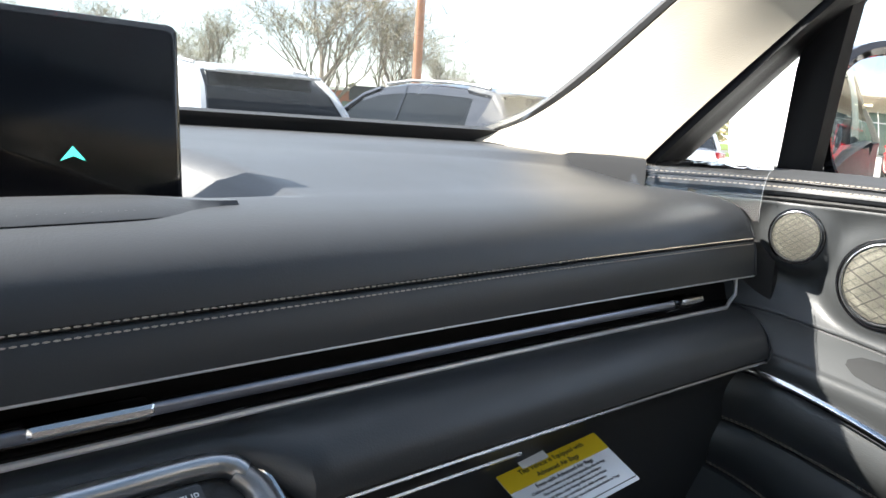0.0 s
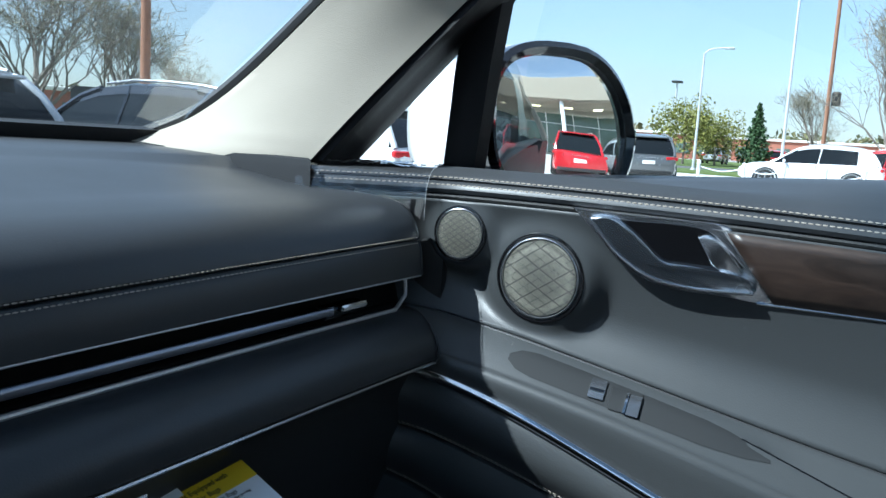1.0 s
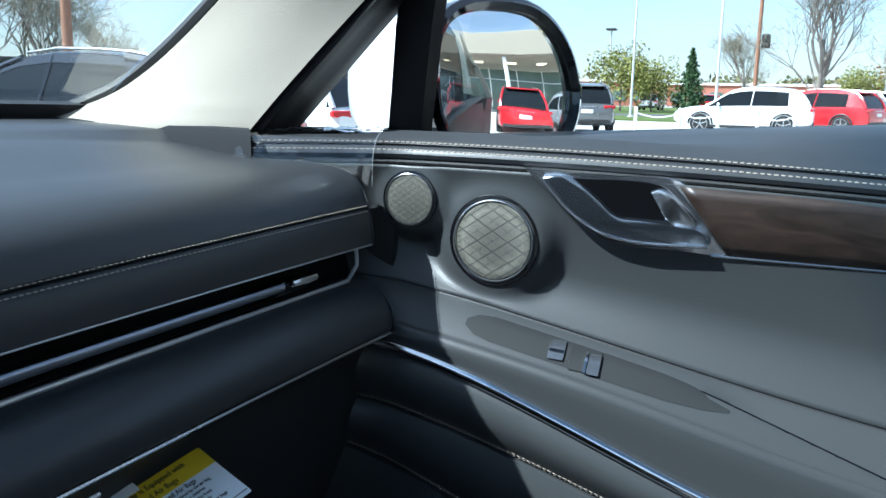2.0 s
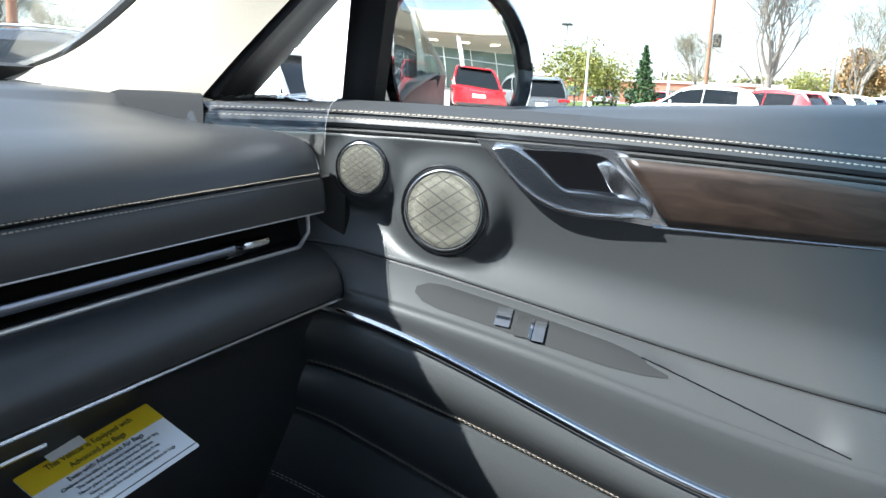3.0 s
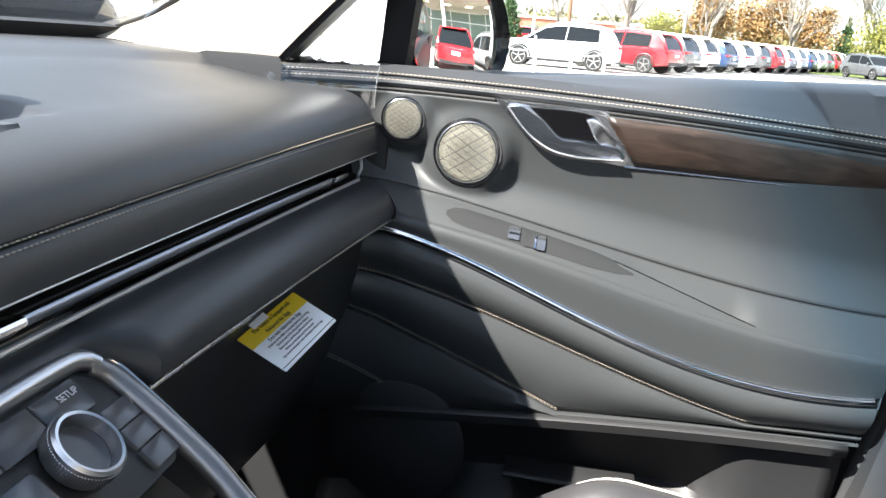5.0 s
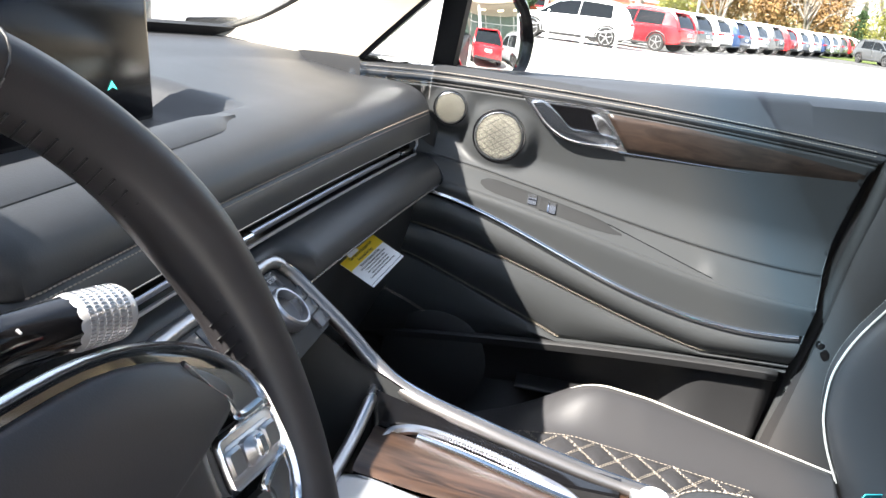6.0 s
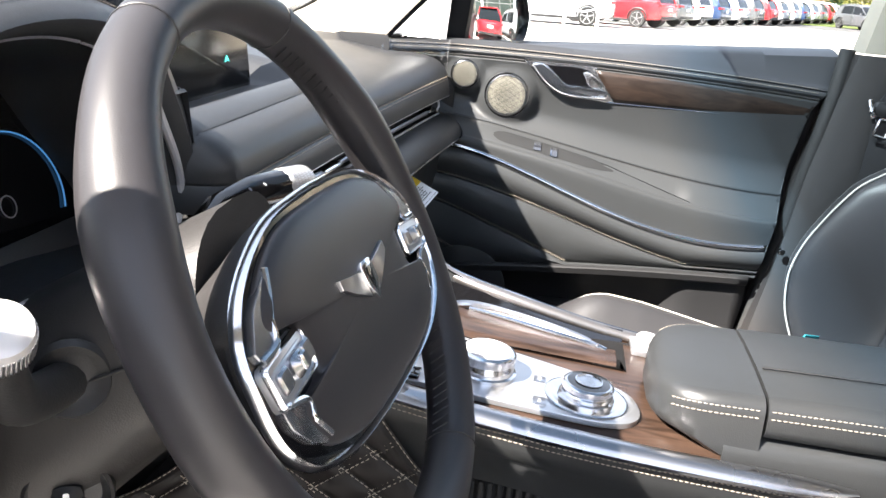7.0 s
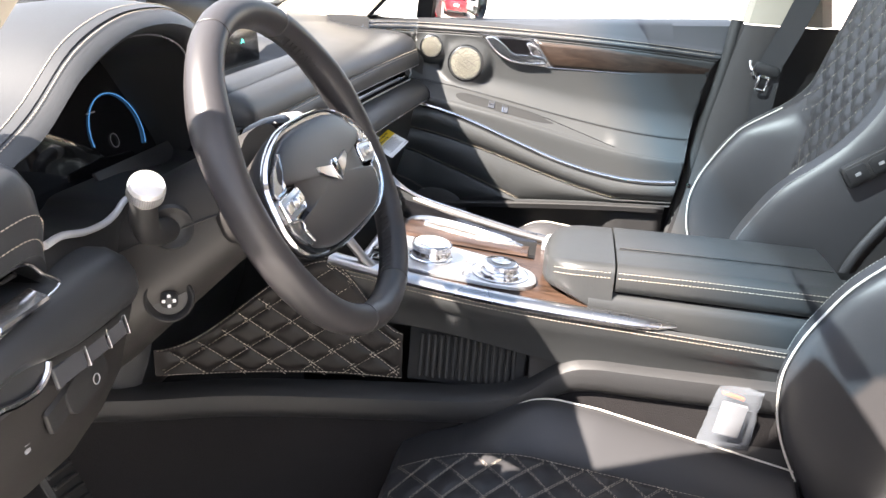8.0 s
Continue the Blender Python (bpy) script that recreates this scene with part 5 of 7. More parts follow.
# quilted knee pad on the front of the console side
def quilt_h(a, b, depth):
    """Puffed diamonds: height over the seams for two diagonal coordinates."""
    fa, fb = abs((a % 1.0) - .5), abs((b % 1.0) - .5)
    e = min(.5 - fa, .5 - fb)
    return depth * (1 - math.exp(-e * 9))
rows, lines = [], []
NX, NZ = 64, 40
def knee(u, v):
    """u along the pad towards the front, v up."""
    y = 0.225 + 0.34 * u
    zlow, zhigh = 0.702 - 0.013 * u, 0.772 + 0.102 * step(0, .32, u) - 0.145 * step(.28, 1.0, u)
    z = zlow + (zhigh - zlow) * v
    x = -0.150 - 0.055 * u * u
    return x, y, z
for i in range(NX + 1):
    row = []
    for j in range(NZ + 1):
        u, v = i / NX, j / NZ
        x, y, z = knee(u, v)
        edge = step(0, .06, u) * step(0, .06, 1 - u) * step(0, .08, v) * step(0, .08, 1 - v)
        a, b = (y * 0.72 + z) / 0.042, (y * 0.72 - z) / 0.042
        row.append(Vector((x - 0.002 - quilt_h(a, b, 0.006) * edge, y, z)))
    rows.append(row)
kp = part("knee_pad", sheet(rows, 0.0), material("knee_leather", (0.0125, 0.0105, 0.0105), 0.5, grain=0.2, grain_scale=900, spec=0.3), console, "diamond-quilted dark leather knee pad")
def clip_lines(c, sgn, ymin, ymax):
    pts = []
    for k in range(120):
        y = ymin + (ymax - ymin) * k / 119
        z = (c * 0.042 - y * 0.72) * sgn
        u = (y - 0.225) / 0.34
        zlow, zhigh = 0.702 - 0.013 * u, 0.772 + 0.102 * step(0, .32, u) - 0.145 * step(.28, 1.0, u)
        if zlow + 0.002 < z < zhigh - 0.002:
            pts.append(Vector((-0.1550 - 0.055 * u * u, y, z)))
    return pts
for k in range(8, 40):
    for sgn in (1, -1):
        c = k if sgn > 0 else k - 34
        pts = clip_lines(c, sgn, 0.228, 0.56)
        if len(pts) > 4:
            lines.append(pts)
            lines.append([p + Vector((0, 0.0020, 0.0038 * sgn)) for p in pts])
rim = [Vector((knee(t / 40, 0.02)[0] - 0.004, *knee(t / 40, 0.02)[1:])) for t in range(41)]
lines.append(rim)
lines.append([Vector((knee(t / 40, 0.98)[0] - 0.004, *knee(t / 40, 0.98)[1:])) for t in range(41)])
part("stitching", stitches(lines, pitch=0.0058, w=0.0005, up=Vector((-1, 0, 0))), THREAD, kp, "cream diamond stitching", False, "stuff")
# ribbed rubber tray between console and floor, moulded skirt below
for i in range(15):
    y = 0.205 - 0.0095 * i
    part("rib", box(pose(-0.112, y, 0.722 + 0.002 * i / 14, 0, 12, 0), 0.006, 0.0060, 0.066, 0.002), RUBBER, console)
part("rib_backing", box(pose(-0.100, 0.140, 0.720, 0, 12, 0), 0.01, 0.17, 0.085, 0.003), RUBBER, console)
skirt = smooth_path([(-0.27, 0.92, 0.64), (-0.225, 0.62, 0.655), (-0.19, 0.45, 0.668), (-0.165, 0.25, 0.676), (-0.155, 0.12, 0.684), (-0.152, 0.06, 0.700), (-0.150, 0.01, 0.738), (-0.150, -0.03, 0.752), (-0.150, -0.12, 0.752), (-0.150, -0.40, 0.750)], 6)
rows = [[p + Vector((0.03, 0, 0.008)), p + Vector((0.006, 0, 0.006)), p + Vector((-0.004, 0, -0.002)), p + Vector((-0.008, 0, -0.02)), p + Vector((-0.004, 0, -0.034)), p + Vector((0.004, 0, -0.040))] for p in skirt]
part("skirt", sheet(rows, 0.0), PLASTIC, console, "grey moulded console skirt")
rows = [[Vector((p.x + 0.004, p.y, p.z - 0.038)), Vector((p.x - 0.006, p.y, 0.56)), Vector((p.x - 0.03, p.y, 0.46)), Vector((p.x - 0.06, p.y, 0.415))] for p in skirt]
part("tunnel_carpet", sheet(rows, 0.0), CARPET, console, "black carpet on the tunnel side")


# ---------- steering wheel ----------
WM = Matrix.Translation((-0.3852, 0.2803, 1.0600)) @ Matrix.Rotation(-0.0522, 4, "Z") @ Matrix(((1, 0, 0, 0), (0, 0.4688, -0.8833, 0), (0, 0.8833, 0.4688, 0), (0, 0, 0, 1)))
wheel = thing("steering_wheel", "black leather steering wheel with chrome-edged hub", "steering wheel", (-0.36, 0.291, 1.055))
rows = []
for i in range(97):
    a = 2 * math.pi * i / 96
    R, r = 0.1630, 0.0153
    thumb = 0.0022 * (math.exp(-((math.degrees(a) - 25) / 14) ** 2) + math.exp(-((math.degrees(a) - 155) / 14) ** 2))
    c, s = math.cos(a), math.sin(a)
    rows.append([WM @ Vector(((R + (r + thumb) * math.cos(b)) * c, (R + (r + thumb) * math.cos(b)) * s, (r + thumb) * 1.12 * math.sin(b))) for b in (2 * math.pi * k / 20 for k in range(20))])
rim = part("rim", loft(rows, True), WHEEL_SKIN, wheel, "smooth black leather rim")
bm = bmesh.new()
for k in range(132):
    a = 2 * math.pi * k / 132
    if 62 < math.degrees(a) < 118 or 250 < math.degrees(a) < 290:
        continue
    p, q = [WM @ Vector(((0.1630 - 0.0156) * math.cos(a + d), (0.1630 - 0.0156) * math.sin(a + d), h)) for d, h in ((-0.014, -0.0055), (0.014, 0.0055))]
    tube([p, p.lerp(q, .5), q], 0.0006, 5, bm=bm)
part("lacing", bm, PLASTIC, rim, "dark lacing on the inner rim", False, "stuff")
for a in (64, 116, 250, 290):
    pts = [WM @ Vector(((0.1630 + 0.0154 * math.cos(b)) * math.cos(radians(a)), (0.1630 + 0.0154 * math.cos(b)) * math.sin(radians(a)), 0.0173 * math.sin(b))) for b in (2 * math.pi * k / 20 for k in range(21))]
    part("rim_seam", tube(pts, 0.0006, 5), PLASTIC, rim)
half = [(0.0, 0.0475), (0.055, 0.0452), (0.093, 0.0362), (0.124, 0.0215), (0.143, 0.002), (0.1475, -0.022), (0.1470, -0.040), (0.139, -0.055), (0.121, -0.068), (0.085, -0.0785), (0.04, -0.0822), (0.0, -0.0828)]
hub_pts = half + [(-x, y) for x, y in reversed(half[1:-1])]
hub_o = [(p.x, p.y) for p in smooth_path([(x, y, 0) for x, y in hub_pts] + [(*hub_pts[0], 0)], 4)[:-1]][::-1]
HM = WM @ Matrix.Translation((-0.0075, 0.003, 0.0155)) @ Matrix.Diagonal((0.95, 1.0, 1.0, 1.0))
HC = (0.0, -0.018)
def about(o, k, h): return [HM @ Vector((HC[0] + (x - HC[0]) * k, HC[1] + (y - HC[1]) * k, h)) for x, y in o]
rows = [about(hub_o, k, h) for k, h in ((0.40, -0.105), (0.55, -0.075), (0.74, -0.045), (0.92, -0.020), (0.99, -0.006), (0.985, -0.001))]
hub = part("hub", loft(rows, True, True), PLASTIC_SOFT, wheel, "dark hub shell")
part("chrome_edge", ring(hub_o, HM @ Matrix.Translation((0, 0, 0.0010)), 0.0046, 0.004, 0.0015), CHROME, hub, "chrome hub outline")
part("hub_face", slab([(HC[0] + (x - HC[0]) * .975, HC[1] + (y - HC[1]) * .975) for x, y in hub_o], HM @ Matrix.Translation((0, 0, -0.0005)), 0.004, 0.001), GLOSS, hub, "gloss black hub face")
ch = [(0.0, 0.0400), (0.055, 0.0378), (0.090, 0.0290), (0.112, 0.0165), (0.1215, 0.0060), (0.117, -0.0005), (0.099, -0.0030), (0.0905, -0.0070), (0.0888, -0.019), (0.0900, -0.0310), (0.099, -0.0345), (0.118, -0.0370), (0.1215, -0.0440), (0.114, -0.0570), (0.098, -0.0665), (0.060, -0.0750), (0.0, -0.0770)]
cover_o = [(p.x, p.y) for p in smooth_path([(x, y, 0) for x, y in ch + [(-x, y) for x, y in reversed(ch[1:-1])]] + [(*ch[0], 0)], 3)[:-1]][::-1]
rows = [about(cover_o, k, h) for k, h in ((1.0, -0.004), (1.0, 0.0008), (0.99, 0.0028), (0.965, 0.0042), (0.90, 0.0058), (0.72, 0.0074), (0.45, 0.0082), (0.15, 0.0086), (0.01, 0.0087))]
part("airbag_cover", loft(rows, True, True), WHEEL_SKIN, hub, "padded black leather cover")
for s in (1, -1):
    flip = lambda o: [(s * x, y) for x, y in (o if s > 0 else reversed(o))]
    for nm, o, edge in (("upper_key", [(0.097, 0.0240), (0.122, 0.0120), (0.136, -0.0030), (0.134, -0.0075), (0.116, -0.0060)], [(0.096, 0.0245), (0.104, 0.0125), (0.112, 0.0030), (0.1165, -0.0060), (0.134, -0.0078)]), ("lower_key", [(0.114, -0.0360), (0.136, -0.0305), (0.135, -0.0400), (0.125, -0.0520), (0.112, -0.0590), (0.107, -0.0560), (0.115, -0.0460)], [(0.134, -0.0300), (0.1135, -0.0355), (0.1145, -0.0450), (0.107, -0.0565)])):
        key = part(nm, slab(flip(list(reversed(o))), HM @ Matrix.Translation((0, 0, 0.0035)), 0.005, 0.0012), DARK_SILVER, wheel, "dark satin key with a chrome edge")
        part("key_edge", tube([HM @ p for p in smooth_path([(s * x, y, 0.0036) for x, y in edge], 5)], 0.0020, 8), CHROME, key)
    c = HM @ Matrix.Translation((s * 0.1150, -0.0190, 0.0045)) @ Matrix.Rotation(radians(-5 * s), 4, "Z")
    ctl = part("control_pad", slab(rounded(0.046, 0.0225, 0.004, 4), c, 0.008, 0.0016), PLATE, wheel, "silver switch cluster")
    part("pad_frame", ring(rounded(0.046, 0.0225, 0.004, 4), c @ Matrix.Translation((0, 0, 0.0006)), 0.0022, 0.003, 0.0008), CHROME, ctl)
    part("pad_tray", slab(rounded(0.036, 0.0135, 0.002, 2, s * -0.001), c @ Matrix.Translation((0, 0, 0.0006)), 0.001, 0.0003), PLATE, ctl)
    part("roller", box(c @ Matrix.Translation((s * -0.003, 0, 0.002)), 0.015, 0.0110, 0.0085, 0.003), SILVER, ctl)
    part("roller_rib", box(c @ Matrix.Translation((s * -0.003, 0.001, 0.0062)), 0.006, 0.0085, 0.003, 0.001), CHROME, ctl)
    for dx in (0.0125, -0.0165):
        part("rocker", box(c @ Matrix.Translation((s * dx, 0, 0.0015)), 0.0110, 0.0105, 0.0035, 0.0012), SILVER, ctl)
# winged badge as a plain shape
em = HM @ Matrix.Translation((0.0, -0.0145, 0.0088))
badge = part("badge", slab([(0.0090, 0.0075), (0.0065, 0.0105), (-0.0065, 0.0105), (-0.0090, 0.0075), (-0.0085, -0.0030), (0.0, -0.0135), (0.0085, -0.0030)][::-1], em @ Matrix.Translation((0, 0, 0.0030)), 0.004, 0.0012), CHROME, hub, "chrome winged badge")
part("badge_field", slab([(0.0055, 0.0065), (-0.0055, 0.0065), (-0.0055, -0.0020), (0.0, -0.0090), (0.0055, -0.0020)][::-1], em @ Matrix.Translation((0, 0, 0.0034)), 0.001, 0.0003), GLOSS, badge, "black shield field")
for s in (1, -1):
    wing_o = [(0.0085, 0.0060), (0.022, 0.0080), (0.0415, 0.0112), (0.0410, 0.0055), (0.028, -0.0012), (0.008, -0.0095), (0.0085, -0.0030)]
    if s < 0:
        wing_o = [(-x, y) for x, y in reversed(wing_o)]
    part("badge_wing", slab(list(reversed(wing_o)), em @ Matrix.Translation((0, 0, 0.0020)), 0.003, 0.001), SILVER, badge)
    part("shift_paddle", slab([(0.050, -0.03), (0.110, -0.052), (0.126, -0.02), (0.120, 0.010), (0.10, 0.016), (0.085, 0.010), (0.05, 0.010)] if s > 0 else [(-0.050, 0.010), (-0.085, 0.010), (-0.10, 0.016), (-0.120, 0.010), (-0.126, -0.02), (-0.110, -0.052), (-0.05, -0.03)], WM @ Matrix.Translation((0, 0, -0.030)), 0.006, 0.001), PLASTIC, wheel)

# column shroud, stalks and adjuster
column = thing("steering_column", "dark grey steering column shroud with stalks", "steering column", (-0.38, 0.40, 0.98))
rows = []
for t in range(9):
    f = t / 8
    c = Vector((-0.370 - 0.010 * f, 0.335 + 0.17 * f, 1.024 - 0.075 * f))
    wu, wd, hu, hd = 0.068 + 0.014 * f, 0.066 + 0.042 * f, 0.068 - 0.020 * f, 0.046 + 0.085 * f
    row = []
    for k in range(28):
        a = 2 * math.pi * k / 28
        cc, ss = math.cos(a), math.sin(a)
        w = wu + (wd - wu) * step(0.15, -0.5, ss)
        row.append(c + Vector((math.copysign(abs(cc) ** 0.7, cc) * w, 0.12 * ss * (hu if ss > 0 else hd), math.copysign(abs(ss) ** 0.75, ss) * (hu if ss > 0 else hd))))
    rows.append(row)
part("shroud", loft(rows, True, True), material("column_plastic", (0.026, 0.0245, 0.024), 0.5, grain=0.3, grain_scale=900, tone=0.1), column, "dark grey two-piece shroud")
part("shroud_seam", tube([r[14] + Vector((-0.0006, 0, 0.004)) for r in rows], 0.0012, 6), PLASTIC, column)
stem = [Vector((-0.435, 0.408, 1.000)), Vector((-0.470, 0.405, 1.004)), Vector((-0.497, 0.402, 1.014)), Vector((-0.516, 0.395, 1.036)), Vector((-0.529, 0.3855, 1.060))]
st = part("stalk", tube(smooth_path(stem, 5), 0.0125, 14), PLASTIC, column, "black stalk with a knurled white end")
d = Vector((-0.40, -0.38, 0.72)).normalized()
km = Matrix.Translation((-0.530, 0.3845, 1.060)) @ d.to_track_quat("Z", "Y").to_matrix().to_4x4()
kb = part("stalk_knob", lathe([(0.0125, -0.005), (0.0150, 0.0), (0.0156, 0.002), (0.0156, 0.012), (0.0146, 0.0155), (0.011, 0.0168), (0.0003, 0.0172)], km, 44), CRYSTAL, st, "knurled white stalk end")
bm = bmesh.new()
for i in range(48):
    box(km @ Matrix.Rotation(2 * math.pi * i / 48, 4, "Z") @ Matrix.Translation((0.0156, 0, 0.006)), 0.0010, 0.0012, 0.011, 0.0003, bm)
part("knurling", bm, SILVER, st, smooth=False)
part("stalk_gaiter", lathe([(0.021, -0.006), (0.023, 0.001), (0.020, 0.005), (0.016, 0.003), (0.013, 0.001)], Matrix.Translation((-0.452, 0.402, 1.004)) @ Vector((-0.8, -0.45, 0.1)).to_track_quat("Z", "Y").to_matrix().to_4x4(), 32), PLASTIC, column)
stem = [Vector((-0.325, 0.392, 1.040)), Vector((-0.300, 0.381, 1.062)), Vector((-0.268, 0.3715, 1.067)), Vector((-0.236, 0.3615, 1.066))]
st = part("stalk", tube(stem, 0.0125, 14, taper=[1, 1, 1.05, 1.08]), GLOSS, column, "gloss black wiper stalk with knurled silver end")
km = Matrix.Translation((-0.236, 0.3615, 1.066)) @ Vector((0.88, -0.28, -0.06)).to_track_quat("Z", "Y").to_matrix().to_4x4()
part("stalk_knob", lathe([(0.0132, -0.002), (0.0140, 0.001), (0.0140, 0.028), (0.0118, 0.032), (0.0003, 0.0325)], km, 44), CRYSTAL, st, "knurled silver stalk end")
bm = bmesh.new()
for j in range(6):
    for i in range(44):
        box(km @ Matrix.Rotation(2 * math.pi * (i + .5 * (j % 2)) / 44, 4, "Z") @ Matrix.Translation((0.0140, 0, 0.004 + 0.0042 * j)), 0.0006, 0.0012, 0.0030, 0.0002, bm)
part("knurling", bm, SILVER, st, smooth=False)
for i in range(2):
    part("stalk_mark", slab(rounded(0.0010, 0.0030, 0.0004, 2), Matrix.Translation((-0.285 + 0.016 * i, 0.3655 - 0.005 * i, 1.0755 + 0.0005 * i)) @ Matrix.Rotation(radians(35), 4, "X"), 0.001, 0.0002), GREY_MARK, st, smooth=False)
am = Matrix.Translation((-0.449, 0.411, 0.926)) @ Vector((-0.86, -0.42, 0.12)).to_track_quat("Z", "Y").to_matrix().to_4x4()
adj = part("adjuster", lathe([(0.025, -0.01), (0.025, 0.002), (0.023, 0.0035), (0.020, 0.001), (0.018, -0.003)], am, 40), PLASTIC, column, "round column adjuster")
part("adjuster_knob", box(am @ Matrix.Translation((0, 0, 0.003)), 0.017, 0.017, 0.014, 0.005), PLASTIC, adj)
for a in range(4):
    part("adjuster_mark", slab(rounded(0.0034, 0.0034, 0.0006, 1), am @ Matrix.Rotation(math.pi / 2 * a, 4, "Z") @ Matrix.Translation((0.0052, 0.0, 0.0106)), 0.0006, 0.0001), WHITE_MARK, adj, smooth=False)


# ---------- driver's lower dash ----------
low = thing("knee_panel", "dark driver-side lower dash with vent and switches", "dashboard panel", (-0.6, 0.5, 0.8))
def strip(name, secs, mat, label="", parent=None):
    bm = sheet([[Vector(p) for p in s] for s in secs], 0.0)
    return part(name, bm, mat, parent or low, label)
# upper leather block with stitched edge
secs = []
for x, dy, zt_, zb_ in ((-0.78, 0.02, 1.075, 1.000), (-0.72, 0.005, 1.095, 1.018), (-0.67, 0.0, 1.106, 1.030), (-0.635, 0.0, 1.108, 1.030), (-0.618, 0.004, 1.100, 1.018), (-0.606, 0.014, 1.080, 1.002), (-0.602, 0.035, 1.070, 0.995)):
    h = zt_ - zb_
    secs.append([(x, 0.53 + dy, zt_ + 0.004), (x, 0.455 + dy, zt_ + 0.003), (x, 0.434 + dy, zt_ - 0.004), (x, 0.424 + dy, zt_ - 0.2 * h), (x, 0.420 + dy, zt_ - 0.5 * h), (x, 0.422 + dy, zb_ + 0.28 * h), (x, 0.421 + dy, zb_ + 0.10 * h), (x, 0.428 + dy, zb_), (x, 0.46 + dy, zb_ - 0.003)])
blk = strip("end_block", [[tuple(v) for v in r] for r in zip(*[smooth_path(c, 4) for c in zip(*secs)])], DASH_SKIN, "leather block beside the driver display")
for k in (4, 5):
    part("stitching", stitches([[p + Vector((0, -0.0012, 0.001 if k == 4 else -0.001)) for p in smooth_path([s[k] for s in secs[:6]], 5)]], up=Vector((0, -1, 0))), THREAD, blk, "cream stitching", False, "stuff")
# vent with chrome blade
secs = [[(x, 0.430, zt_ - 0.001), (x, 0.475, zt_ - 0.004), (x, 0.475, zt_ - 0.030), (x, 0.418, zt_ - 0.034)] for x, zt_ in ((-0.78, 0.998), (-0.70, 1.022), (-0.65, 1.030), (-0.612, 1.004), (-0.600, 0.998))]
vent = strip("side_vent", secs, GLOSS, "gloss black side vent")
part("vent_blade", box(Matrix.Translation((-0.672, 0.416, 1.008)) @ Matrix.Rotation(radians(-2), 4, "Y") @ Matrix.Rotation(radians(16), 4, "X"), 0.060, 0.020, 0.007, 0.002), CHROME, vent, "chrome vent blade")
part("vent_tab", box(Matrix.Translation((-0.648, 0.440, 1.022)), 0.020, 0.010, 0.004, 0.001), PLASTIC, vent)
part("vent_chrome", tube(smooth_path([(-0.78, 0.420, 0.968), (-0.70, 0.418, 0.992), (-0.650, 0.417, 1.000), (-0.613, 0.418, 1.006), (-0.628, 0.421, 1.020), (-0.645, 0.424, 1.034), (-0.68, 0.428, 1.034)], 5), 0.0016, 8), CHROME, vent, "chrome vent edge")
# lower leather roll with a switch row
secs = []
for x, dy, zt_, zb_ in ((-0.78, 0.035, 0.960, 0.925), (-0.73, 0.012, 0.985, 0.950), (-0.690, 0.004, 0.998, 0.962), (-0.655, 0.0, 1.004, 0.958), (-0.610, -0.002, 1.007, 0.952), (-0.560, -0.002, 1.008, 0.952), (-0.525, 0.002, 1.004, 0.950), (-0.506, 0.012, 0.996, 0.950), (-0.498, 0.030, 0.988, 0.952)):
    h = zt_ - zb_
    secs.append([(x, 0.470 + dy, zt_ - 0.002), (x, 0.430 + dy, zt_ + 0.001), (x, 0.412 + dy, zt_ - 0.12 * h), (x, 0.402 + dy, zt_ - 0.40 * h), (x, 0.400 + dy, zt_ - 0.68 * h), (x, 0.404 + dy, zt_ - 0.88 * h), (x, 0.412 + dy, zb_), (x, 0.43 + dy, zb_ - 0.002)])
strip("lower_roll", [[tuple(v) for v in r] for r in zip(*[smooth_path(c, 4) for c in zip(*secs)])], DASH_SKIN, "leather-wrapped lower roll")
secs = [[(x, 0.408 + dy, 0.952 + dz), (x, 0.407 + dy, 0.948 + dz), (x, 0.412 + dy, 0.928 + dz), (x, 0.43 + dy, 0.924 + dz)] for x, dy, dz in ((-0.655, 0.004, 0.004), (-0.60, 0.0, 0.0), (-0.55, 0.0, 0.0), (-0.512, 0.008, 0.0))]
sw = strip("switch_strip", secs, PLASTIC, "row of dark switches")
for x0, x1 in ((-0.648, -0.606), (-0.604, -0.573), (-0.571, -0.542)):
    part("switch", box(Matrix.Translation(((x0 + x1) / 2, 0.4085, 0.9395)) @ Matrix.Rotation(radians(76), 4, "X"), x1 - x0 - 0.001, 0.018, 0.004, 0.001), key_mat, sw)
    part("switch_edge", box(Matrix.Translation((x1 + 0.001, 0.4065, 0.9395)) @ Matrix.Rotation(radians(76), 4, "X"), 0.0010, 0.018, 0.004, 0.0003), SILVER, sw)
strip("end_panel", [[(x, y, z0), (x, y - 0.002, (z0 + z1) / 2), (x, y + 0.002, z1)] for x, y, z0, z1 in ((-0.80, 0.455, 0.945, 0.900), (-0.74, 0.424, 0.962, 0.925), (-0.70, 0.412, 0.975, 0.936), (-0.672, 0.4095, 0.972, 0.940), (-0.652, 0.4095, 0.966, 0.945))], DASH_SKIN, "stitched leather end panel")
part("chrome_corner", tube(smooth_path([(-0.78, 0.440, 0.930), (-0.72, 0.4115, 0.9475), (-0.695, 0.4085, 0.9440), (-0.672, 0.4070, 0.9430), (-0.660, 0.4060, 0.9500), (-0.655, 0.4065, 0.9600)], 5), 0.0030, 8), CHROME, low, "chrome lower edge")
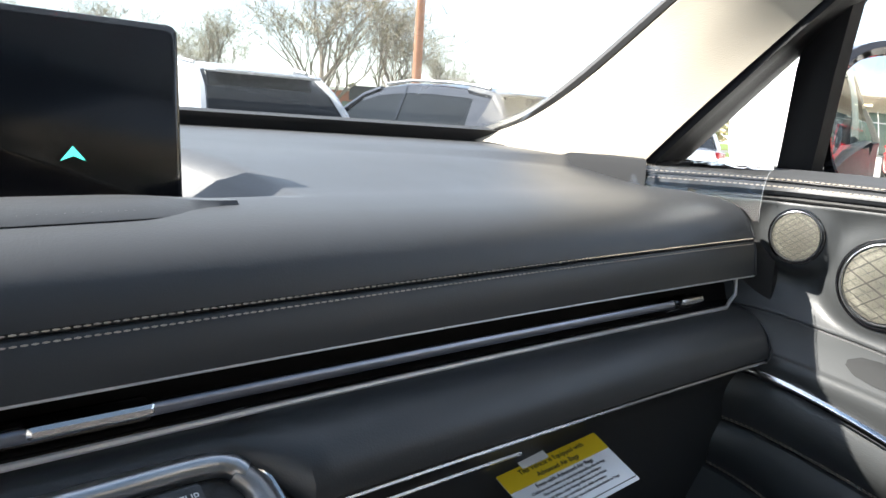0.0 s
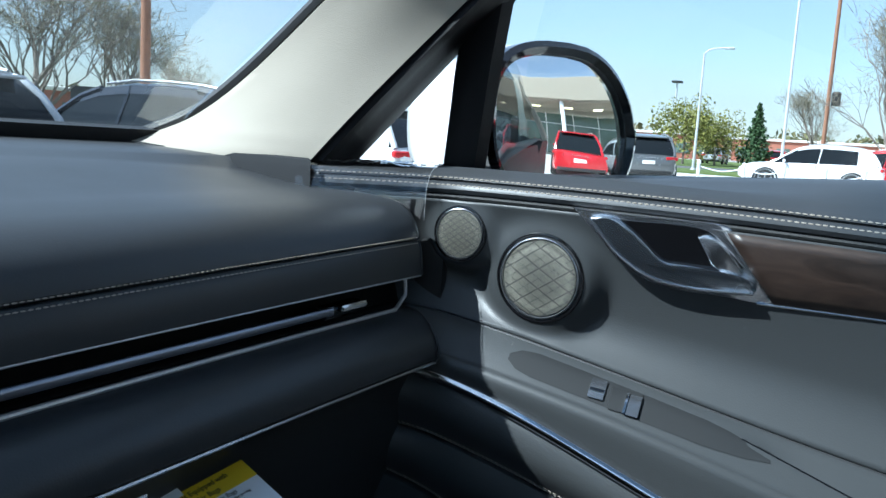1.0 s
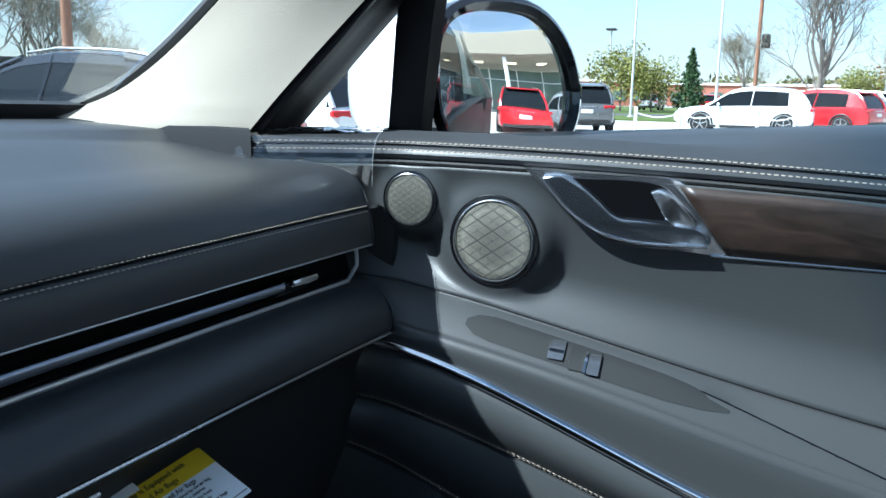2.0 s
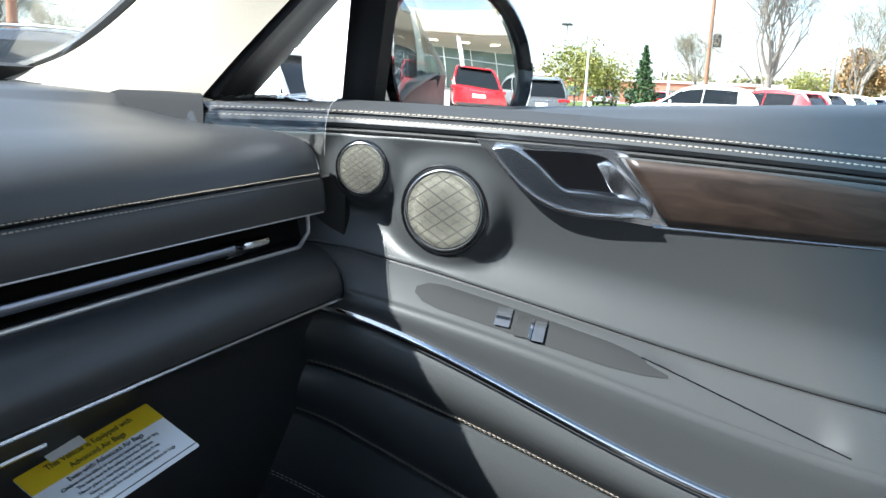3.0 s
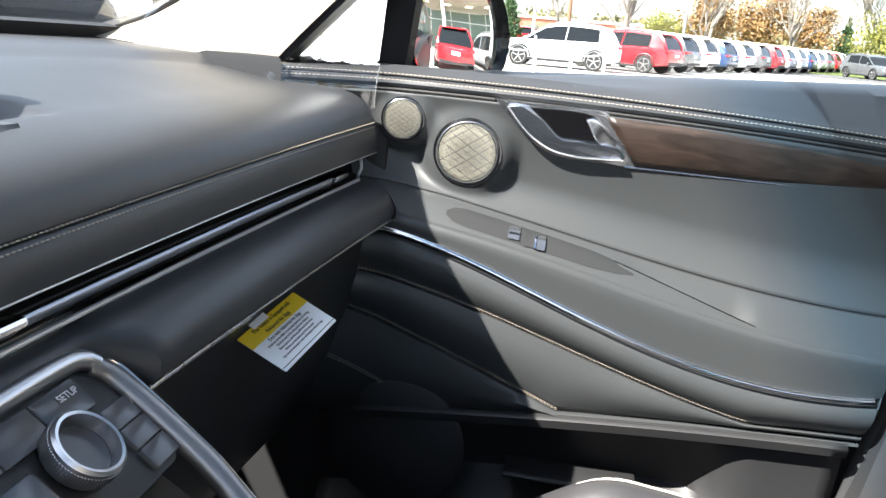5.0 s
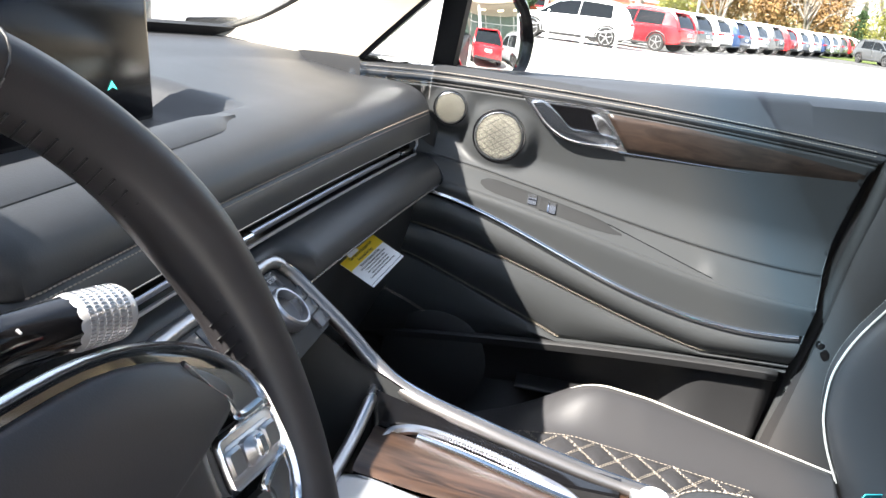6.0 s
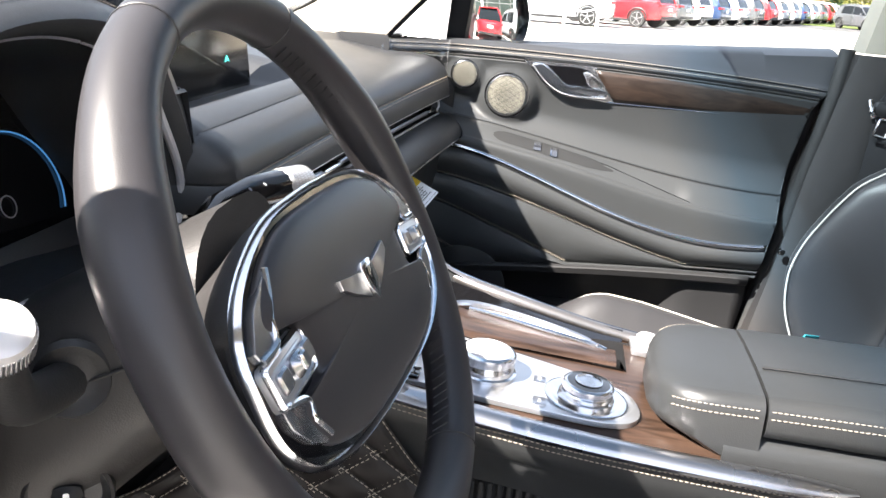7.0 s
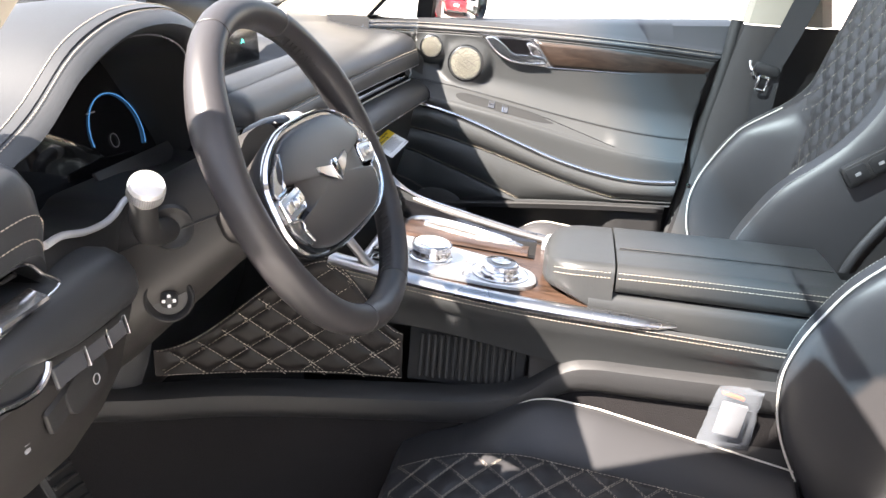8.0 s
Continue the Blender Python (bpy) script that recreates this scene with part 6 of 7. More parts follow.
secs = [[(x, 0.415 + dy, 0.940 + dz), (x, 0.414 + dy, 0.915 + dz), (x, 0.425 + dy, 0.87 + dz), (x, 0.45 + dy, 0.82 + dz), (x, 0.52 + dy, 0.76 + dz), (x, 0.62, 0.72)] for x, dy, dz in ((-0.78, 0.03, 0.0), (-0.70, 0.004, 0.008), (-0.64, 0.002, 0.0), (-0.58, 0.0, 0.0), (-0.50, 0.015, 0.0), (-0.44, 0.06, -0.01), (-0.30, 0.10, -0.02), (-0.20, 0.12, -0.02))]
lowp = strip("lower_panel", secs, PLASTIC_SOFT, "grey moulded lower panel")
part("hatch_lever", box(Matrix.Translation((-0.635, 0.416, 0.905)) @ Matrix.Rotation(radians(-16), 4, "Y"), 0.036, 0.006, 0.026, 0.003), PLASTIC, lowp)
for dz in (0.0045, -0.0025):
    part("lever_mark", slab(rounded(0.007, 0.0035, 0.001, 2), Matrix.Translation((-0.668, 0.4238, 0.888 + dz)) @ Matrix.Rotation(radians(78), 4, "X"), 0.0006, 0.0002), GREY_MARK, lowp, smooth=False)
part("brake_switch", slab(rounded(0.060, 0.030, 0.012, 4), Matrix.Translation((-0.600, 0.4105, 0.912)) @ Matrix.Rotation(radians(-14), 4, "Y") @ Matrix.Rotation(radians(82), 4, "X"), 0.006, 0.001), PLASTIC, lowp)
part("brake_mark", tube([Matrix.Translation((-0.597, 0.4062, 0.914)) @ Matrix.Rotation(radians(82), 4, "X") @ Vector((0.0045 * math.cos(a), 0.0045 * math.sin(a), 0.0016)) for a in (2 * math.pi * k / 20 for k in range(21))], 0.0006, 5), GREY_MARK, lowp)
pedal = thing("brake_pedal", "black ribbed brake pedal over the carpet", "pedal", (-0.388, 0.62, 0.42))
pm = Matrix.Translation((-0.388, 0.600, 0.632)) @ Matrix.Rotation(radians(55), 4, "X") @ Matrix.Rotation(radians(-8), 4, "Z")
part("pedal_plate", box(pm, 0.055, 0.12, 0.012, 0.006), RUBBER, pedal)
for i in range(7):
    part("pedal_rib", box(pm @ Matrix.Translation((0, -0.045 + 0.015 * i, 0.008)), 0.044, 0.006, 0.006, 0.002), RUBBER, pedal)
part("pedal_arm", tube([(-0.388, 0.615, 0.645), (-0.385, 0.74, 0.72), (-0.38, 0.94, 0.86)], 0.012, 8), PLASTIC, pedal)
part("mat", box(pose(-0.40, 0.35, 0.408), 0.42, 0.62, 0.014, 0.006), CARPET).name = "floor_mat"
tagged(bpy.data.objects["floor_mat"], "black carpet mat in the driver's footwell", "floor mat")


# ---------- seats ----------
def seat(name, x0, dy, dz, label, recline=0.0, door_side=1):
    s = thing(name, label, "car seat", (x0, -0.1 + dy, 0.45))
    D = Vector((x0, dy + 0.012, dz))

    def cush(u, y):
        a = abs(u)
        z = 0.650 + 0.12 * min(y, 0.10) - 0.02 * step(0.02, 0.14, y)
        z -= 0.9 * max(0, y - 0.115) ** 1.35
        g = step(0.14, -0.01, y)
        bol = step(0.125, 0.195, a) * (0.052 - 0.10 * max(0, -y - 0.06)) * g
        side = max(0, a - 0.205) / 0.045
        z += bol - 0.15 * min(1, side) ** 1.6
        return z
    us = [-0.250 + 0.005 * i for i in range(101)]
    ysl = [0.205 - 0.0058 * i for i in range(92)]

    def quilted(u, y):
        if abs(u) > 0.128 or y < -0.21:
            return 0.0
        e = step(0.128, 0.118, abs(u)) * step(-0.21, -0.20, y)
        return quilt_h(u / 0.064 + y / 0.050, u / 0.064 - y / 0.050, 0.0055) * e
    rows = []
    for y in ysl:
        rows.append([D + Vector((u, y, cush(u, y) + quilted(u, y))) for u in us])
    front = rows[0]
    pre = [[p + Vector((0, 0.006, -0.05)) for p in front], [p + Vector((0, 0.010, -0.02)) for p in front]]
    pre.insert(0, [p + Vector((0, -0.02, -0.14)) for p in front])
    bm = loft(pre + rows)
    bmesh.ops.recalc_face_normals(bm, faces=bm.faces[:])
    cu = part("cushion", bm, SEAT_SKIN, s, "diamond-quilted leather seat cushion")
    so = cu.modifiers.new("thickness", "SOLIDIFY")
    so.thickness, so.offset = 0.02, -1
    part("cushion_base", box(Matrix.Translation(D + Vector((0, -0.08, 0.50))), 0.44, 0.46, 0.14, 0.03), PLASTIC, s)
    # seat stitching along the diamonds
    lines = []
    for k in range(-9, 10):
        for sg in (1, -1):
            pts = []
            for i in range(160):
                y = 0.198 - 0.40 * i / 159
                u = (k - y / 0.050 * sg) * 0.064
                if abs(u) < 0.127:
                    pts.append(D + Vector((u, y, cush(u, y) + 0.0022)))
            if len(pts) > 3:
                lines.append(pts)
                lines.append([p + Vector((0.0034, 0, 0.0004)) for p in pts])
    for sg in (1, -1):
        lines.append([D + Vector((sg * 0.129, y, cush(0.129, y) + 0.001)) for y in ysl[2:72]])
    part("stitching", stitches(lines, pitch=0.0058, w=0.00042), THREAD, cu, "cream diamond stitching", False, "stuff")
    for sg in (1, -1):
        pth = [D + Vector((sg * 0.2005, y, cush(0.2005, y) + 0.0015)) for y in [0.046 - 0.0068 * i for i in range(57)]]
        part("piping", tube(pth, 0.0014, 8, taper=[min(1, .2 + .16 * i) for i in range(len(pth))]), PIPING, cu, "cream piping")

    # backrest, with the wings' front edge as a smooth curve over the height
    curve_z = (0.58, 0.626, 0.69, 0.757, 0.815, 0.866, 0.916, 0.964, 1.034, 1.097, 1.152, 1.30)
    curve_y = (-0.352, -0.333, -0.297, -0.282, -0.288, -0.315, -0.346, -0.386, -0.445, -0.470, -0.508, -0.60)

    def crest(z):
        return sum(edge_y(min(1.29, max(0.581, z + d))) for d in (-0.036, -0.024, -0.012, 0, 0.012, 0.024, 0.036)) / 7

    def edge_y(z):
        for i in range(len(curve_z) - 1):
            if curve_z[i] <= z <= curve_z[i + 1]:
                t = (z - curve_z[i]) / (curve_z[i + 1] - curve_z[i])
                return curve_y[i] + (curve_y[i + 1] - curve_y[i]) * t
        return curve_y[-1]

    def back(u, z):
        a = abs(u)
        h = z - 0.60
        y = -0.400 - recline - 0.16 * h - 0.10 * h * h
        outer = u * door_side > 0
        keep = 1 - 0.90 * step(0.925, 1.04, z) if outer else 1.0
        y += step(0.120, 0.185, a) * max(0.012, crest(z) - (0.0 if outer else 0.022 * step(0.90, 1.0, z)) - y) * keep
        y -= 0.16 * min(1, max(0, a - 0.215) / 0.03) ** 1.8
        y -= 0.05 * step(1.17, 1.26, z) ** 2
        return y

    def quilt_lim(u, z):
        return 0.118 + (0.078 * step(0.94, 1.03, z) if u * door_side > 0 else 0.055 * step(1.06, 1.14, z))

    def width(z):
        return 1.0 - 0.10 * step(1.0, 1.25, z)
    zsl = [0.60 + 0.0066 * i for i in range(101)]
    rows = []
    for z in zsl:
        row = []
        for u in us:
            q = 0.0
            lim = quilt_lim(u, z)
            if abs(u) < lim and z > 0.66:
                q = quilt_h(u / 0.058 + z / 0.046, u / 0.058 - z / 0.046, 0.0075) * step(lim, lim - 0.010, abs(u)) * step(1.24, 1.20, z)
            row.append(D + Vector((u * width(z), back(u, z) + q, z)))
        rows.append(row)
    bm = loft(rows)
    bmesh.ops.recalc_face_normals(bm, faces=bm.faces[:])
    bk = part("backrest", bm, SEAT_SKIN, s, "winged leather backrest with diamond quilting")
    so = bk.modifiers.new("thickness", "SOLIDIFY")
    so.thickness, so.offset = 0.02, 1
    rows = []
    for z in zsl[::4]:
        w = 0.246 * width(z)
        yb = back(0.25, z)
        rows.append([D + Vector((u, y, z)) for u, y in ((-w, yb + 0.004), (-w - 0.004, yb - 0.05), (-w + 0.03, yb - 0.085), (0, yb - 0.10), (w - 0.03, yb - 0.085), (w + 0.004, yb - 0.05), (w, yb + 0.004))])
    part("back_shell", sheet(rows, 0.0), PLASTIC_SOFT, s, "grey moulded seat back")
    lines = []
    for k in range(8, 44):
        for sg in (1, -1):
            pts = []
            for i in range(150):
                z = 0.665 + 0.575 * i / 149
                u = ((k if sg > 0 else k - 26) - z / 0.046 * sg) * 0.058
                if abs(u) < quilt_lim(u, z) - 0.002:
                    pts.append(D + Vector((u * width(z), back(u, z) + 0.0030, z)))
            if len(pts) > 3:
                lines.append(pts)
    part("stitching", stitches(lines, pitch=0.0060, w=0.0007, up=Vector((0, 1, 0))), THREAD, bk, "cream diamond stitching", False, "stuff")
    for sg in (1, -1):
        pu = 0.187 if sg > 0 else 0.168
        pth = [D + Vector((sg * pu, back(pu, z) + 0.0035, z)) for z in [0.632 + 0.0066 * i for i in range(54)]]
        part("piping", tube(pth, 0.0016, 8, up=Vector((1, 0, 0))), PIPING, bk, "cream piping")
        pth = [D + Vector((sg * 0.2175 * width(z), back(0.2175, z) + 0.001, z)) for z in zsl[8:92:2]]
        part("stitching", stitches([pth], up=Vector((0, 1, 0))), THREAD_GREY, bk, "grey edge stitching", False, "stuff")
    return s


seat("driver_seat", -0.362, 0.0, 0.0, "black quilted leather driver seat with cream piping", 0.0, -1)
ps = seat("passenger_seat", 0.335, 0.040, 0.032, "black quilted leather passenger seat with cream piping")
# switches on the inboard shoulder of the passenger backrest
bp = axes((0.0800, -0.406, 1.004), (0, -0.82, 0.57), (0, 0.57, 0.82))
bp = bp @ Matrix.Rotation(math.pi, 4, "Y") if (bp.to_3x3() @ Vector((0, 0, 1))).x > 0 else bp
sp = part("switch_plate", slab(rounded(0.072, 0.034, 0.007, 5), bp, 0.012, 0.0015), PLASTIC_SOFT, ps, "grey plate with two seat switches")
for dx in (-0.02, 0.02):
    part("switch", slab(rounded(0.029, 0.026, 0.005, 4), bp @ Matrix.Translation((dx * .85, 0, 0.002)), 0.004, 0.001), PLASTIC, sp)
    part("switch_mark", slab(rounded(0.008, 0.005, 0.0015, 2), bp @ Matrix.Translation((dx * .85, 0, 0.0026)), 0.0006, 0.0001), GREY_MARK, sp, smooth=False)

# passenger seat belt
belt = thing("seat_belt", "black seat belt hanging beside the door pillar", "seat belt", (0.63, -0.35, 1.0))
def ribbon(path, w, across, t=0.0012):
    rows = []
    across = Vector(across).normalized()
    for p in path:
        rows.append([Vector(p) - across * w / 2, Vector(p), Vector(p) + across * w / 2])
    return sheet(rows, t)
part("webbing", ribbon([(0.628, -0.455, 1.36), (0.625, -0.425, 1.25), (0.622, -0.395, 1.16), (0.62, -0.365, 1.085), (0.622, -0.36, 1.00), (0.63, -0.358, 0.85), (0.64, -0.355, 0.6)], 0.046, (0.10, 1, 0.2)), BELT, belt, "black webbing")
part("tongue", slab(rounded(0.05, 0.022, 0.008, 3), axes((0.612, -0.358, 1.072), (0, 1, 0.25), (0, -0.2, 1)) @ Matrix.Rotation(math.pi, 4, "Y"), 0.014, 0.003), PLASTIC, belt)
part("tongue_plate", ring(rounded(0.024, 0.032, 0.005, 3), axes((0.611, -0.352, 1.045), (0, 1, 0.2), (0, -0.2, 1)) @ Matrix.Rotation(math.pi, 4, "Y"), 0.005, 0.002, 0.0005), CHROME, belt, "steel tongue")
part("guide", tube(smooth_path([(0.606, -0.322, 1.090), (0.600, -0.326, 1.070), (0.606, -0.334, 1.055)], 4), 0.004, 8), CHROME, belt)
part("sill_hook", lathe([(0.006, 0), (0.0065, 0.004), (0.005, 0.008), (0.0003, 0.009)], Matrix.Translation((0.640, -0.243, 0.815)) @ Matrix.Rotation(radians(-90), 4, "Y"), 20), CHROME, belt)

# plastic bag with an orange card between seat and console
bag = thing("plastic_bag", "small clear plastic bag with orange-edged papers beside the driver seat", "bag", (-0.135, -0.23, 0.64))
rows = []
for j in range(9):
    z = 0.668 + 0.0105 * j
    row = []
    for i in range(16):
        a = 2 * math.pi * i / 16
        k = 1 + 0.12 * noise.noise(Vector((math.cos(a) * 2, math.sin(a) * 2, j * .7)))
        row.append(Vector((-0.168 + 0.010 * math.cos(a) * k, -0.220 + (0.034 - 0.0006 * j) * math.sin(a) * k - 0.003 * (j - 4) * .5, z + 0.006 * noise.noise(Vector((i * .9, j * .4, 1))))))
    rows.append(row)
b = part("bag_skin", loft(rows, True, True), BAG, bag, "crumpled clear bag")
part("papers", box(Matrix.Translation((-0.168, -0.219, 0.708)) @ Matrix.Rotation(radians(8), 4, "X"), 0.004, 0.034, 0.050, 0.002), BAG_PAPER, bag, "grey folded papers")
part("orange_edge", box(Matrix.Translation((-0.169, -0.217, 0.744)) @ Matrix.Rotation(radians(14), 4, "X"), 0.006, 0.030, 0.004, 0.001), ORANGE, bag, "orange card edge")
tt = part("label_slip", box(Matrix.Translation((0.178, -0.158, 0.792)) @ Matrix.Rotation(radians(18), 4, "X") @ Matrix.Rotation(radians(-50), 4, "Z"), 0.032, 0.0012, 0.105, 0.0004), TURQ)
tagged(tt, "turquoise paper slip on the passenger seat", "paper slip")

# airbag notice hanging from the glove box
tag = thing("warning_tag", "yellow and white airbag warning tag hanging from the glove box", "paper tag", (0.39, 0.36, 0.92))
tm = axes((0.3810, 0.3645, 0.9118), (0.100, -0.012, 0.0115), (-0.002, 0.042, 0.0185))
TW, TH = 0.1005, 0.0480
part("card", slab(rounded(TW, TH, 0.0012, 2), tm, 0.0006, 0.0001), TAG_WHITE, tag, "white card", False)
part("yellow_band", slab(rounded(TW, TH * 0.33, 0.0008, 2, 0, TH * 0.335), tm @ Matrix.Translation((0, 0, 0.0003)), 0.0003, 0.00005), TAG_YELLOW, tag, "yellow heading band", False)
fs = TH * 0.135
writing("This Vehicle is Equipped with", tm @ Matrix.Translation((0, TH * 0.365, 0.0005)), fs * .85, INK, tag)
writing("Advanced Air Bags", tm @ Matrix.Translation((0, TH * 0.225, 0.0005)), fs * .85, INK, tag)
writing("Even with Advanced Air Bags", tm @ Matrix.Translation((0, TH * 0.075, 0.0005)), fs * .75, INK, tag)
for i, text in enumerate(("Children can be killed or seriously injured by the air bag", "The back seat is the safest place for children", "Never place a rear-facing child seat in the front", "Always use seat belts and child restraints", "See owner's manual for more information about air bags")):
    writing(text, tm @ Matrix.Translation((0, TH * (-0.005 - 0.078 * i), 0.0004)), fs * .50, INK, tag)
part("rule", slab(rounded(TW * .98, TH * 0.014, 0.0002, 1, 0, -TH * 0.43), tm @ Matrix.Translation((0, 0, 0.0002)), 0.0001, 0.00002), INK, tag, smooth=False)
part("tape", slab(rounded(0.026, 0.012, 0.001, 2, -TW * 0.14, TH * 0.56), tm @ Matrix.Translation((0, 0, 0.0006)), 0.0004, 0.0001), TAG_WHITE, tag, "white adhesive tab", False)


# ---------- the car park outside ----------
G = GROUND
CONCRETE = material("pale_concrete", (0.47, 0.455, 0.43), 0.9, grain=0.5, grain_scale=12, tone=0.12, tone_scale=0.6, spec=0.2)
GRASS = material("grass", (0.10, 0.13, 0.045), 0.95, grain=0.6, grain_scale=20, tone=0.3, tone_scale=1.5, spec=0.1)
ASPHALT = material("asphalt", (0.10, 0.10, 0.10), 0.9, grain=0.5, grain_scale=30, tone=0.15, tone_scale=0.8, spec=0.2)
TINT = material("tinted_glass", (0.010, 0.012, 0.014), 0.10, spec=0.25, tone=0.05, rough_var=0.01)
TYRE = material("tyre", (0.018, 0.018, 0.018), 0.8, grain=0.3, grain_scale=200)
ALLOY = material("alloy", (0.45, 0.45, 0.46), 0.3, metal=0.9)
TAIL = material("tail_lamp", (0.42, 0.015, 0.02), 0.15, coat=0.6)
HEAD = material("head_lamp", (0.6, 0.62, 0.65), 0.1, coat=0.6)
BARK = material("bark", (0.21, 0.18, 0.155), 0.95, grain=0.8, grain_scale=20, tone=0.25)
POLE_WOOD = material("pole_wood", (0.25, 0.125, 0.075), 0.9, grain=0.6, grain_scale=25, tone=0.2)
POLE_METAL = material("galvanised_pole", (0.55, 0.56, 0.57), 0.45, metal=0.4)
BRICK = material("red_brick", (0.33, 0.13, 0.085), 0.9, grain=0.6, grain_scale=10, tone=0.2)
STUCCO = material("pale_facade", (0.72, 0.70, 0.64), 0.85, grain=0.3, grain_scale=20, tone=0.06)
SHOW_WALL = material("showroom_panel", (0.30, 0.255, 0.20), 0.85, grain=0.3, grain_scale=20, tone=0.06)
CEIL_LIGHT = material("ceiling_light", (0.9, 0.85, 0.7), 0.5, emit=((1.0, 0.80, 0.45), 1.4))
BUILD_GLASS = material("facade_glass", (0.10, 0.14, 0.12), 0.08, coat=0.4, tone=0.1)


def leaf_material(name, a, b):
    m = material(name, a, 0.8)
    nt = m.node_tree
    geo, mx = nt.nodes.new("ShaderNodeNewGeometry"), nt.nodes.new("ShaderNodeMix")
    mx.data_type = "RGBA"
    mx.inputs[6].default_value, mx.inputs[7].default_value = (*a, 1), (*b, 1)
    nt.links.new(geo.outputs["Random Per Island"], mx.inputs[0])
    nt.links.new(mx.outputs[2], nt.nodes["Principled BSDF"].inputs["Base Color"])
    return m


BUDS = leaf_material("spring_buds", (0.26, 0.235, 0.16), (0.18, 0.15, 0.115))
LEAF_Y = leaf_material("young_leaves", (0.24, 0.23, 0.045), (0.12, 0.13, 0.03))
LEAF_G = leaf_material("evergreen_leaves", (0.035, 0.075, 0.025), (0.055, 0.10, 0.035))
LEAF_W = leaf_material("far_woods", (0.16, 0.13, 0.06), (0.09, 0.10, 0.035))
LEAF_O = leaf_material("russet_leaves", (0.28, 0.15, 0.05), (0.16, 0.10, 0.045))

rows = []
for i in range(17):
    r = (0.0, 3, 8, 15, 25, 40, 60, 90, 130, 200, 300, 450, 700, 1000, 1500, 2200, 3000)[i]
    rows.append([Vector((r * math.cos(2 * math.pi * k / 48), r * math.sin(2 * math.pi * k / 48), G)) for k in range(48)])
bm = loft(rows, True)
bmesh.ops.remove_doubles(bm, verts=bm.verts[:], dist=0.001)
bmesh.ops.recalc_face_normals(bm, faces=bm.faces[:])
tagged(part("ground", bm, CONCRETE), "pale sunlit concrete car park reaching the horizon", "ground", kind="structure")


def ground_strip(name, pts, mat, h, label, category):
    bm = bmesh.new()
    f = bm.faces.new([bm.verts.new((x, y, G + h)) for x, y in pts])
    e = bmesh.ops.extrude_face_region(bm, geom=[f])
    bmesh.ops.translate(bm, verts=[v for v in e["geom"] if isinstance(v, bmesh.types.BMVert)], vec=(0, 0, -h - 0.02))
    bmesh.ops.recalc_face_normals(bm, faces=bm.faces[:])
    tagged(part(name, bm, mat, smooth=False), label, category, kind="structure")


ground_strip("verge", [(46, 4), (46, 60), (54, 70), (54, 4)], GRASS, 0.10, "mown green verge behind a low kerb", "grass")
ground_strip("road", [(54.5, -300), (54.5, 300), (66, 300), (66, -300)], ASPHALT, 0.02, "grey asphalt road beyond the verge", "road")
ground_strip("verge_far", [(66.5, -200), (66.5, 200), (110, 240), (110, -240)], GRASS, 0.08, "green strip across the road", "grass")
ground_strip("verge_front", [(-40, 34), (44, 34), (44, 60), (-40, 60)], GRASS, 0.10, "green strip along the far edge of the car park", "grass")


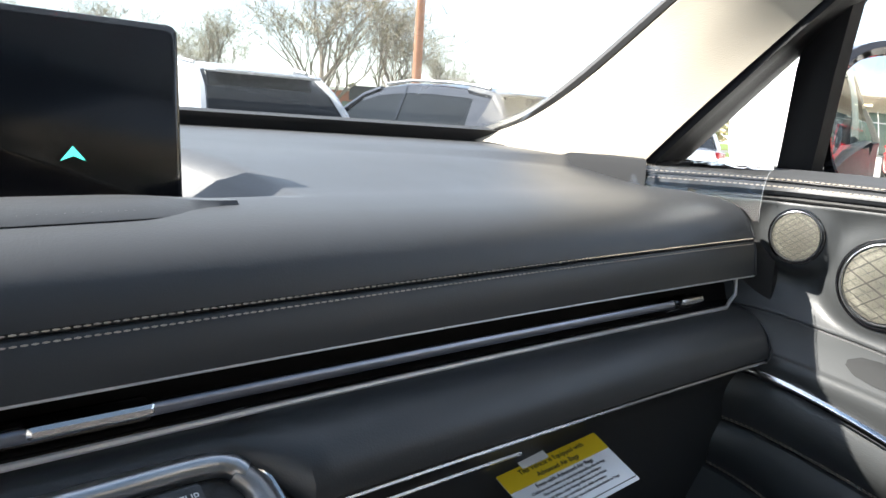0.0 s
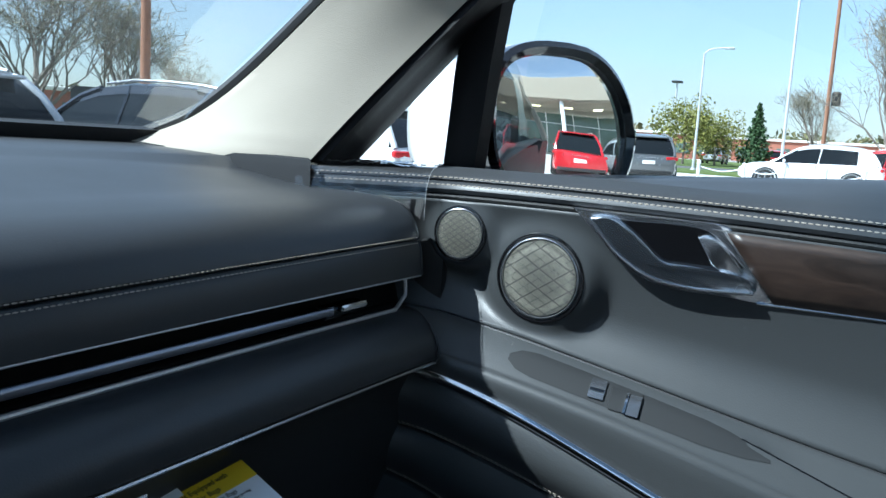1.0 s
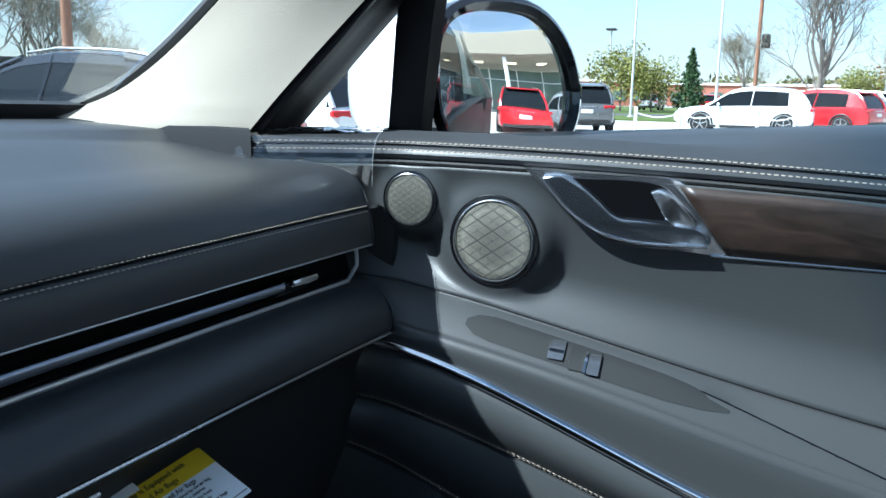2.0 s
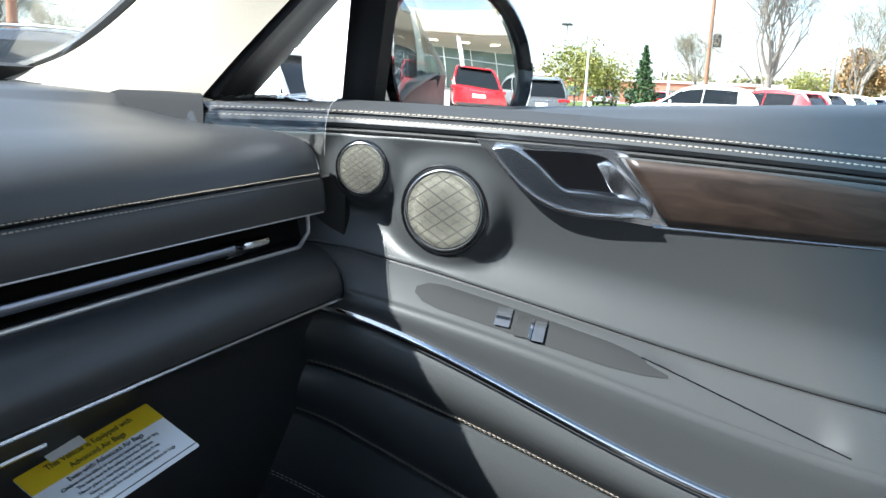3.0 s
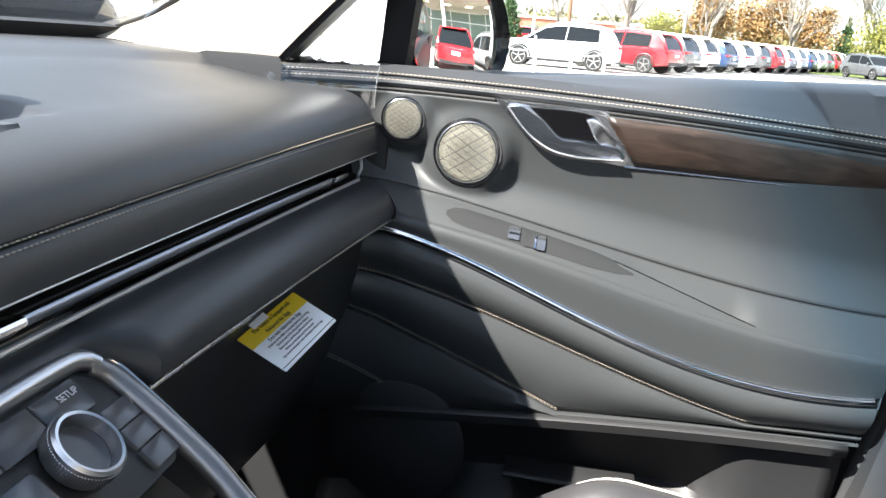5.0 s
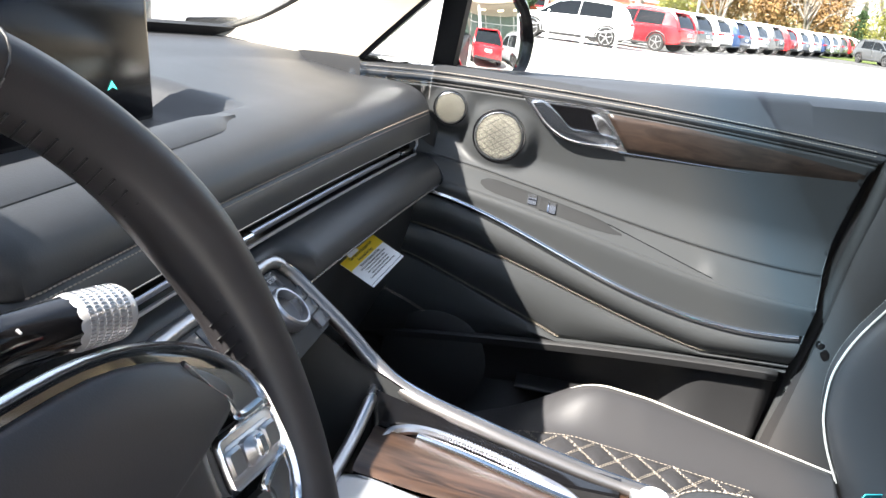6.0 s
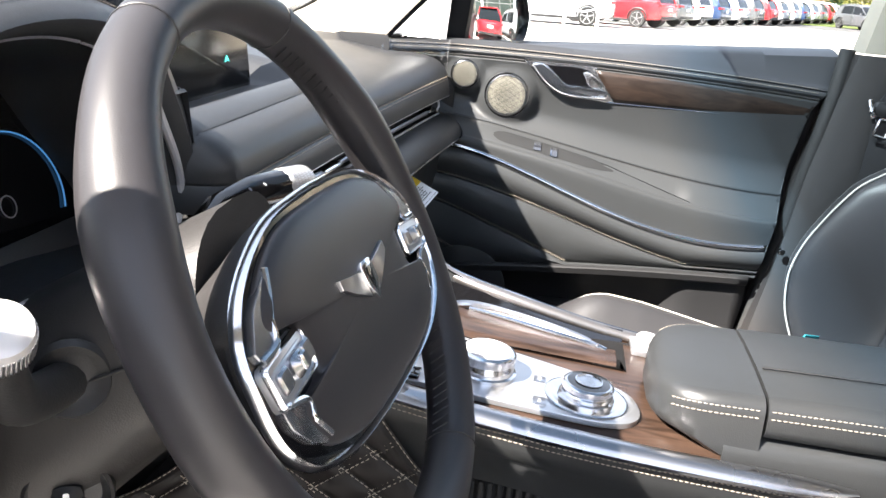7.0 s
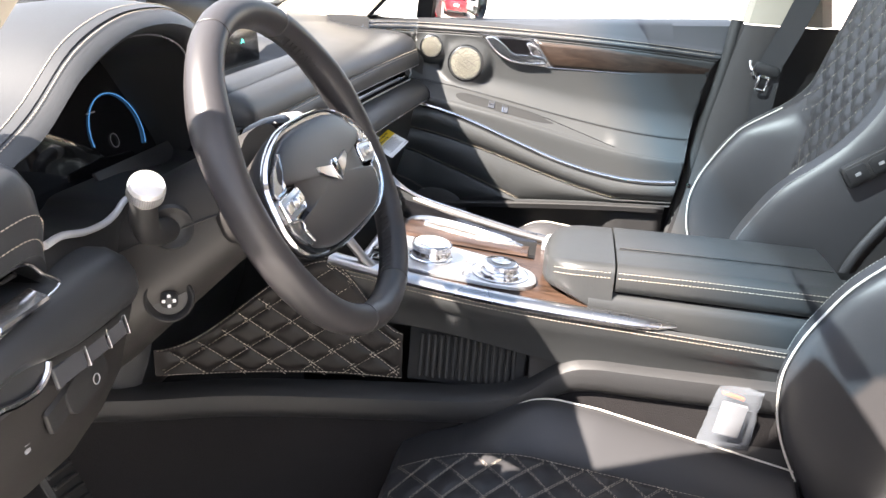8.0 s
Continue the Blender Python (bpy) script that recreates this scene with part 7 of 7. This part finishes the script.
def car_model(name, paint, label, height=1.68, dark_roof=False, category="car"):
    """A parked car, nose towards +y, standing on z = 0 of its own space."""
    c = thing(name, label, category)
    H = height
    zs_ = H / 1.68
    bz = 1.02 * zs_
    st = ((-2.40, .74, .48, .88), (-2.36, .84, .42, .98), (-2.20, .91, .36, 1.03), (-1.75, .955, .30, 1.07), (-0.9, .97, .26, 1.06), (0.2, .97, .25, 1.04), (1.0, .965, .25, 1.02), (1.35, .96, .26, 1.00), (1.9, .93, .30, .94), (2.2, .88, .36, .86), (2.36, .78, .42, .76), (2.41, .66, .48, .66))
    rows = []
    for y, w, zb, zt in st:
        zt *= zs_
        half = [(w * .88, zb), (w * .97, zb + .05), (w, zb + .16), (w * .995, (zb + zt) / 2), (w * .985, zt - .12), (w * .965, zt - .03), (w * .90, zt), (w * .45, zt + .02)]
        rows.append([Vector((x, y, z)) for x, z in half] + [Vector((-x, y, z)) for x, z in reversed(half)])
    body = part("body", loft(rows, True, True), paint, c)
    # roofline over the length: height share, half width at the belt and at the roof
    line = ((1.30, 0.0, .88, .86), (1.05, .20, .90, .83), (.72, .52, .905, .78), (.42, .79, .905, .735), (.12, .93, .905, .71), (-.35, 1.0, .905, .70), (-.95, .985, .905, .695), (-1.45, .94, .90, .685), (-1.82, .86, .885, .67), (-2.02, .62, .865, .69), (-2.16, .32, .85, .76), (-2.26, 0.0, .83, .82))
    def gz(t): return bz - .03 + (H - bz + .03) * t
    def ribs(k, lo, hi):
        rows = []
        for y, h, wb, wt in line:
            half = []
            for f in (lo, lo + (hi - lo) * .35, lo + (hi - lo) * .7, hi):
                w = wb + (wt - wb) * f * max(h, .02)
                half.append((w * k, gz(h * f)))
            if hi == 1.0:
                half += [(wt * .93 * k, gz(h) + .022 * h * k), (wt * .5 * k, gz(h) + .042 * h * k)]
            rows.append([Vector((x, y, z)) for x, z in half] + [Vector((-x, y, z)) for x, z in reversed(half)])
        return rows
    glass = part("glasshouse", loft(ribs(1.0, 0.0, 1.0), False, False), TINT, c, "dark tinted windows")
    part("roof", loft(ribs(1.012, 0.86, 1.0)[3:9]), paint, c)
    def strut(name, pts, r):
        return part(name, tube([Vector(p) for p in pts], r, 6), paint, c)
    def side(s, y, f):
        for a, b in zip(line, line[1:]):
            if b[0] <= y <= a[0]:
                t = (a[0] - y) / (a[0] - b[0])
                h, wb, wt = [a[q] + (b[q] - a[q]) * t for q in (1, 2, 3)]
                return Vector((s * (wb + (wt - wb) * f * h), y, gz(h * f)))
        return Vector((s * .85, y, gz(0)))
    for s in (1, -1):
        strut("front_pillar", [side(s, y, 1.0) for y in (1.28, 1.05, .72, .42, .12)], .036)
        strut("rear_pillar", [side(s, y, 1.0) for y in (-1.45, -1.82, -2.02, -2.16, -2.25)], .045)
        strut("centre_pillar", [side(s, -.28, .02), side(s, -.32, .5), side(s, -.36, .98)], .022)
        part("rear_quarter", loft([[side(s, y, f) * 1.004 for f in (0, .33, .66, 1.0)] for y in (-1.52, -1.75, -1.98, -2.14)]), paint, c)
        part("roof_rail", tube([side(s, y, 1.0) + Vector((-s * .05, 0, .055)) for y in (.10, -.35, -.95, -1.45, -1.7)], .018, 6), ALLOY, c)
        part("mirror", box(Matrix.Translation((s * 1.03, .82, bz + .06)), .17, .10, .12, .03), paint, c)
        part("door_line", box(Matrix.Translation((s * .968, -.21, .70 * zs_)), .012, .012, .62, .002), TYRE, c)
        part("sill", box(Matrix.Translation((s * .955, .0, .28)), .05, 2.5, .10, .02), PLASTIC, c)
        part("tail_light", box(Matrix.Translation((s * .73, -2.335, .93 * zs_)) @ Matrix.Rotation(radians(14 * s), 4, "Z"), .40, .10, .10, .02), TAIL, c, "red tail light")
        part("head_light", box(Matrix.Translation((s * .66, 2.26, .74 * zs_)) @ Matrix.Rotation(radians(-22 * s), 4, "Z"), .34, .14, .10, .02), HEAD, c, "clear headlight")
        for y in (-1.42, 1.42):
            wm = Matrix.Translation((s * .90, y, .355)) @ Matrix.Rotation(radians(90 * s), 4, "Y")
            wh = part("wheel", lathe([(.22, -.08), (.30, -.10), (.35, -.085), (.358, 0), (.35, .085), (.30, .10), (.26, .085)], wm, 28), TYRE, c)
            part("rim", lathe([(.262, .06), (.262, .092), (.245, .094), (.235, .05), (.08, .06), (.05, .085), (.002, .088)], wm, 28), ALLOY, wh)
            bm = bmesh.new()
            for k in range(5):
                box(wm @ Matrix.Rotation(2 * math.pi * k / 5, 4, "Z") @ Matrix.Translation((.15, 0, .075)), .20, .055, .025, .01, bm)
            part("spokes", bm, ALLOY, wh)
            part("arch", tube([Vector((s * .975, y + .42 * math.cos(a), .355 + .42 * math.sin(a))) for a in (math.pi * k / 12 for k in range(13))], .035, 6), PLASTIC, c)
    part("plate", box(Matrix.Translation((0, -2.405, .78 * zs_)), .40, .012, .12, .004), WHITE_MARK, c)
    for i in range(7):
        part("badge_bar", box(Matrix.Translation((-.27 + .09 * i, -2.40, .935 * zs_)), .045, .012, .030, .004), CHROME, c)
    part("bumper", box(Matrix.Translation((0, -2.34, .46)), 1.5, .16, .14, .04), PLASTIC, c)
    part("grille", box(Matrix.Translation((0, 2.35, .62 * zs_)), .85, .08, .26, .04), GLOSS, c)
    part("spoiler", box(Matrix.Translation((0, -1.90, gz(.88))), 1.22, .24, .04, .015), paint, c)
    return c


def paint(name, col, metal=0.0):
    return material(name, col, 0.25, metal=metal, coat=0.8, tone=0.02)


P_BLACK, P_RED = paint("black_paint", (0.02, 0.022, 0.03)), paint("red_paint", (0.42, 0.012, 0.018))
P_SILVER, P_GREY, P_BLUE = paint("silver_paint", (0.45, 0.47, 0.50), .3), paint("grey_paint", (0.12, 0.125, 0.13), .3), paint("blue_paint", (0.03, 0.06, 0.14), .3)


def place(c, x, y, heading, first=True):
    m = Matrix.Translation((x, y, G)) @ Matrix.Rotation(radians(-heading), 4, "Z")
    if first:
        c.matrix_basis = m
        return c
    return copy_thing(c, m)


LOT = "cars parked in the lot"
silver = place(car_model("parked_suv", P_SILVER, "silver parked crossover seen from behind", 1.60), 4.75, 8.9, 0)
black = place(car_model("parked_suv", P_BLACK, "black parked crossover with red tail lights", 1.56), 7.45, 7.25, 8)
white = place(car_model("parked_suv", CAR_WHITE, "white parked estate car with clear lamps", 1.66), 33.2, 1.2, 2)
red = place(car_model("parked_suv", P_RED, "red parked estate car in the row", 1.66), 36.6, -1.4, 28)
grey = place(car_model("parked_suv", P_GREY, "dark grey parked estate car in the row", 1.66), 39.8, -2.5, 28)
blue = place(car_model("parked_suv", P_BLUE, "dark blue parked estate car in the row", 1.62), 46.2, -5.2, 28)
for c in (silver, black, white, red, grey, blue):
    c["group"] = LOT
place(white, 11.6, 8.1, 4, False)
place(white, 43.0, -3.8, 28, False)
place(grey, 29.5, 6.6, 70, False)
row_cars = (silver, grey, red, silver, white, blue, silver, grey, red, white)
for k, c in enumerate(row_cars):
    place(c, 49.4 + 3.2 * k, -6.7 - 1.45 * k, 28, False)
for k, c in enumerate((grey, blue, white, grey, silver, blue)):
    place(c, 63 - 1.2 * k, -19.5 - 3.4 * k, 250, False)
for k, c in enumerate((blue, red, white, silver, red, grey, white)):
    place(c, 84 + (k % 3), 28 - 5.5 * k, 90, False)
place(red, 1.99, -6.34, 176, False)["label"] = "red parked estate car behind, near the showroom"
place(silver, 4.6, -5.6, 178, False)


# bare spring trees
def tree_model(name, seed, height, label, leaf, spread=1.0, depth=6, bud=0.05, per=3):
    t = thing(name, label, "tree")
    rng = random.Random(seed)
    bm, lf = bmesh.new(), bmesh.new()
    def grow(p, d, L, r, level):
        n = 3 if level < 2 else 2
        pts, q, dd = [p], p, d
        for i in range(n):
            dd = (dd + Vector((rng.uniform(-.16, .16), rng.uniform(-.16, .16), rng.uniform(-.02, .12)))).normalized()
            q = q + dd * (L / n)
            pts.append(q)
        tube(pts, r, 6 if level < 2 else 3, bm=bm, taper=[1 - .42 * i / n for i in range(n + 1)])
        if level >= depth - 1:
            for _ in range(per):
                w = pts[rng.randrange(0, n + 1)]
                a = (dd * .5 + Vector((rng.uniform(-1, 1), rng.uniform(-1, 1), rng.uniform(-.5, 1)))).normalized() * height * rng.uniform(.025, .055)
                b = Vector((rng.uniform(-1, 1), rng.uniform(-1, 1), rng.uniform(-1, 1))).normalized() * bud * rng.uniform(.4, 1.0)
                lf.faces.new([lf.verts.new(w), lf.verts.new(w + a), lf.verts.new(w + a + b), lf.verts.new(w + b)])
        if level == depth:
            return
        for k in range(6 if level == 0 else 3 if level < 3 else 2):
            ang = rng.uniform(0, 2 * math.pi)
            tilt = rng.uniform(.24, .70) * spread
            s, u = frame_axes(dd)
            nd = (dd * math.cos(tilt) + (s * math.cos(ang) + u * math.sin(ang)) * math.sin(tilt) + Vector((0, 0, .16))).normalized()
            grow(pts[-1] if k == 0 else pts[rng.randrange(1, n + 1)], nd, L * rng.uniform(.66, .86), r * .60, level + 1)
    grow(Vector((0, 0, -0.1)), Vector((0, 0, 1)), height * .17, height * .0110, 0)
    part("trunk", bm, BARK, t, "grey-brown trunk and limbs")
    part("crown", lf, leaf, t, "sparse spring buds", False, "stuff")
    return t


def crown_model(name, seed, height, width, leaf, label, n=2600, cone=False, size=0.16):
    t = thing(name, label, "tree")
    rng = random.Random(seed)
    part("trunk", tube([(0, 0, -.1), (0.05, 0, height * .3), (0, .05, height * .8)], height * .022, 8, taper=[1.2, .9, .3]), BARK, t)
    lf = bmesh.new()
    lobes = [(Vector((rng.uniform(-.6, .6) * width / 2, rng.uniform(-.6, .6) * width / 2, height * rng.uniform(.35, .85))), rng.uniform(.18, .34) * width) for _ in range(12)]
    for _ in range(n):
        if cone:
            h = rng.random() ** 1.3
            rad = width / 2 * (1 - h) * (.55 + .45 * abs(math.sin(h * 24))) * math.sqrt(rng.random())
            a = rng.uniform(0, 2 * math.pi)
            p = Vector((rad * math.cos(a), rad * math.sin(a), height * (.08 + .92 * h)))
        else:
            c, r = lobes[rng.randrange(12)]
            d = Vector((rng.gauss(0, 1), rng.gauss(0, 1), rng.gauss(0, 1))).normalized()
            p = c + d * r * (rng.random() ** .4)
        s = size * rng.uniform(.5, 1.3)
        a, b = Vector((rng.uniform(-1, 1), rng.uniform(-1, 1), rng.uniform(-1, 1))).normalized() * s, Vector((rng.uniform(-1, 1), rng.uniform(-1, 1), rng.uniform(-1, 1))).normalized() * s
        lf.faces.new([lf.verts.new(p), lf.verts.new(p + a), lf.verts.new(p + a + b), lf.verts.new(p + b)])
    part("crown", lf, leaf, t, "", False, "stuff")
    return t


def polar(az, d): return (d * math.sin(radians(az)), d * math.cos(radians(az)))


def plant(t, az, d, scale=1.0, turn=0.0, first=False, wide=1.0):
    x, y = polar(az, d)
    m = Matrix.Translation((x, y, G)) @ Matrix.Rotation(turn, 4, "Z") @ Matrix.Diagonal((scale * wide, scale * wide, scale, 1))
    if first:
        t.matrix_basis = m
        return t
    return copy_thing(t, m)


bare = plant(tree_model("bare_tree", 3, 8.0, "leafless young tree with fine spring buds", BUDS, 0.95, 7, 0.018, 2), 31.5, 50, 1.40, 0, True, 1.15)
plant(bare, 38.6, 52, 1.52, 1.3, wide=1.15)
plant(bare, 43.0, 56, 1.40, 2.4, wide=1.15)
plant(bare, 25.5, 54, 1.1, 4.0)
plant(bare, 19.0, 50, 1.0, 5.2)
plant(bare, 46.5, 66, 1.0, 3.4)
plant(bare, 57.5, 60, 0.95, 0.8)
plant(bare, 60.0, 46, 0.9, 1.9)
big = plant(tree_model("bare_tree", 11, 13.0, "large leafless tree with wide limbs", BUDS, 0.95, 7, 0.022, 2), 92.2, 58, 1.40, 0.4, True, 1.1)
plant(big, 97.5, 72, 0.95, 2.0)
plant(big, 102.5, 85, 1.0, 3.3)
plant(big, 88.0, 95, 0.8, 4.6)
plant(big, 107, 92, 1.0, 5.5)
plant(big, 73, 110, 0.9, 1.0)
yel = plant(crown_model("leafy_tree", 5, 5.2, 5.0, LEAF_Y, "small tree in fresh yellow-green leaf", 4200, size=.15), 80.2, 72, 1.0, 0, True)
plant(yel, 82.2, 76, .85, 1.0)
plant(yel, 49.8, 80, .7, 2.0)
plant(yel, 53.0, 84, .75, 3.0)
plant(yel, 94.5, 84, .8, 2.6)
ever = plant(crown_model("evergreen", 8, 5.4, 3.6, LEAF_G, "dark green conifer beyond the road", 4200, True, .15), 84.6, 76, 1.0, 0, True)
plant(ever, 48.3, 74, .55, 1.0)
plant(ever, 105.5, 100, 1.0, 2.0)
rus = plant(crown_model("russet_tree", 9, 6.5, 6.5, LEAF_O, "tree in russet spring leaf behind the parked row", 4200, size=.2), 97.0, 88, 1.0, 0, True)
plant(rus, 100.2, 92, 1.1, 1.0)
plant(rus, 103.4, 98, 1.0, 2.0)
plant(rus, 110.0, 100, 1.0, 3.0)
plant(yel, 107.5, 90, 1.0, 4.0)

# far woods along the horizon
rng = random.Random(21)
bm = bmesh.new()
for _ in range(22000):
    az, d = rng.uniform(5, 125), rng.uniform(150, 190)
    hmax = 5.0 + 3.0 * noise.noise(Vector((az * .22, 0, 0))) + 1.5 * noise.noise(Vector((az * .9, 2, 0)))
    x, y = polar(az, d)
    p = Vector((x, y, G + hmax * rng.random() ** .8))
    s = rng.uniform(.3, .9)
    a, b = Vector((rng.uniform(-1, 1), rng.uniform(-1, 1), rng.uniform(-1, 1))).normalized() * s, Vector((rng.uniform(-1, 1), rng.uniform(-1, 1), rng.uniform(-1, 1))).normalized() * s
    bm.faces.new([bm.verts.new(p), bm.verts.new(p + a), bm.verts.new(p + a + b), bm.verts.new(p + b)])
tagged(part("far_woods", bm, LEAF_W, smooth=False), "hazy belt of distant spring woods", "woods", kind="stuff")

# poles and lamps
def pole(name, az, d, h, r, mat, label, category, top=.75):
    x, y = polar(az, d)
    t = thing(name, label, category, (x, y, G))
    part("shaft", tube([(x, y, G - .05), (x, y, G + h * .5), (x, y, G + h)], r, 12, taper=[1, (1 + top) / 2, top]), mat, t)
    part("base", lathe([(r * 1.9, 0), (r * 1.9, .12), (r * 1.1, .2)], Matrix.Translation((x, y, G)), 16), mat, t)
    return t, x, y
pole("utility_pole", 44.7, 26, 10.5, .15, POLE_WOOD, "tall brown wooden utility pole", "pole", .85)
up, x, y = pole("utility_pole", 88.5, 60, 14, .14, POLE_WOOD, "brown wooden pole with a lamp drum", "pole", .8)
part("drum", lathe([(.25, 0), (.28, .05), (.28, .8), (.2, .9)], Matrix.Translation((x, y - .45, G + 4.6)), 16), PLASTIC, up)
pole("flagpole", 86.2, 48, 15, .085, POLE_METAL, "tall pale metal flagpole by the road", "flagpole", .6)
def street_lamp(az, d, h, label):
    t, x, y = pole("street_lamp", az, d, h, .09, POLE_METAL, label, "street lamp", .6)
    part("arm", tube(smooth_path([(x, y, G + h - .05), (x + .1, y - .35, G + h + .22), (x + .2, y - 1.1, G + h + .32)], 4), .045, 8), POLE_METAL, t)
    part("lamp_head", box(Matrix.Translation((x + .22, y - 1.35, G + h + .30)), .26, .6, .12, .04), POLE_METAL, t)
street_lamp(80.9, 52, 6.9, "galvanised street lamp with a curved arm")
t, x, y = pole("lot_lamp", 79.4, 80, 7.2, .10, POLE_METAL, "lot lamp with a flat square head", "street lamp")
part("lamp_head", box(Matrix.Translation((x, y, G + 7.3)), .9, .9, .18, .04), PLASTIC, t)
t, x, y = pole("lot_lamp", 95.9, 62, 8.4, .10, POLE_METAL, "lot lamp with a flat square head", "street lamp")
part("lamp_head", box(Matrix.Translation((x, y, G + 8.5)), .9, .9, .18, .04), PLASTIC, t)
for k, az in enumerate((81.2, 84.0, 86.4, 88.8, 91.0)):
    x, y = polar(az, 27.5)
    b = part("bollard", lathe([(.055, 0), (.055, .82), (.065, .84), (.06, .93), (.002, .96)], Matrix.Translation((x, y, G)), 16), CAR_WHITE)
    tagged(b, "white painted bollard at the edge of the lot", "bollard", "lot bollards")
    if k:
        px, py = polar((81.2, 84.0, 86.4, 88.8)[k - 1], 27.5)
        tagged(part("chain", tube([(px + (x - px) * i / 8, py + (y - py) * i / 8, G + .78 - .14 * math.sin(math.pi * i / 8)) for i in range(9)], .022, 6), CAR_WHITE), "white barrier chain between bollards", "chain", "lot chains")

# far buildings
def low_building(name, az, d, w, h, depth, mat, label):
    x, y = polar(az, d)
    t = thing(name, label, "building", (x, y, G))
    m = Matrix.Translation((x, y, G)) @ Matrix.Rotation(radians(-az), 4, "Z")
    part("wall", box(m @ Matrix.Translation((0, depth / 2, h / 2)), w, depth, h, .05), mat, t)
    part("roof", box(m @ Matrix.Translation((0, depth / 2, h + .15)), w + .6, depth + .6, .35, .05), STUCCO, t)
    n = int(w // 3)
    for i in range(n):
        part("window", box(m @ Matrix.Translation((-w / 2 + 1.5 + 3 * i, -.02, h * .45)), 1.9, .12, h * .45, .03), BUILD_GLASS, t)
    return t, m
t, m = low_building("brick_building", 41.0, 78, 16, 3.0, 10, BRICK, "low red-brick building across the verge")
part("sign", box(m @ Matrix.Translation((.5, -1.2, 2.8)), 2.6, .2, 1.3, .05), PLASTIC, t, "dark sign board")
low_building("brick_building", 47.5, 95, 12, 2.6, 10, BRICK, "low red-brick building far off")
low_building("shop_building", 77.6, 125, 22, 3.4, 10, BRICK, "low shop with a red front far off")
low_building("shop_building", 88.5, 140, 26, 3.4, 10, BRICK, "low shop with a red front far off")

# glazed showroom behind the car, seen in the wing mirror
show = thing("showroom", "glazed showroom with white columns and a deep canopy", "building", (6, -20, G))
FY = -12.2
part("fascia", box(Matrix.Translation((6, FY + 1.2, G + 4.75)), 46, 3.4, 1.5, .05), SHOW_WALL, show, "pale canopy fascia")
part("soffit", box(Matrix.Translation((6, FY + 0.0, G + 3.98)), 46, 5.6, .08, .02), SHOW_WALL, show)
part("wall", box(Matrix.Translation((6, FY - 9.0, G + 2.6)), 46, .3, 5.2, .05), STUCCO, show)
part("floor_slab", box(Matrix.Translation((6, FY - 5.0, G + .05)), 46, 9, .1, .02), STUCCO, show)
for i in range(16):
    x = -15.5 + 2.9 * i
    part("pane", box(Matrix.Translation((x, FY - 1.4, G + 1.95)), 2.8, .04, 3.7, .01), BUILD_GLASS, show)
    part("mullion", box(Matrix.Translation((x + 1.45, FY - 1.36, G + 1.95)), .07, .10, 3.9, .01), POLE_METAL, show)
    if i % 2 == 0:
        part("column", tube([(x, FY + 2.5, G), (x, FY + 2.5, G + 4.0)], .17, 16), CAR_WHITE, show, "white round column")
    part("canopy_light", box(Matrix.Translation((x + .7, FY + .9, G + 3.92)), .9, .45, .04, .01), CEIL_LIGHT, show, "warm canopy light")
part("transom", box(Matrix.Translation((6, FY - 1.34, G + 2.9)), 46, .08, .08, .01), POLE_METAL, show)


# ---------- driver's door, standing open ----------
# stays out of view; added to hold back sky light from the left front
open_door = thing("driver_door", "open driver's door, out of view, white outside with a black leather inner panel", "car door", (-0.76, 0.56, 0.45))
DMX = Matrix.Translation((-0.775, 0.60, 0.0)) @ Matrix.Rotation(radians(-62), 4, "Z")  # its length runs rearwards along -y
def door_skin(x0, bulge, mat, name, label):
    rows = []
    for y in (0.0, -0.1, -0.35, -0.6, -0.85, -1.0, -1.04):
        rows.append([DMX @ Vector((x0 + bulge * math.sin(math.pi * (z - 0.40) / 0.78) - 0.0, y, z)) for z in (0.40, 0.46, 0.62, 0.80, 0.96, 1.08, 1.14)])
    return part(name, sheet(rows, 0.006), mat, open_door, label)
door_skin(-0.055, -0.045, CAR_WHITE, "outer_skin", "white painted outer skin")
door_skin(0.055, 0.018, DOOR_SKIN, "inner_panel", "black leather inner panel")
part("door_edge", box(DMX @ Matrix.Translation((0.0, -1.045, 0.77)), 0.115, 0.012, 0.74, 0.01), CAR_WHITE, open_door)
part("sill_roll", tube([DMX @ Vector((0.03, y, 1.135)) for y in (0.0, -0.3, -0.7, -1.04)], 0.03, 10), DOOR_SKIN, open_door)
part("armrest", box(DMX @ Matrix.Translation((0.085, -0.50, 0.90)), 0.06, 0.50, 0.05, 0.02), DOOR_SKIN, open_door)
part("window_frame", tube(smooth_path([DMX @ Vector(p) for p in ((0.0, 0.02, 1.14), (0.01, -0.16, 1.30), (0.04, -0.40, 1.44), (0.06, -0.70, 1.48), (0.05, -0.98, 1.44), (0.0, -1.04, 1.14))], 6), 0.018, 8), FRAME_BLACK, open_door)
